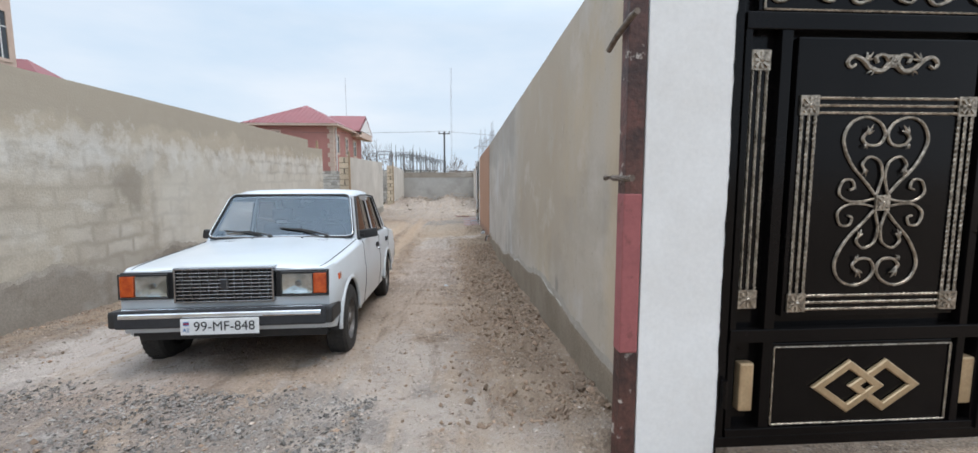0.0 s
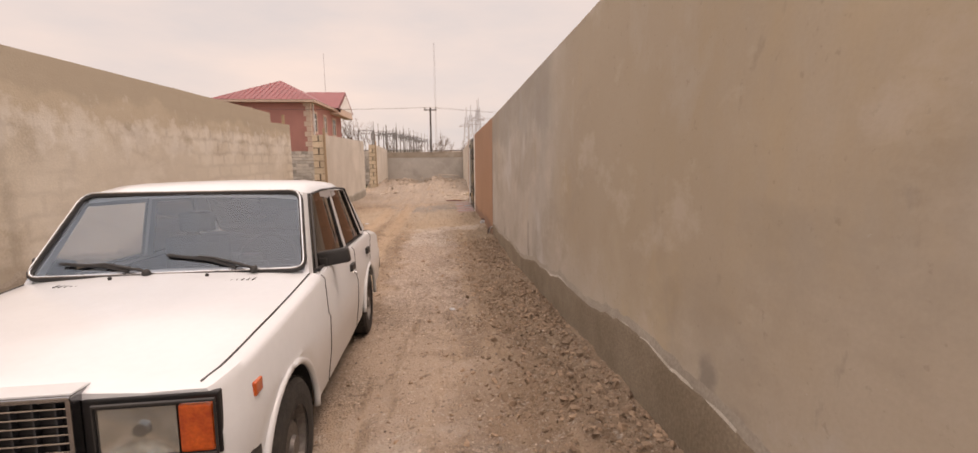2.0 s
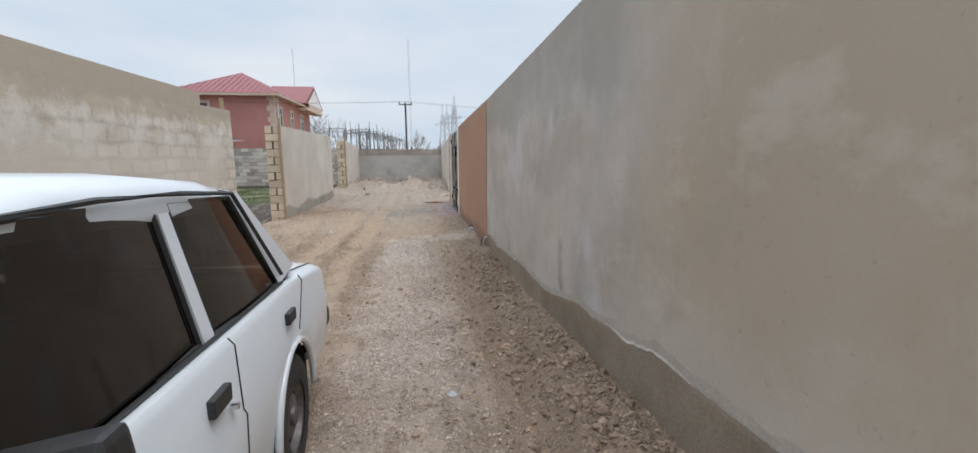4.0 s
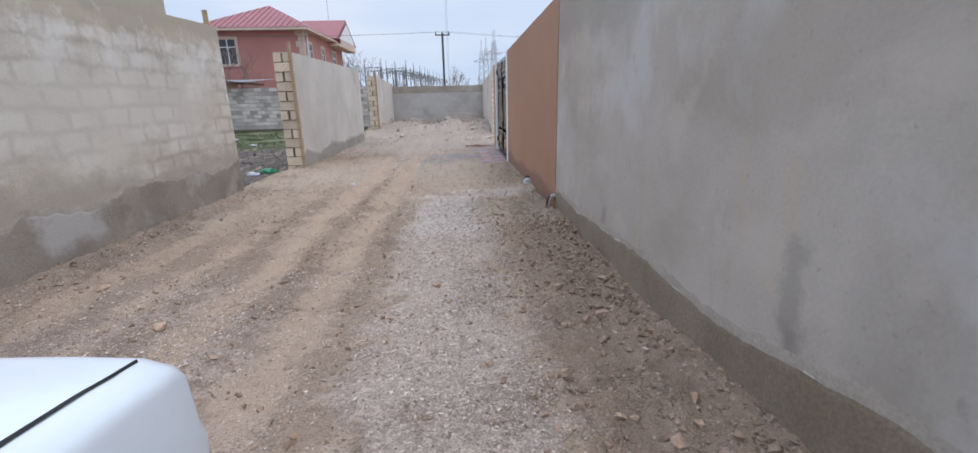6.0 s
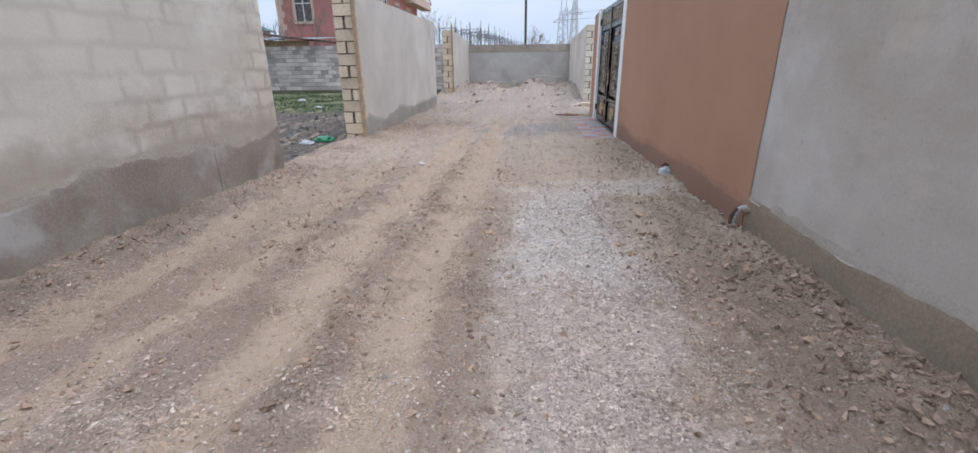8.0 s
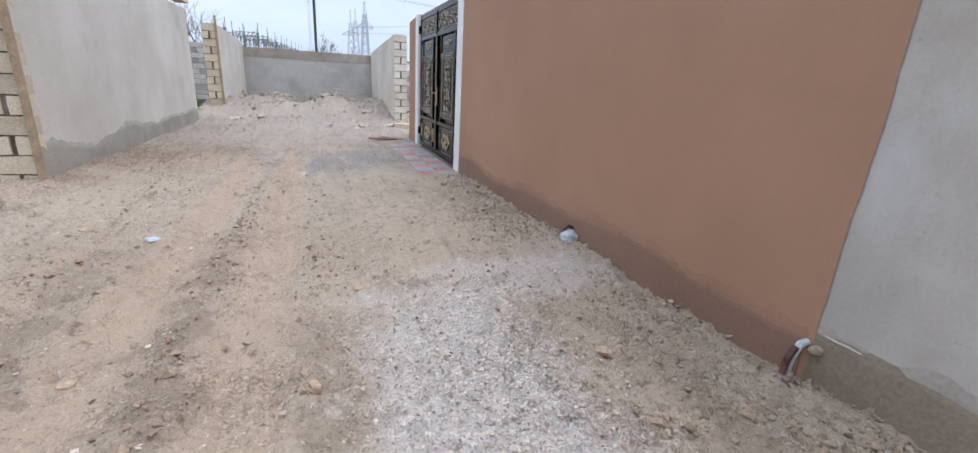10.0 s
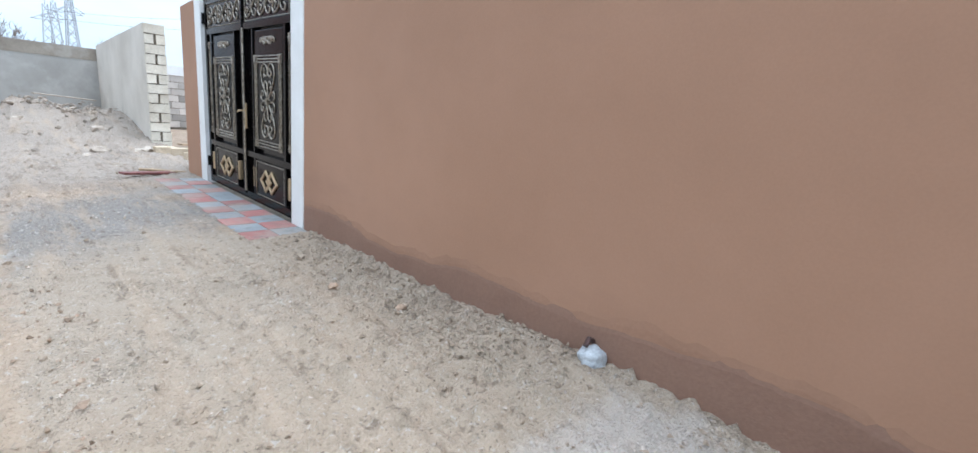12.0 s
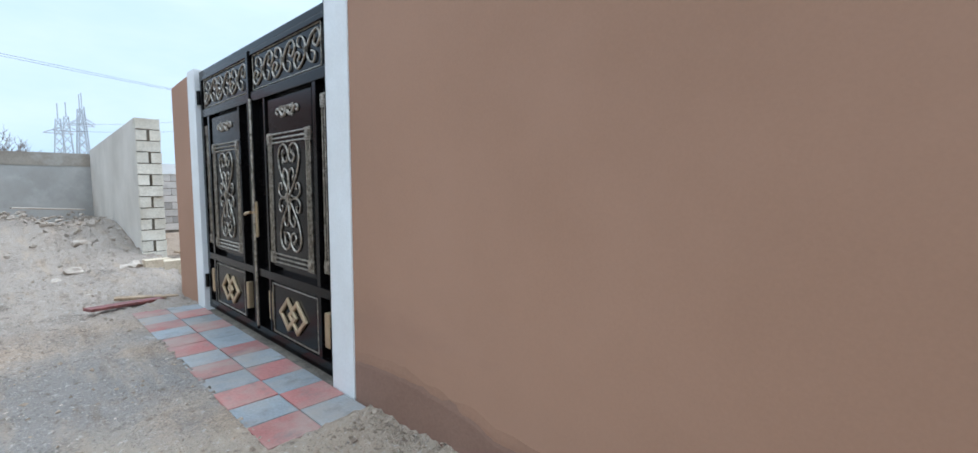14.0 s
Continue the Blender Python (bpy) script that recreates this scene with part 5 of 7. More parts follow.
            wheel = part("wheel", bm_, M_TYRE, c, "worn dusty tyre on a steel rim")
            bm_ = bmesh.new()
            prof = [(0.075, 0.185), (0.068, 0.175), (0.035, 0.16), (0.03, 0.13), (0.055, 0.10), (0.058, 0.05), (0.075, 0.045), (0.078, 0.0)]
            rings = [[bm_.verts.new((s * (0.715 + px), yc + pr * math.cos(2 * math.pi * i / 28), HUB + pr * math.sin(2 * math.pi * i / 28))) for i in range(28)] for px, pr in prof[:-1]]
            for a, b in zip(rings, rings[1:]):
                for i in range(28):
                    bm_.faces.new((a[i], a[(i + 1) % 28], b[(i + 1) % 28], b[i]))
            bm_.faces.new(rings[-1])
            bmesh.ops.recalc_face_normals(bm_, faces=bm_.faces)
            part("rim", bm_, M_RIM, wheel, "dull pressed steel rim")
            for k in range(12):
                bm_ = bmesh.new()
                a = 2 * math.pi * k / 12
                bmesh.ops.create_cone(bm_, segments=8, radius1=0.016, radius2=0.016, depth=0.006, cap_ends=True, matrix=Matrix.Translation((s * 0.757, yc + 0.118 * math.cos(a), HUB + 0.118 * math.sin(a))) @ Matrix.Rotation(math.pi / 2, 4, "Y"))
                part("rim_hole", bm_, M_RUBBER, wheel)
    # windscreen and rear glass
    for nm, q in (("windscreen", [(-0.698, 1.275, 0.920), (0.698, 1.275, 0.920), (0.604, 1.620, 1.345), (-0.604, 1.620, 1.345)]), ("rear_window", [(-0.66, 3.47, 0.945), (0.66, 3.47, 0.945), (0.59, 2.99, 1.34), (-0.59, 2.99, 1.34)])):
        w_ = part(nm, sheet(q), M_GLASS if nm == "windscreen" else M_REARGLASS, c, "slightly dusty glass")
        cen = sum((Vector(p) for p in q), Vector()) / 4
        lift = Vector((0, -0.004 if nm == "windscreen" else 0.004, 0.006))
        def loop(k):
            out = []
            for i in range(4):
                p, a, b = Vector(q[i]), Vector(q[(i - 1) % 4]), Vector(q[(i + 1) % 4])
                p, a, b = [v_ * k + cen * (1 - k) + lift for v_ in (p, a, b)]
                u, v = p + (a - p).normalized() * 0.07, p + (b - p).normalized() * 0.07
                out += [u.lerp(p, t_).lerp(p.lerp(v, t_), t_) for t_ in (0, 0.25, 0.5, 0.75, 1)]
            return out
        bm_ = bmesh.new()
        tube(bm_, loop(1.0), 0.016, 6, closed=True)
        seal = part("rubber_seal", bm_, M_RUBBER, w_)
        bm_ = bmesh.new()
        tube(bm_, [p + lift * 1.8 for p in loop(1.0)], 0.006, 6, closed=True)
        part("chrome_bead", bm_, M_CHROME, w_)
    # wipers: arm from its pivot, blade lying on the glass
    for x0, x1, top in ((-0.10, -0.55, 0.985), (0.44, -0.03, 1.01)):
        G = lambda x, z: (x, 1.275 + (z - 0.92) * 0.81 - 0.022, z + 0.012)
        bm_ = bmesh.new()
        tube(bm_, [(x0, 1.245, 0.945), (x0 - 0.03, 1.25, 0.958), G((x0 + x1) / 2, 0.95 + (top - 0.94) * 0.55), G(x1 + 0.16, top - 0.012)], 0.009, 6)
        bmesh.ops.create_uvsphere(bm_, u_segments=8, v_segments=6, radius=0.022, matrix=Matrix.Translation((x0, 1.245, 0.942)))
        wp = part("wiper", bm_, M_RUBBER, c)
        bm_ = bmesh.new()
        tube(bm_, [G(x0 - 0.10, 0.938), G((x0 + x1) / 2, (0.938 + top) / 2 + 0.004), G(x1, top)], 0.009, 5)
        part("wiper_blade", bm_, M_RUBBER, wp)
    for x in (-0.25, 0.22):
        bm_ = bmesh.new()
        bmesh.ops.create_uvsphere(bm_, u_segments=8, v_segments=6, radius=0.010, matrix=Matrix.Translation((x, 1.20, 0.928)))
        part("washer_jet", bm_, M_RUBBER, c)
    # grille with its thin chrome surround
    part("grille_backing", box(-0.335, 0.335, 0.088, 0.12, 0.562, 0.79), M_INK, c)
    bm_ = bmesh.new()
    for a in ((-0.352, 0.352, 0.052, 0.13, 0.788, 0.803), (-0.352, 0.352, 0.056, 0.12, 0.546, 0.560), (-0.352, -0.337, 0.054, 0.13, 0.552, 0.80), (0.337, 0.352, 0.054, 0.13, 0.552, 0.80)):
        add_box(bm_, *a, bevel=0.005)
    gr = part("grille", bm_, M_TRIMCHROME, c, "thin worn chrome grille surround")
    part("nose_panel", box(-0.352, 0.352, 0.062, 0.14, 0.803, 0.811, bevel=0.003), M_CARPAINT, c)
    for i in range(8):
        part("slat", box(-0.337, 0.337, 0.060, 0.075, 0.577 + i * 0.0265, 0.5825 + i * 0.0265, bevel=0.002), M_CHROME, gr)
    for i in range(11):
        x = -0.30 + i * 0.060
        part("upright", box(x - 0.003, x + 0.003, 0.068, 0.088, 0.562, 0.786), M_PLASTIC, gr)
    part("badge", box(-0.030, 0.030, 0.050, 0.066, 0.642, 0.726, bevel=0.008), M_PLASTIC, gr, "small dark rectangular badge")
    bm_ = bmesh.new()
    tube(bm_, [(-0.024, 0.049, 0.650), (0.024, 0.049, 0.650), (0.024, 0.049, 0.718), (-0.024, 0.049, 0.718)], 0.003, 5, closed=True)
    part("badge_rim", bm_, M_TRIMCHROME, gr)
    # lamps
    for s in (-1, 1):
        X = lambda a, b: (min(s * a, s * b), max(s * a, s * b))
        hl = part("headlight", box(*X(0.353, 0.738), 0.092, 0.12, 0.572, 0.772, bevel=0.006), M_INK, c, "rectangular headlamp in a black surround")
        bm_ = bmesh.new()
        cx, cz, n = s * 0.515, 0.672, 9
        bowl = [[bm_.verts.new((cx + (u / n * 2 - 1) * 0.108, 0.074 + 0.016 * (1 - max((u / n * 2 - 1) ** 2, (v / n * 2 - 1) ** 2)), cz + (v / n * 2 - 1) * 0.074)) for u in range(n + 1)] for v in range(n + 1)]
        for v in range(n):
            for u in range(n):
                bm_.faces.new((bowl[v][u], bowl[v][u + 1], bowl[v + 1][u + 1], bowl[v + 1][u]))
        part("reflector", bm_, M_REFLECTOR, hl, "silvered reflector", smooth=True)
        bm_ = bmesh.new()
        tube(bm_, [(cx, 0.078, cz), (cx, 0.090, cz)], 0.022, 10)
        part("bulb_shield", bm_, M_TRIMCHROME, hl)
        bm_ = bmesh.new()
        add_box(bm_, *X(0.405, 0.627), 0.0675, 0.0700, 0.596, 0.750)
        part("headlight_lens", bm_, M_LAMP, hl, "clear glass lens")
        bm_ = bmesh.new()
        tube(bm_, [(s * 0.397, 0.070, 0.587), (s * 0.734, 0.070, 0.587), (s * 0.734, 0.070, 0.759), (s * 0.397, 0.070, 0.759)], 0.007, 6, closed=True)
        part("lamp_rim", bm_, M_RUBBER, hl)
        part("indicator_lens", box(*X(0.630, 0.728), 0.066, 0.10, 0.596, 0.750, bevel=0.010), M_ORANGE, hl, "amber indicator lens")
        part("tail_lamp", box(*X(0.42, 0.70), 4.10, 4.128, 0.60, 0.76, bevel=0.012), M_RED, c, "red tail lamp")
    # bumpers
    for y0, y1, nm in ((0.0, 0.10, "front_bumper"), (4.10, 4.18, "rear_bumper")):
        bm_ = bmesh.new()
        add_box(bm_, -0.735, 0.735, y0, y1, 0.375, 0.510, bevel=0.018)
        b_ = part(nm, bm_, M_PLASTIC, c, "dark bumper with a chrome strip")
        face, back = (y0, 1) if y0 < 1 else (y1, -1)
        bm_ = bmesh.new()
        prof = [(face + back * dy, z) for dy, z in ((-0.004, 0.452), (-0.010, 0.462), (-0.006, 0.480), (0.008, 0.497), (0.034, 0.5135), (0.04, 0.49), (0.03, 0.455))]
        ends = [[bm_.verts.new((x, y, z)) for y, z in prof] for x in (-0.70, 0.70)]
        for k in range(len(prof)):
            bm_.faces.new((ends[0][k], ends[0][(k + 1) % len(prof)], ends[1][(k + 1) % len(prof)], ends[1][k]))
        bm_.faces.new(ends[0])
        bm_.faces.new(ends[1][::-1])
        bmesh.ops.recalc_face_normals(bm_, faces=bm_.faces)
        part("chrome_strip", bm_, M_CHROME, b_, "worn chrome strip")
        for s in (-1, 1):
            ye = (y0 + 0.005, 0.30) if y0 < 1 else (3.85, y1 - 0.005)
            xe = 0.782 if y0 < 1 else 0.785
            part("bumper_end", box(min(s * 0.715, s * xe), max(s * 0.715, s * xe), *ye, 0.38, 0.505, bevel=0.022), M_RUBBER, b_, "black rubber bumper corner")
    # number plate
    pl = part("number_plate", box(-0.275, 0.265, -0.022, -0.007, 0.33, 0.447, bevel=0.004), M_PLATE, c, "white number plate with black characters")

    def words(txt, size, x, z, y, material, name):
        cu = bpy.data.curves.new(name, "FONT")
        cu.body, cu.size, cu.extrude, cu.align_x, cu.align_y = txt, size, 0.001, "CENTER", "CENTER"
        tmp = bpy.data.objects.new(name, cu)
        scene.collection.objects.link(tmp)
        me_ = bpy.data.meshes.new_from_object(tmp.evaluated_get(bpy.context.evaluated_depsgraph_get()))
        bpy.data.objects.remove(tmp)
        me_.transform(Matrix.Translation((x, y, z)) @ Matrix.Rotation(math.pi / 2, 4, "X"))
        me_.materials.clear()
        me_.materials.append(material)
        ob = new(name, me_)
        ob.parent = pl
        return ob
    words("99-MF-848", 0.097, 0.028, 0.389, -0.0235, M_INK, "plate_number")
    words("AZ", 0.036, -0.234, 0.366, -0.0235, M_BLUE, "plate_country")
    for k, m_ in enumerate((M_BLUE, M_RED, M_BLUE)):
        part("plate_flag", box(-0.254, -0.214, -0.0245, -0.021, 0.419 - 0.009 * k, 0.427 - 0.009 * k), m_, pl)
    # interior
    part("dashboard", box(-0.66, 0.66, 1.36, 1.62, 0.62, 0.90, bevel=0.03), M_SEAT, c)
    for s in (-1, 1):
        st = part("front_seat", box(s * 0.34 - 0.24, s * 0.34 + 0.24, 1.85, 2.35, 0.35, 0.55, bevel=0.05), M_SEAT, c, "dark cloth seat")
        bm_ = box(s * 0.34 - 0.22, s * 0.34 + 0.22, 2.26, 2.38, 0.5, 1.02, bevel=0.05)
        part("backrest", bm_, M_SEAT, st)
        part("headrest", box(s * 0.34 - 0.12, s * 0.34 + 0.12, 2.29, 2.37, 1.05, 1.2, bevel=0.03), M_SEAT, st)
    part("rear_seat", box(-0.62, 0.62, 2.85, 3.1, 0.35, 0.98, bevel=0.05), M_SEAT, c)
    part("parcel_shelf", box(-0.62, 0.62, 3.05, 3.45, 0.86, 0.90), M_SEAT, c)
    part("cabin_floor", box(-0.68, 0.68, 1.36, 3.0, 0.30, 0.36), M_SEAT, c)
    part("door_trim", box(-0.70, -0.68, 1.36, 3.2, 0.3, 0.86), M_SEAT, c)
    part("door_trim", box(0.68, 0.70, 1.36, 3.2, 0.3, 0.86), M_SEAT, c)
    bm_ = bmesh.new()
    cs, ss = math.cos(0.45), math.sin(0.45)
    tube(bm_, [(0.34 + 0.19 * math.cos(a), 1.74 + 0.19 * math.sin(a) * ss * 0.9, 0.90 + 0.19 * math.sin(a) * cs) for a in np.linspace(0, 2 * math.pi, 25)[:-1]], 0.013, 6, closed=True)
    tube(bm_, [(0.34, 1.62, 0.80), (0.34, 1.74, 0.90)], 0.02, 6)
    tube(bm_, [(0.16, 1.74, 0.90), (0.52, 1.74, 0.90)], 0.012, 5)
    part("steering_wheel", bm_, M_RUBBER, c)
    # rear screen edge vent
    for s in (-1, 1):
        bm_ = box(min(s * 0.645, s * 0.665), max(s * 0.645, s * 0.665), 3.12, 3.2, 1.03, 1.12)
        part("pillar_vent", bm_, M_RUBBER, c)
    return c


car = make_car()
car.matrix_basis = pose(-1.628, 3.155, -0.133, -2.75, 0, 1.6) @ Matrix.Diagonal((0.945, 0.945, 0.945, 1))


# ---- beyond the lane ----
M_PINKWALL = mat("red_house_render", (0.47, 0.212, 0.18), (0.41, 0.183, 0.155), rough=0.85, big=0.8, fine=30, fine_amt=0.05, bump=0.1)
M_ROOF = mat("dark_red_sheet_roof", (0.27, 0.072, 0.075), (0.23, 0.062, 0.064), rough=0.5, big=0.6, fine=20, fine_amt=0.06, bump=0.1)
M_TRIM = mat("cream_trim", (0.62, 0.47, 0.38), (0.54, 0.40, 0.32), rough=0.8, big=2, fine=30, fine_amt=0.05, bump=0.1)
M_PANE = mat("dark_window_glass", (0.03, 0.035, 0.04), (0.05, 0.055, 0.06), rough=0.08, big=2, fine=10, fine_amt=0.1, bump=0)
M_BRANCH = mat("bare_branches", (0.20, 0.155, 0.125), (0.14, 0.11, 0.09), rough=0.9, big=6, fine=40, fine_amt=0.15, bump=0.2)
# pale galvanised steel, lightened further so the colour itself carries the haze
M_STEEL = mat("galvanised_steel_hazed", (0.55, 0.57, 0.60), (0.45, 0.47, 0.50), rough=0.6, metal=0.2, big=5, fine=40, fine_amt=0.08, bump=0)
M_GANTRY = mat("weathered_steel", (0.22, 0.22, 0.225), (0.16, 0.16, 0.165), rough=0.7, big=5, fine=40, fine_amt=0.08, bump=0)
M_POLE = mat("dark_pole", (0.04, 0.037, 0.035), (0.06, 0.055, 0.05), rough=0.8, big=4, fine=30, fine_amt=0.1, bump=0.1)
M_TEAL = mat("teal_sheet_roof", (0.05, 0.16, 0.145), (0.04, 0.13, 0.12), rough=0.5, big=3, fine=30, fine_amt=0.06, bump=0.05)
M_GREYWALL = mat("blue_grey_plaster", (0.24, 0.245, 0.25), (0.20, 0.205, 0.21), rough=0.9, big=0.8, fine=40, fine_amt=0.06, bump=0.1)
M_GRASS = mat("winter_grass", (0.075, 0.105, 0.04), (0.052, 0.078, 0.03), rough=0.9, big=2.5, fine=30, fine_amt=0.3, bump=0)


def window(parent, face, u0, u1, z0, z1, at, rows=1):
    """A window with its surround, frame, bars and sill; face 'y': looks to -y at y=at; face 'x': looks to +x at x=at."""
    def bx(a, b, d0, d1, c, d):
        return box(a, b, at - d1, at - d0, c, d) if face == "y" else box(at + d0, at + d1, a, b, c, d)
    w = part("window", bx(u0 + 0.06, u1 - 0.06, -0.08, 0.02, z0 + 0.06, z1 - 0.06), M_PANE, parent, "dark window with a pale surround")
    for a, b, c, d in ((u0 - 0.12, u0 + 0.06, z0 - 0.1, z1 + 0.12), (u1 - 0.06, u1 + 0.12, z0 - 0.1, z1 + 0.12), (u0 + 0.06, u1 - 0.06, z1 - 0.06, z1 + 0.14), (u0 + 0.06, u1 - 0.06, z0 - 0.12, z0 + 0.06)):
        part("surround", bx(a, b, -0.05, 0.07, c, d), M_TRIM, w)
    part("bar", bx((u0 + u1) / 2 - 0.035, (u0 + u1) / 2 + 0.035, 0.0, 0.05, z0 + 0.06, z1 - 0.06), M_WHITE, w)
    part("bar", bx(u0 + 0.06, u1 - 0.06, 0.0, 0.045, z0 + (z1 - z0) * 0.66, z0 + (z1 - z0) * 0.66 + 0.06), M_WHITE, w)
    return w


def make_house():
    h = empty("house", label="two-storey red rendered house with a dark red hipped roof", category="house")
    X0, X1, Y0, Y1, ZW = -17.7, -10.75, 41.0, 52.5, 5.75
    part("wall", box(X0, X1, Y0, Y1, -1.0, ZW), M_PINKWALL, h)
    bm = bmesh.new()
    e = 0.55
    a = [bm.verts.new(p) for p in ((X0 - e, Y0 - e, 5.85), (X1 + e, Y0 - e, 5.85), (X1 + e, Y1 + 1.5, 5.85), (X0 - e, Y1 + 1.5, 5.85))]
    b = [bm.verts.new(p) for p in ((-14.2, Y0 + 4.2, 8.0), (-14.2, Y1 - 2.5, 8.0))]
    for f in ((a[0], a[1], b[0]), (a[1], a[2], b[1], b[0]), (a[2], a[3], b[1]), (a[3], a[0], b[0], b[1]), (a[3], a[2], a[1], a[0])):
        bm.faces.new(f)
    part("roof", bm, M_ROOF, h)
    part("fascia", box(X0 - e + 0.02, X1 + e - 0.02, Y0 - e + 0.02, Y1 + 1.48, 5.66, 5.846), M_TRIM, h)
    bm = bmesh.new()
    for i, x in enumerate(np.arange(X0 - 0.3, X1 + 0.5, 0.4)):
        t_ = max(0.0, 1 - abs(x + 14.2) / 4.05)
        tube(bm, [(x, Y0 - e, 5.87), (x, Y0 - e + 4.75 * t_, 5.87 + 2.15 * t_)], 0.02, 4)
    part("roof_seam", bm, M_ROOF, h)
    # porch gable at the far end of the side
    bm = bmesh.new()
    v = [bm.verts.new(p) for p in ((-10.0, 47.8, 5.95), (-10.0, 55.6, 5.95), (-10.0, 51.7, 7.9), (-13.8, 47.8, 5.95), (-13.8, 55.6, 5.95), (-13.8, 51.7, 7.9))]
    for f in ((0, 1, 2), (0, 2, 5, 3), (1, 4, 5, 2), (0, 3, 4, 1)):
        bm.faces.new([v[k] for k in f])
    part("porch_roof", bm, M_ROOF, h)
    part("gable", box(-10.03, -9.93, 49.0, 54.4, 5.6, 5.95), M_TRIM, h, "pale gable board")
    bm = bmesh.new()
    v = [bm.verts.new(p) for p in ((-9.97, 48.6, 6.0), (-9.97, 54.8, 6.0), (-9.97, 51.7, 7.55))]
    bm.faces.new(v)
    part("gable_face", bm, M_WHITE, h)
    part("balcony", box(-10.75, -9.9, 47.9, 54.6, 5.35, 5.6), M_TRIM, h)
    for i in range(16):
        w_ = 0.5 if i % 2 else 0.32
        part("quoin", box(X1 - w_, X1 + 0.04, Y0 - 0.04, Y0 + w_, -0.6 + i * 0.4, -0.22 + i * 0.4), M_TRIM, h)
        part("quoin", box(X0 - 0.04, X0 + w_, Y0 - 0.04, Y0 + w_, -0.6 + i * 0.4, -0.22 + i * 0.4), M_TRIM, h)
    part("drainpipe", box(X1 + 0.05, X1 + 0.15, Y0 + 0.55, Y0 + 0.65, -0.6, 5.7), M_WHITE, h)
    window(h, "y", -16.46, -15.26, 3.5, 5.2, Y0)
    for y0, y1 in ((41.7, 42.8), (45.2, 46.1), (48.5, 49.7)):
        window(h, "x", y0, y1, 3.4, 4.95, X1)
    return h


make_house()


def block_wall(name, x0, x1, y, top, label, coping=0.0, bottom=-0.75, depth=0.2, seed=1):
    """A wall of bare grey blocks along x, each block standing free of its joints."""
    w = tagged(part(name, box(x0, x1, y + 0.012, y + depth, bottom, top - 0.02), M_MORTAR), label, "wall", kind="structure")
    rnd = random.Random(seed)
    vs, fs = [], []
    nrow = int((top + 0.6) / 0.2)
    for r in range(nrow):
        x = x0 + (0.2 if r % 2 else 0.0) - 0.2
        while x < x1:
            a, b = max(x, x0), min(x + 0.39, x1)
            if b - a > 0.05:
                p = y - rnd.uniform(0.0, 0.012)
                z = top - (nrow - r) * 0.2
                k = len(vs)
                vs += [(a, p, z), (b, p, z), (b, y + 0.1, z), (a, y + 0.1, z), (a, p, z + 0.186), (b, p, z + 0.186), (b, y + 0.1, z + 0.186), (a, y + 0.1, z + 0.186)]
                fs += [(k, k + 1, k + 5, k + 4), (k + 1, k + 2, k + 6, k + 5), (k + 3, k, k + 4, k + 7), (k + 4, k + 5, k + 6, k + 7)]
            x += 0.4
    me_ = bpy.data.meshes.new("blocks")
    me_.from_pydata(vs, [], fs)
    me_.materials.append(M_FARBLOCK)
    ob = new("blocks", me_)
    ob.parent = w
    tagged(ob, kind="stuff")
    if coping:
        part("coping", box(x0, x1, y - 0.02, y + depth + 0.02, top, top + coping), M_WHITE, w, "white rendered top band")
    return w


M_FARBLOCK = mat("bare_grey_blocks", (0.48, 0.43, 0.385), (0.37, 0.33, 0.295), rough=0.95, big=2.2, fine=40, fine_amt=0.1, bump=0.3)
n_, l_ = M_FARBLOCK.node_tree.nodes, M_FARBLOCK.node_tree.links
g_ = node_of(M_FARBLOCK, "ShaderNodeNewGeometry")
mr_ = n_.new("ShaderNodeMapRange")
mr_.inputs["To Min"].default_value, mr_.inputs["To Max"].default_value = 0.65, 1.4
l_.new(g_.outputs["Random Per Island"], mr_.inputs["Value"])
hs_ = n_.new("ShaderNodeHueSaturation")
src_ = n_["Principled BSDF"].inputs["Base Color"].links[0].from_socket
l_.new(src_, hs_.inputs["Color"])
l_.new(mr_.outputs["Result"], hs_.inputs["Value"])
l_.new(hs_.outputs["Color"], n_["Principled BSDF"].inputs["Base Color"])
block_wall("wall_plot_north", -15.5, -3.9, 33.0, 1.72, "bare grey block wall at the back of the grassy plot", seed=4)
block_wall("wall_plot_east", 1.5, 14.0, 30.4, 1.08, "bare grey block wall with a white top band", coping=0.28, seed=7)

# grey shed joining the block wall
shed = empty("shed", label="low blue-grey plastered shed with a corrugated roof and timber eaves", category="shed")
part("wall", box(-24, -15.5, 32.95, 37, -0.8, 1.95), M_GREYWALL, shed)
bm = bmesh.new()
xs = np.arange(-24.3, -11.5, 0.09)
rows = [[bm.verts.new((x, y, z + 0.02 * math.sin(x * 2 * math.pi / 0.18))) for x in xs] for y, z in ((32.6, 2.02), (37.2, 2.35))]
for i in range(len(xs) - 1):
    bm.faces.new((rows[0][i], rows[0][i + 1], rows[1][i + 1], rows[1][i]))
part("roof", bm, M_GANTRY, shed, "weathered corrugated sheets")
part("fascia", box(-24.3, -15.3, 32.52, 32.6, 1.93, 2.07), M_POLE, shed, "dark eaves edge")
bm = bmesh.new()
add_box(bm, -1.5, 1.5, -0.6, 2.0, -0.05, 0.05, turn=pose(-13.1, 33.3, 2.12, 0, 7, 0))
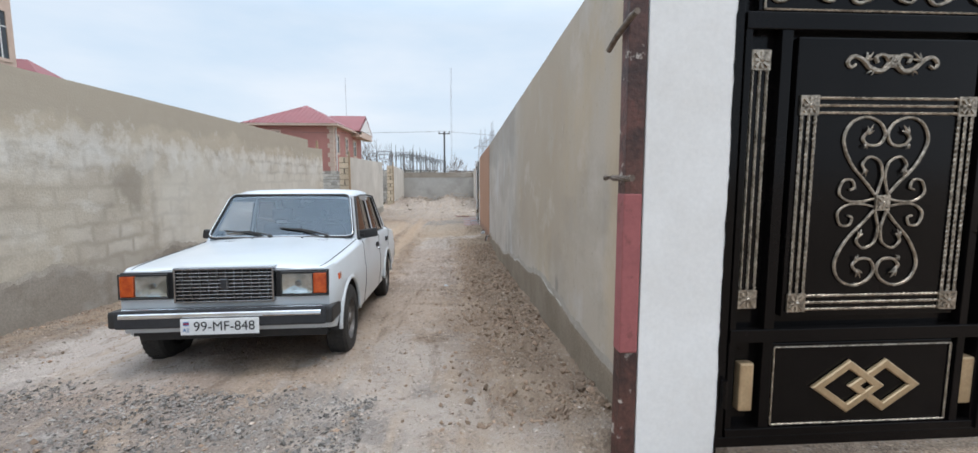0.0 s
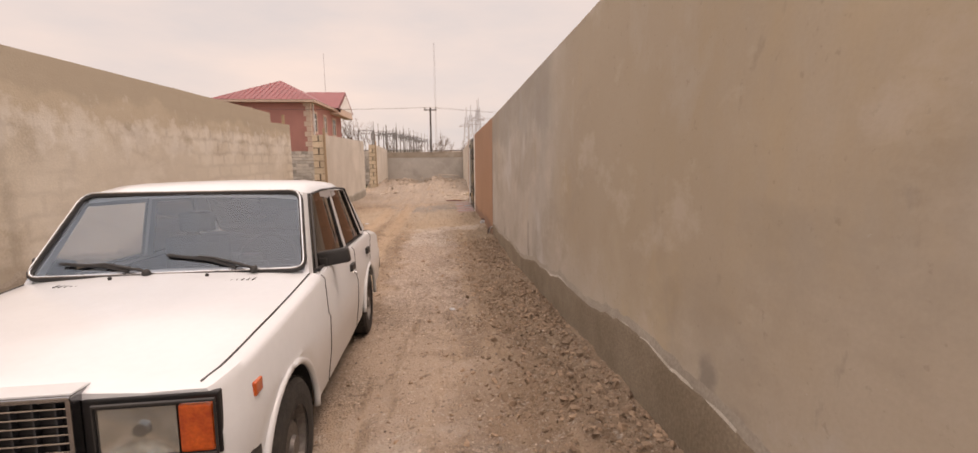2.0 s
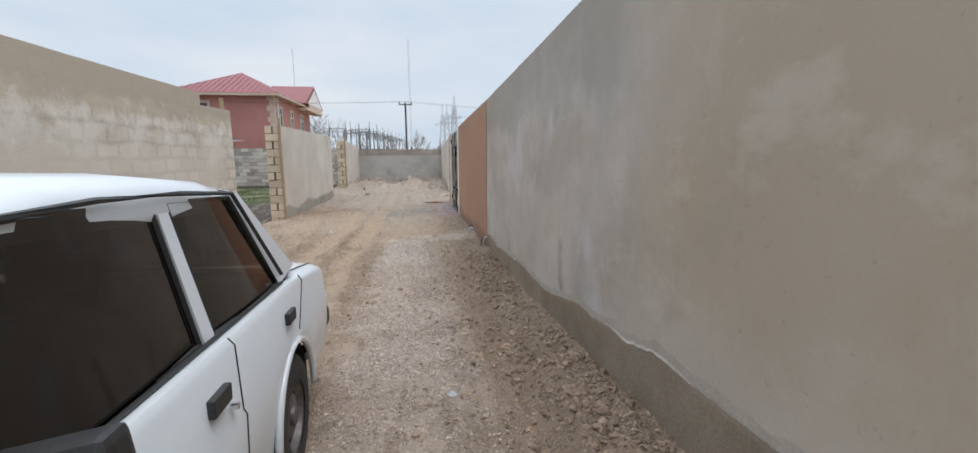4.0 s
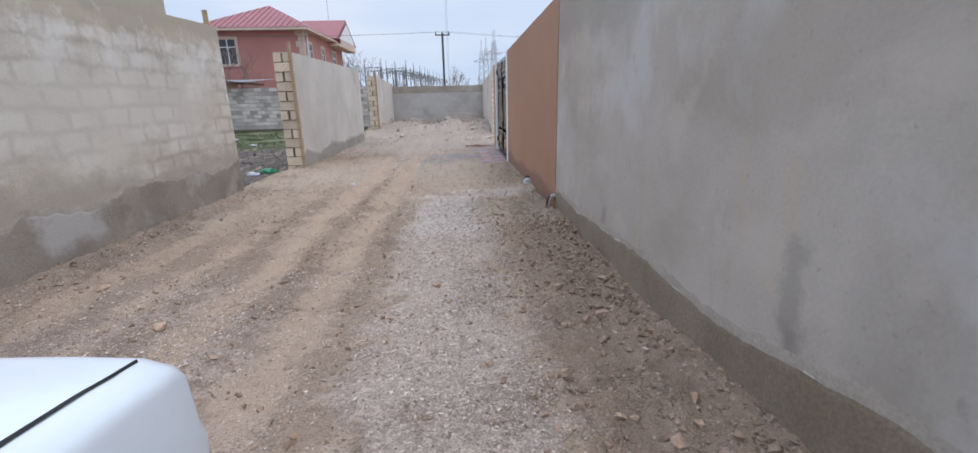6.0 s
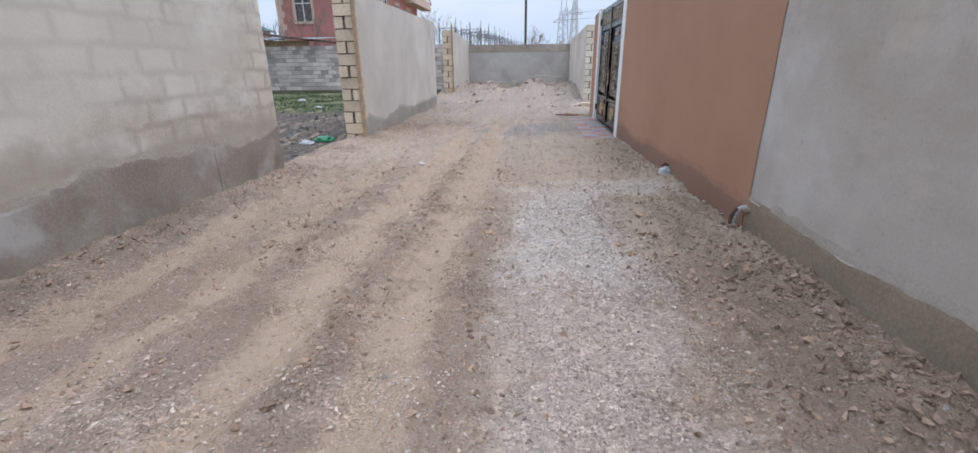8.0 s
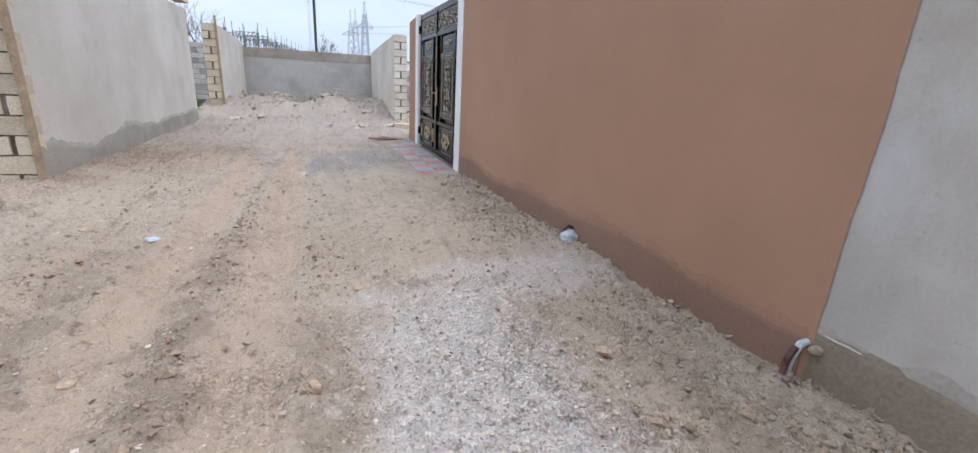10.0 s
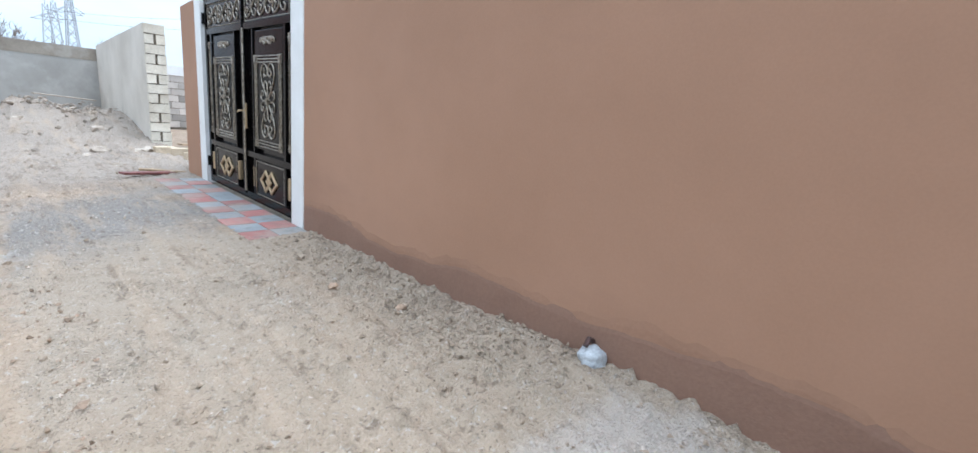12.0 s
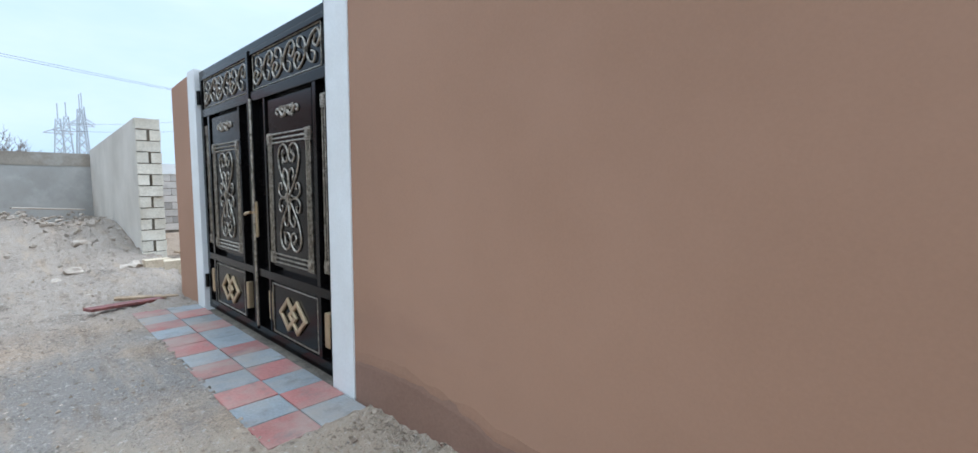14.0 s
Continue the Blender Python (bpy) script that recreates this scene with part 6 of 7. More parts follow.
part("lean_to_roof", bm, M_RUST, shed, "rusty sloping sheet")
part("eaves_board", box(-15.48, -12.2, 33.05, 33.15, 1.73, 1.98), M_WOOD, shed, "pale timber board")
hut = empty("outbuilding", label="small white outbuilding with a teal pyramid roof", category="hut")
part("wall", box(-22.9, -21.3, 44.5, 46.3, -0.8, 3.35), M_WHITE, hut)
bm = bmesh.new()
v = [bm.verts.new(p) for p in ((-23.2, 44.2, 3.3), (-21.0, 44.2, 3.3), (-21.0, 46.6, 3.3), (-23.2, 46.6, 3.3), (-22.1, 45.4, 3.95))]
for f in ((0, 1, 4), (1, 2, 4), (2, 3, 4), (3, 0, 4), (3, 2, 1, 0)):
    bm.faces.new([v[k] for k in f])
part("roof", bm, M_TEAL, hut)

# tall pale building behind the long wall
tb = empty("apartment_house", label="tall pale rendered house with a dark window", category="house")
part("wall", box(-36, -26.2, 24, 30, -0.8, 14.0), M_TRIM, tb)
window(tb, "x", 28.7, 29.6, 8.1, 10.9, -26.2)
window(tb, "x", 25.5, 27.0, 8.1, 10.9, -26.2)
part("parapet", box(-36.1, -26.1, 23.9, 30.1, 14.0, 14.25), M_WHITE, tb)
rf = empty("low_house", label="low house with a red pitched roof behind the wall", category="house")
part("wall", box(-36, -28.0, 33.0, 36, -0.8, 7.6), M_PINKWALL, rf)
bm = bmesh.new()
v = [bm.verts.new(p) for p in ((-36.4, 32.6, 7.5), (-27.0, 32.6, 7.5), (-27.0, 36.4, 7.5), (-36.4, 36.4, 7.5), (-33.5, 34.4, 9.6), (-29.3, 34.4, 9.3))]
for f in ((0, 1, 5, 4), (1, 2, 5), (2, 3, 4, 5), (3, 0, 4), (3, 2, 1, 0)):
    bm.faces.new([v[k] for k in f])
part("roof", bm, M_ROOF, rf)


# ---- power lines and switchyard ----
def bars(name, segs, r, material, parent, label=""):
    bm = bmesh.new()
    for a, b in segs:
        tube(bm, [a, b], r, 4)
    return part(name, bm, material, parent, label)


pole = empty("utility_pole", label="dark utility pole with a short crossarm", category="pole")
bars("shaft", [((-1.02, 35, -1), (-1.02, 35, 4.6))], 0.06, M_POLE, pole)
bars("crossarm", [((-1.45, 35, 4.5), (-0.59, 35, 4.5))], 0.035, M_POLE, pole)
for x in (-1.4, -1.02, -0.64):
    bars("insulator", [((x, 35, 4.52), (x, 35, 4.68))], 0.03, M_POLE, pole)
mast = empty("radio_mast", label="very tall thin lattice mast, coloured pale for haze", category="mast")
segs = []
for i in range(40):
    z = i * 0.72
    for k in range(3):
        a0, a1 = 2.1 * k, 2.1 * (k + 1)
        segs.append(((-1.7 + 0.22 * math.cos(a0), 120 + 0.22 * math.sin(a0), z), (-1.7 + 0.22 * math.cos(a1), 120 + 0.22 * math.sin(a1), z + 0.72)))
for k in range(3):
    segs.append(((-1.7 + 0.22 * math.cos(2.1 * k), 120 + 0.22 * math.sin(2.1 * k), -1), (-1.7 + 0.22 * math.cos(2.1 * k), 120 + 0.22 * math.sin(2.1 * k), 28.8)))
bars("lattice", segs, 0.022, M_STEEL, mast)
mast2 = empty("radio_mast", label="thin pale antenna mast behind the red house", category="mast")
bars("shaft", [((-28, 120, -1), (-28, 120, 26))], 0.06, M_STEEL, mast2)


def gantry(x, y, w, h):
    g = empty("switchyard_gantry", label="grey steel switchyard gantry frame", category="gantry", group="switchyard gantries")
    for s in (-1, 1):
        part_segs = [((x + s * w / 2, y, -1), (x + s * w / 2, y, h))]
        bars("column", part_segs, 0.10, M_GANTRY, g)
        bars("spike", [((x + s * w / 2, y, h), (x + s * w / 2, y, h + 1.3))], 0.045, M_GANTRY, g)
    bars("beam", [((x - w / 2, y, h - 0.1), (x + w / 2, y, h - 0.1)), ((x - w / 2, y, h - 0.7), (x + w / 2, y, h - 0.7))] + [((x - w / 2 + w * i / 6, y, h - 0.7), (x - w / 2 + w * (i + 1) / 6, y, h - 0.1)) for i in range(6)], 0.05, M_GANTRY, g)
    for i in range(3):
        bars("insulator", [((x - w / 3 + w / 3 * i, y, h - 0.7), (x - w / 3 + w / 3 * i, y, h - 1.6))], 0.07, M_GANTRY, g)


for i in range(9):
    gantry(-10.5 + i * 0.55, 92 + i * 9, 3.4, 6.3 + 0.1 * i)
for i in range(6):
    gantry(-13.2 + i * 0.9, 84 + i * 10, 2.6, 6.0 + 0.2 * i)


def pylon(x, y, h, w):
    g = empty("pylon", label="lattice power pylon, coloured pale for haze", category="pylon", group="power pylons")
    n = 9
    for k in range(4):
        sx, sy = ((-1, -1), (1, -1), (1, 1), (-1, 1))[k]
        tx, ty = ((-1, -1), (1, -1), (1, 1), (-1, 1))[(k + 1) % 4]
        W = lambda i: w * (1 - 0.75 * i / n) / 2
        segs = []
        for i in range(n):
            z0, z1 = -1 + (h + 1) * i / n, -1 + (h + 1) * (i + 1) / n
            segs.append(((x + sx * W(i), y + sy * W(i), z0), (x + sx * W(i + 1), y + sy * W(i + 1), z1)))
            segs.append(((x + sx * W(i), y + sy * W(i), z0), (x + tx * W(i + 1), y + ty * W(i + 1), z1)))
        bars("lattice_side", segs, 0.05, M_STEEL, g)
    bars("crossarm", [((x - w * 0.8, y, h * 0.8), (x + w * 0.8, y, h * 0.8)), ((x - w * 0.8, y, h * 0.8), (x, y, h * 0.88)), ((x + w * 0.8, y, h * 0.8), (x, y, h * 0.88))], 0.06, M_STEEL, g)
    bars("spike", [((x, y, h - 0.1), (x, y, h + 1.8))], 0.06, M_STEEL, g)


for x, y, h in ((4.4, 90, 8.6), (5.6, 96, 9.6), (6.6, 92, 10.2), (7.2, 96, 11.0), (20, 88, 12), (24.5, 92, 13), (33, 95, 12.5)):
    pylon(x, y, h, 1.7)


def wire(pts, r=0.02):
    bm = bmesh.new()
    out = []
    for a, b in zip(pts, pts[1:]):
        for i in range(13):
            t_ = i / 12
            p = Vector(a).lerp(Vector(b), t_)
            p.z -= 4 * t_ * (1 - t_) * (Vector(b) - Vector(a)).length * 0.02
            out.append(p)
    tube(bm, out, r, 4)
    tagged(part("power_cable", bm, M_POLE), "thin sagging overhead power cable on poles", "cable", "overhead cables")


for dx in (-0.38, 0.38):
    wire([(-30, 33, 5.6), (-1.02 + dx, 35, 4.68), (34, 40, 5.0)], 0.005)
wire([(4.4, 90, 8.0), (20, 88, 10), (33, 95, 10)], 0.014)
wire([(4.4, 90, 7.2), (20, 88, 8.6), (33, 95, 9)], 0.014)


# ---- bare trees ----
def bare_tree(x, y, h, seed, spread=0.55, z0=-0.7):
    rnd = random.Random(seed)
    t_ = empty("tree", pose(x, y, z0), label="leafless tree with fine grey-brown twigs", category="tree", group="bare trees")
    trunk, twigs = bmesh.new(), bmesh.new()

    def grow(p, d, ln, r, lvl):
        pts = [p]
        for _ in range(4):
            d = (d + Vector((rnd.uniform(-1, 1), rnd.uniform(-1, 1), rnd.uniform(-0.3, 0.7))) * 0.16).normalized()
            pts.append(pts[-1] + d * ln / 4)
        tube(trunk if lvl < 2 else twigs, pts, r, 5 if lvl < 2 else 3, taper=lambda s: 1 - 0.55 * s)
        if lvl < 5:
            for _ in range(3 if lvl < 4 else 2):
                q = pts[rnd.randint(2, 4)]
                nd = (d + Vector((rnd.uniform(-1, 1), rnd.uniform(-1, 1), rnd.uniform(-0.2, 0.8))) * (spread + 0.25)).normalized()
                grow(q, nd, ln * rnd.uniform(0.6, 0.8), max(0.012, r * 0.55), lvl + 1)
    grow(Vector((0, 0, 0)), Vector((0, 0, 1)), h * 0.34, h * 0.016, 0)
    part("trunk", trunk, M_BRANCH, t_)
    part("crown", twigs, M_BRANCH, t_, "dense fine bare twigs")


for i, (x, y, h) in enumerate(((-9.6, 57, 7.6), (-11.8, 60, 8.2), (-8.0, 58, 5.6), (-6.2, 60, 4.8), (0.1, 53, 5.2), (-0.7, 52, 4.6), (-3.0, 70, 4.6), (-4.6, 68, 4.5), (-19.0, 40, 4.6), (-13.8, 37, 6.0), (-15.4, 36, 4.6), (8, 74, 6.0), (2.0, 58, 3.9))):
    bare_tree(x, y, h, 10 + i)

# far low buildings along the horizon
for i, (x0, x1, y, h, m_) in enumerate(((-26, -7, 150, 3.4, M_WHITE), (-3, 12, 140, 3.0, M_WHITE), (14, 40, 150, 3.6, M_TRIM), (-60, -30, 160, 5, M_TRIM), (6, 11, 70, 2.6, M_WHITE))):
    f_ = empty("low_building", label="low pale building far off on the horizon", category="building", group="distant buildings")
    part("wall", box(x0, x1, y, y + 8, -1.2, h), m_, f_)
    part("roof", box(x0 - 0.3, x1 + 0.3, y - 0.3, y + 8.3, h, h + 0.25), M_GREYWALL, f_)
    for k in range(int((x1 - x0) / 3)):
        part("window", box(x0 + 1 + k * 3, x0 + 2.2 + k * 3, y - 0.03, y + 0.02, h - 1.9, h - 0.8), M_PANE, f_)


# ---- stones, clods and rubbish on the ground ----
OCT_V = np.array([(1, 0, 0), (0, 1, 0), (-1, 0, 0), (0, -1, 0), (0, 0, 1), (0, 0, -1)], float)
OCT_F = np.array([(0, 1, 4), (1, 2, 4), (2, 3, 4), (3, 0, 4), (1, 0, 5), (2, 1, 5), (3, 2, 5), (0, 3, 5)])


def rubble(name, label, count, place, size, material, seed, squash=0.6, category="stones", sub=0, sink=0.1):
    """Many small angular lumps in one mesh."""
    rnd = random.Random(seed)
    rng = np.random.default_rng(seed)
    bv, bf = OCT_V, OCT_F
    if sub:
        base = bmesh.new()
        bmesh.ops.create_icosphere(base, subdivisions=sub, radius=1)
        bv = np.array([v.co[:] for v in base.verts])
        bf = np.array([[v.index for v in f.verts] for f in base.faces])
        base.free()
    P = np.empty((count, 3))
    R_ = size[0] * (size[1] / size[0]) ** (rng.random(count) ** 3.2)
    for i in range(count):
        x, y = place(rnd)
        for _ in range(6):
            if noise.noise((x * 1.1, y * 1.1, seed)) + 0.5 * noise.noise((x * 4, y * 4, seed)) > rnd.uniform(-0.5, 0.45):
                break
            x, y = place(rnd)
        P[i] = x, y, ground_z(x, y) + R_[i] * squash * sink
    k = len(bv)
    v = bv[None] + rng.uniform(-0.42, 0.42, (count, k, 3))
    v *= (R_[:, None] * rng.uniform(0.6, 1.45, (count, 3)) * np.array([1, 1, squash]))[:, None, :]
    a, t = rng.uniform(0, 6.28, count), rng.uniform(-0.5, 0.5, count)
    v = np.stack([v[..., 0] * np.cos(t)[:, None] + v[..., 2] * np.sin(t)[:, None], v[..., 1], v[..., 2] * np.cos(t)[:, None] - v[..., 0] * np.sin(t)[:, None]], -1)
    v = np.stack([v[..., 0] * np.cos(a)[:, None] - v[..., 1] * np.sin(a)[:, None], v[..., 0] * np.sin(a)[:, None] + v[..., 1] * np.cos(a)[:, None], v[..., 2]], -1)
    V = (v + P[:, None]).reshape(-1, 3)
    Fc = (bf[None] + (np.arange(count) * k)[:, None, None]).reshape(-1, 3)
    me_ = bpy.data.meshes.new(name)
    me_.from_pydata(V.tolist(), [], Fc.tolist())
    me_.materials.append(material)
    return tagged(new(name, me_), label, category, kind="stuff")


def islands(m, lo, hi):
    n, l = m.node_tree.nodes, m.node_tree.links
    g = node_of(m, "ShaderNodeNewGeometry")
    mr = n.new("ShaderNodeMapRange")
    mr.inputs["To Min"].default_value, mr.inputs["To Max"].default_value = lo, hi
    l.new(g.outputs["Random Per Island"], mr.inputs["Value"])
    hs = n.new("ShaderNodeHueSaturation")
    p = n["Principled BSDF"]
    l.new(p.inputs["Base Color"].links[0].from_socket, hs.inputs["Color"])
    l.new(mr.outputs["Result"], hs.inputs["Value"])
    l.new(hs.outputs["Color"], p.inputs["Base Color"])
    return m


M_PEBBLE = islands(mat("pale_crushed_stone", (0.44, 0.36, 0.30), (0.33, 0.265, 0.215), rough=0.9, big=9, fine=60, fine_amt=0.1, bump=0.2), 0.5, 1.6)
M_CLOD = islands(mat("dry_clods", (0.335, 0.235, 0.165), (0.245, 0.17, 0.118), rough=0.95, big=9, fine=60, fine_amt=0.2, bump=0.4), 0.65, 1.35)
M_STONE = islands(mat("light_rubble", (0.40, 0.335, 0.275), (0.32, 0.265, 0.215), rough=0.95, big=5, fine=50, fine_amt=0.15, bump=0.4), 0.7, 1.3)
rubble("gravel", "pale crushed stone spread over the lane's middle", 15000, lambda r: (r.uniform(-1.1, 0.08), r.uniform(2.0, 13.4) if r.random() < 0.25 else r.uniform(6, 13.4)), (0.004, 0.012), M_PEBBLE, 1, category="gravel")
rubble("gravel", "pale pebbles strewn over the packed earth", 11000, lambda r: (r.uniform(-3.9, 0.75), r.uniform(0.5, 13) if r.random() < 0.85 else r.uniform(13, 20)), (0.004, 0.013), M_PEBBLE, 2, category="gravel")
M_CLOD_TAN = islands(mat("tan_clods", (0.37, 0.285, 0.21), (0.28, 0.21, 0.152), rough=0.95, big=9, fine=60, fine_amt=0.2, bump=0.4), 0.75, 1.2)
rubble("soil_clods", "tan crumbs of soil along the brown wall", 6000, lambda r: (0.78 - abs(r.gauss(0, 0.4)), r.uniform(11.2, 16.95)), (0.004, 0.02), M_CLOD_TAN, 13, category="soil", squash=0.7)
rubble("soil_clods", "tan crumbs of soil over the far lane", 5000, lambda r: (r.uniform(-3.9, 0.2), r.uniform(10, 24)), (0.004, 0.022), M_CLOD_TAN, 14, category="soil", squash=0.7)
rubble("soil_clods", "brown crumbled soil clods along the tall wall", 9000, lambda r: (0.78 - abs(r.gauss(0, 0.43)), r.uniform(2.2, 12.0)), (0.004, 0.024), M_CLOD, 3, category="soil", squash=0.8, sub=1)
rubble("gravel", "crushed stone pressed into the lane's car tracks", 14000, lambda r: (r.uniform(-3.4, -1.2), r.uniform(5.5, 10)), (0.004, 0.012), M_PEBBLE, 21, category="gravel")
M_DARKSTONE = islands(mat("dark_crushed_stone", (0.19, 0.172, 0.155), (0.11, 0.098, 0.088), rough=0.85, big=9, fine=60, fine_amt=0.15, bump=0.3), 0.5, 2.2)
rubble("dark_gravel", "dark grey crushed stone in streaks before the car", 7500, lambda r: (lambda x: (x, 2.3 - 0.22 * (x + 1.5) + r.choice((-0.1, 0.12, 0.42)) + r.gauss(0, 0.09)))(r.uniform(-2.9, -0.5)), (0.004, 0.017), M_DARKSTONE, 22, category="gravel", sink=0.3)
rubble("soil_clods", "large brown lumps of soil along the tall wall", 260, lambda r: (0.74 - abs(r.gauss(0, 0.25)), r.uniform(2.4, 9.5)), (0.012, 0.036), M_CLOD, 23, category="soil", squash=0.8, sub=1, sink=0.0)
rubble("soil_clods", "brown crumbs thrown up between the wheel ruts", 4000, lambda r: (r.choice((-1.8, -1.8, -1.17, -2.48, -2.75)) + r.gauss(0, 0.07), r.uniform(7.0, 16.5)), (0.004, 0.024), M_CLOD, 31, category="soil", squash=0.75)
rubble("soil_clods", "brown soil clods strewn over the lane", 4000, lambda r: (r.uniform(-3.9, 0.6), r.uniform(2, 12)), (0.004, 0.02), M_CLOD, 4, category="soil", squash=0.75)
rubble("soil_clods", "dark crumbs along the long wall's foot", 1500, lambda r: (-3.98 + abs(r.gauss(0, 0.3)), r.uniform(2, 14)), (0.006, 0.03), M_CLOD, 5, category="soil", squash=0.75)
rubble("rubble_heap", "pale broken stone heaped against the end wall", 2200, lambda r: (r.uniform(-3.5, 0.95), 30.7 - abs(r.gauss(0, 3.0))), (0.010, 0.065), M_STONE, 6, category="rubble", squash=0.75, sub=1)
rubble("mud_clods", "dark wet clods on the muddy plot", 3500, lambda r: (r.uniform(-12, -4.4), r.uniform(14.2, 23)), (0.012, 0.06), islands(mat("wet_mud", (0.085, 0.075, 0.066), (0.05, 0.044, 0.039), rough=0.5, big=5, fine=50, bump=0.4), 0.7, 1.6), 7, category="mud", squash=0.8)

# larger single stones
STONES = [(0.05, 24.0, 0.17), (0.75, 23.9, 0.2), (-0.2, 23.4, 0.1), (-2.6, 25.0, 0.16), (-3.2, 24.6, 0.14), (0.3, 26.0, 0.2), (-0.9, 27.0, 0.22), (-1.16, 11.72, 0.065), (-1.21, 12.4, 0.05), (0.13, 12.34, 0.05), (-0.2, 11.57, 0.03), (-1.9, 11.8, 0.03), (-0.53, 9.25, 0.03), (-0.92, 8.98, 0.03), (-0.63, 9.57, 0.04), (-2.15, 12.75, 0.04), (0.30, 9.4, 0.04), (0.35, 12.9, 0.04), (-0.95, 13.4, 0.06), (-2.9, 15.0, 0.07), (0.40, 15.0, 0.045), (0.25, 15.6, 0.05), (-2.4, 9.0, 0.06), (-3.3, 9.8, 0.08), (0.5, 8.9, 0.06), (0.28, 7.4, 0.055)]
for i, (x, y, r) in enumerate(STONES):
    bm = bmesh.new()
    bmesh.ops.create_icosphere(bm, subdivisions=2, radius=1)
    for v in bm.verts:
        v.co *= 1 + 0.5 * noise.noise(v.co * 1.3 + Vector((i * 7.1, 0, 0))) + 0.22 * noise.noise(v.co * 3.3 + Vector((i, 0, 0)))
        v.co = Vector((v.co.x * r, v.co.y * r * 0.8, v.co.z * r * 0.55))
    ob = part("stone", bm, M_STONE if r > 0.09 else M_CLOD)
    ob.matrix_basis = pose(x, y, ground_z(x, y) + r * 0.15, 0, 0, i * 37) @ Matrix.Diagonal((0.8, 0.8, 0.8, 1))
    tagged(ob, "rough pale stone lying on the earth", "stone", "loose stones")

# things by the wall: a white sack, a bent pipe end, a bag in the plot, planks
M_SACK = mat("dirty_white_plastic", (0.48, 0.49, 0.50), (0.32, 0.33, 0.34), rough=0.5, big=14, fine=60, fine_amt=0.2, bump=0.5)
M_GREENBAG = mat("green_plastic", (0.02, 0.24, 0.10), (0.012, 0.13, 0.055), rough=0.35, big=9, fine=40, fine_amt=0.15, bump=0.3)
M_REDPLASTIC = mat("dull_red_board", (0.25, 0.085, 0.075), (0.16, 0.06, 0.052), rough=0.7, big=6, fine=40, bump=0.2)


def crumple(bm, amp, freq, seed):
    for v in bm.verts:
        v.co += v.co.normalized() * amp * noise.noise(v.co * freq + Vector((seed, 0, 0)))


bm = bmesh.new()
bmesh.ops.create_icosphere(bm, subdivisions=4, radius=0.075)
crumple(bm, 0.016, 26, 3)
for v in bm.verts:
    v.co.z *= 1.0
sack = part("capped_pipe", bm, M_SACK)
sack.matrix_basis = pose(WALL_R - 0.06, 13.80, ground_z(WALL_R - 0.06, 13.80) + 0.01)
tagged(sack, "pipe end wrapped in crumpled white plastic at the brown wall", "pipe")
bm = bmesh.new()
tube(bm, [(-0.035, 0.03, 0.075), (0.0, 0.035, 0.105), (0.04, 0.03, 0.08)], 0.014, 6)
part("rusty_rim", bm, M_RUST, sack)
pipe = empty("bent_pipe", pose(WALL_R, 11.86, 0), label="short bent pipe stub wrapped in white at the wall joint", category="pipe")
bm = bmesh.new()
tube(bm, [(0.02, 0, -0.26), (-0.04, 0.0, -0.27), (-0.075, 0.0, -0.32), (-0.09, 0, -0.43), (-0.10, 0, -0.55)], 0.017, 8)
part("stub", bm, M_SACK, pipe)
bm = bmesh.new()
tube(bm, [(-0.066, 0.0, -0.275), (-0.098, 0.0, -0.33), (-0.106, 0, -0.40)], 0.016, 8)
part("rust_patch", bm, M_RUST, pipe)
bm = bmesh.new()
bmesh.ops.create_icosphere(bm, subdivisions=3, radius=0.024)
crumple(bm, 0.016, 30, 8)
bmesh.ops.translate(bm, verts=bm.verts, vec=(-0.02, -0.05, -0.27))
part("mortar_lump", bm, M_DAMP, pipe)
bm = bmesh.new()
bmesh.ops.create_icosphere(bm, subdivisions=3, radius=0.13)
crumple(bm, 0.06, 9, 5)
for v in bm.verts:
    v.co.z *= 0.45
    v.co.x *= 1.25
bag = part("plastic_bag", bm, M_GREENBAG)
bag.matrix_basis = pose(-4.72, 16.85, ground_z(-4.72, 16.85) + 0.05)
tagged(bag, "crumpled bright green plastic bag on the mud", "bag")
bm = bmesh.new()
bmesh.ops.create_icosphere(bm, subdivisions=3, radius=0.09)
crumple(bm, 0.05, 14, 9)
for v in bm.verts:
    v.co.z *= 0.5
    v.co.x *= 1.6
wb = part("plastic_bag", bm, M_SACK)
wb.matrix_basis = pose(-4.95, 16.6, ground_z(-4.95, 16.6) + 0.03)
tagged(wb, "crumpled dirty white plastic bag on the mud", "bag")
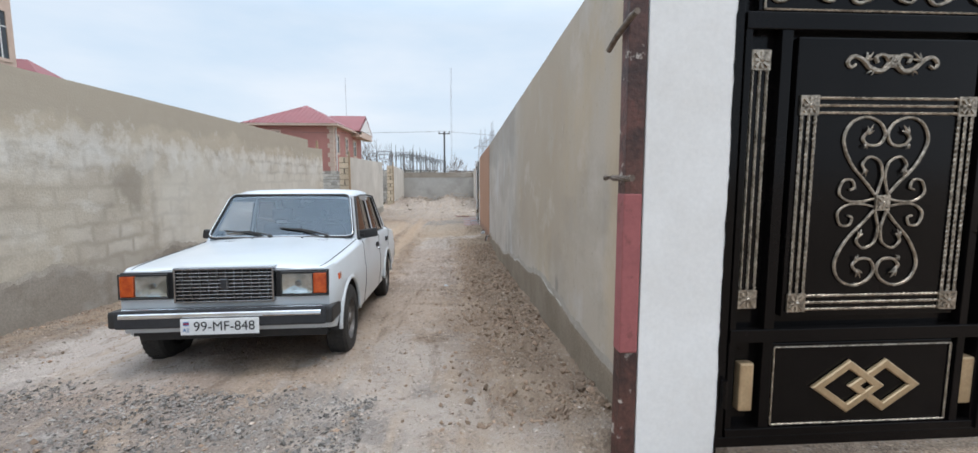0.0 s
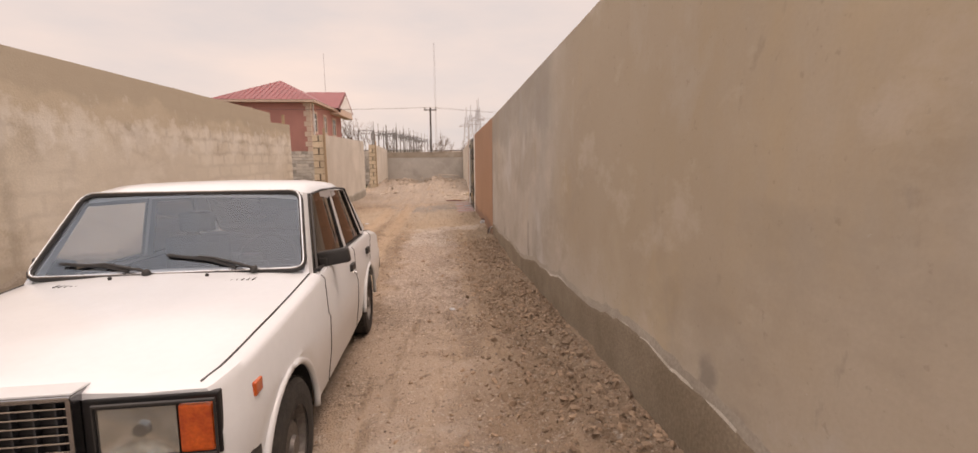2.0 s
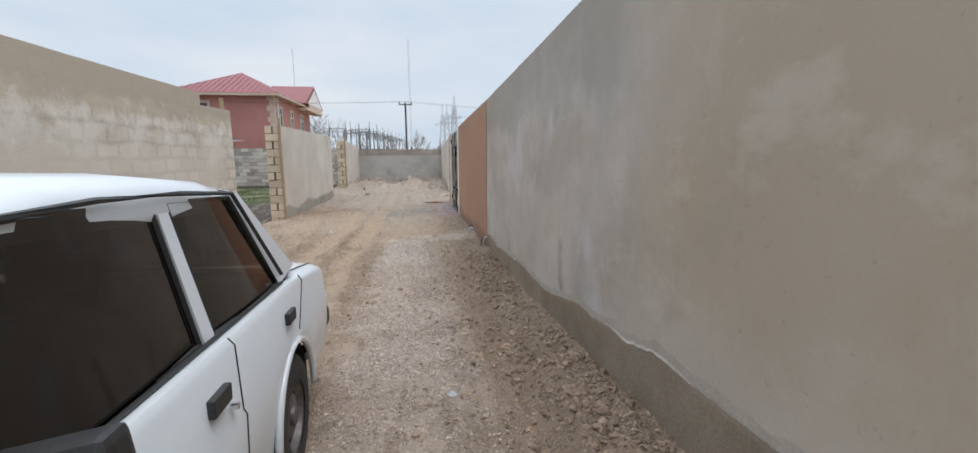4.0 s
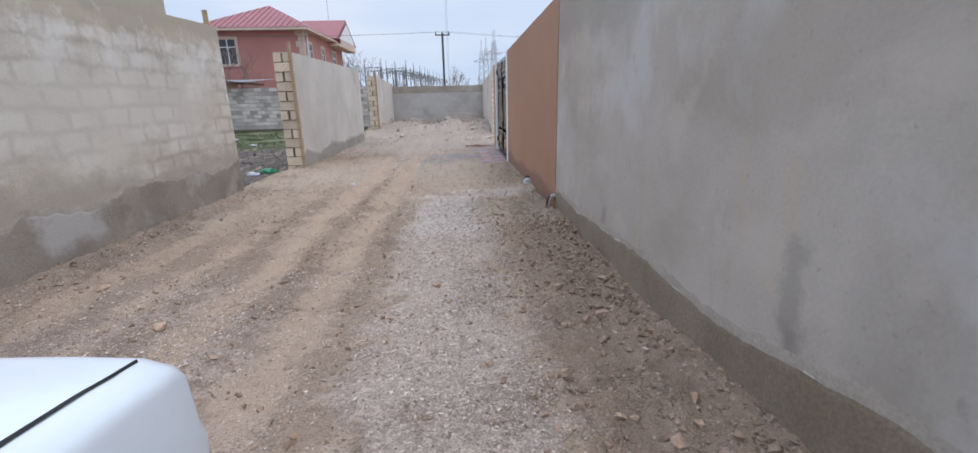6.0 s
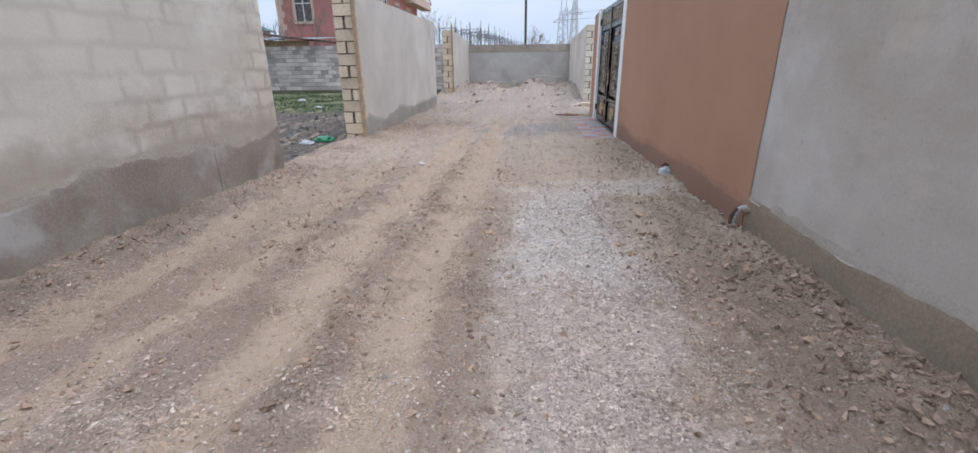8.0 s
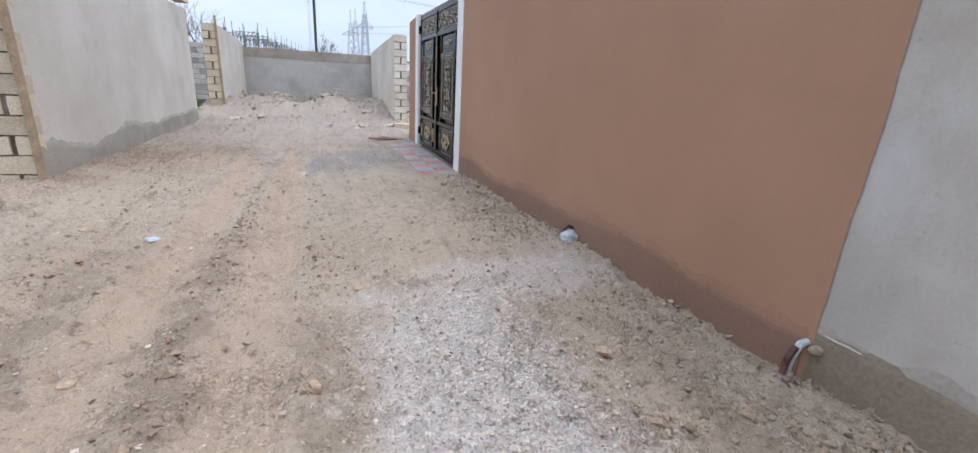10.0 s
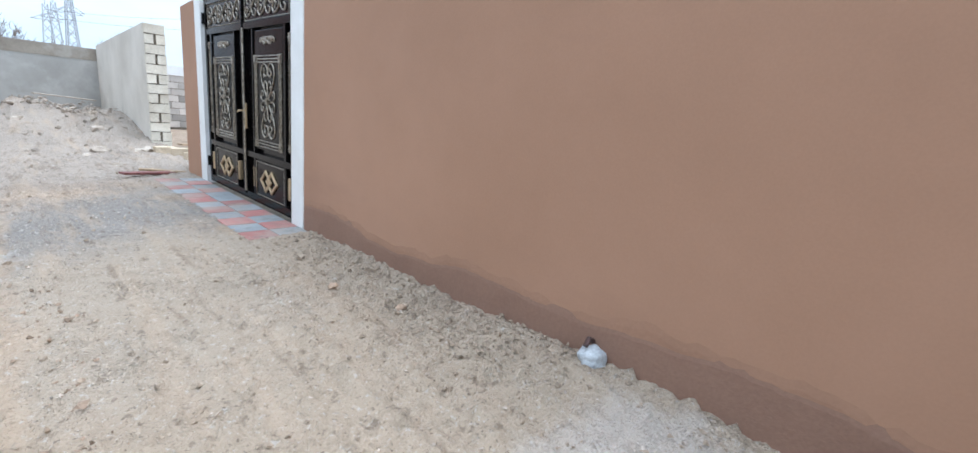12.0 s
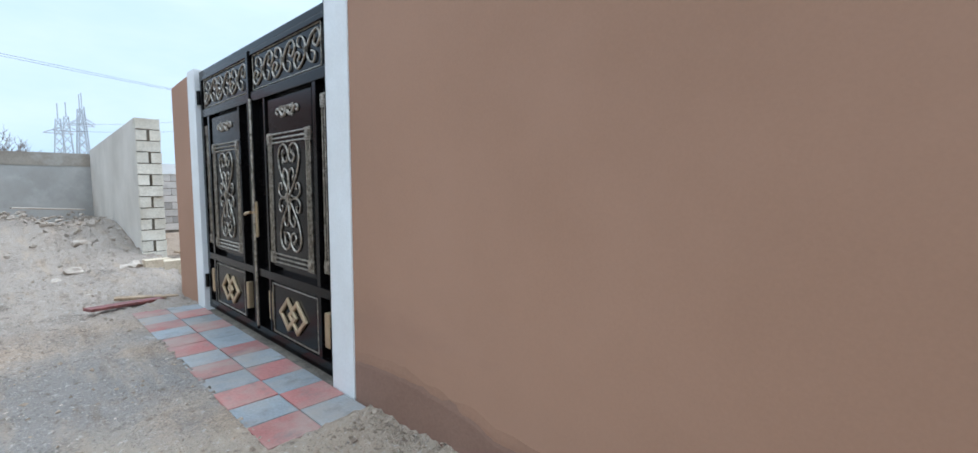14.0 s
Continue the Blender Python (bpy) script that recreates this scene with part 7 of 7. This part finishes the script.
for i, (x, y, s) in enumerate(((-0.20, 6.75, 0.035), (-5.2, 15.2, 0.09), (-2.35, 14.6, 0.05), (-6.5, 18, 0.1), (-8, 24, 0.12), (-10, 27, 0.15))):
    bm = bmesh.new()
    bmesh.ops.create_icosphere(bm, subdivisions=2, radius=s)
    crumple(bm, s * 0.4, 0.9 / s, i)
    for v in bm.verts:
        v.co.z *= 0.4
    ob = part("litter", bm, M_SACK)
    ob.matrix_basis = pose(x, y, ground_z(x, y) + s * 0.2, 0, 0, 40 * i)
    tagged(ob, "scrap of dirty white litter on the ground", "litter", "scraps of litter")
for i, (x, y, a, ln, w, m_) in enumerate(((0.22, 20.95, 25, 0.75, 0.12, M_REDPLASTIC), (0.45, 21.2, -12, 0.6, 0.1, M_WOOD), (1.75, 23.6, 60, 1.5, 0.14, M_WOOD), (1.9, 24.2, 95, 1.3, 0.16, M_REDPLASTIC), (2.3, 25.5, 30, 1.6, 0.15, M_WOOD), (0.05, 28.6, 12, 1.2, 0.16, M_STONE))):
    ob = part("plank", box(-ln / 2, ln / 2, -w / 2, w / 2, 0, 0.03, bevel=0.004), m_)
    ob.matrix_basis = pose(x, y, ground_z(x, y) + (0.30 if y > 28 else 0.02), 2, 4, a)
    tagged(ob, "loose worn board lying on the ground", "board", "loose boards")

# spare blocks lying in the far opening
for i, (x, y, a) in enumerate(((1.05, 23.7, 5), (1.2, 23.2, -8), (1.35, 22.7, 20), (1.6, 22.3, 70))):
    ob = new("loose_block", FULL[i % 2])
    ob.matrix_basis = pose(x, y, ground_z(x, y) - 0.04, 0, 0, a)
    tagged(ob, "sawn pale limestone block lying on the ground", "block", "spare blocks")

# grass on the plot
rnd = random.Random(42)
V, Fc = [], []
for i in range(26000):
    x, y = rnd.uniform(-19, -4.3), rnd.uniform(22.6, 33)
    if noise.noise((x * 0.6, y * 0.6, 4)) < -0.15 + rnd.uniform(-0.25, 0.25) or (y < 24 and rnd.random() < 0.5):
        continue
    z, a, h, w = ground_z(x, y) - 0.01, rnd.uniform(0, 6.28), rnd.uniform(0.02, 0.08), rnd.uniform(0.012, 0.035)
    k = len(V)
    V += [(x - w * math.cos(a), y - w * math.sin(a), z), (x + w * math.cos(a), y + w * math.sin(a), z), (x + rnd.uniform(-0.06, 0.06), y + rnd.uniform(-0.06, 0.06), z + h)]
    Fc.append((k, k + 1, k + 2))
me_ = bpy.data.meshes.new("grass")
me_.from_pydata(V, [], Fc)
me_.materials.append(islands(M_GRASS, 0.6, 1.5))
tagged(new("grass", me_), "short winter grass on the open plot", "grass", kind="stuff")
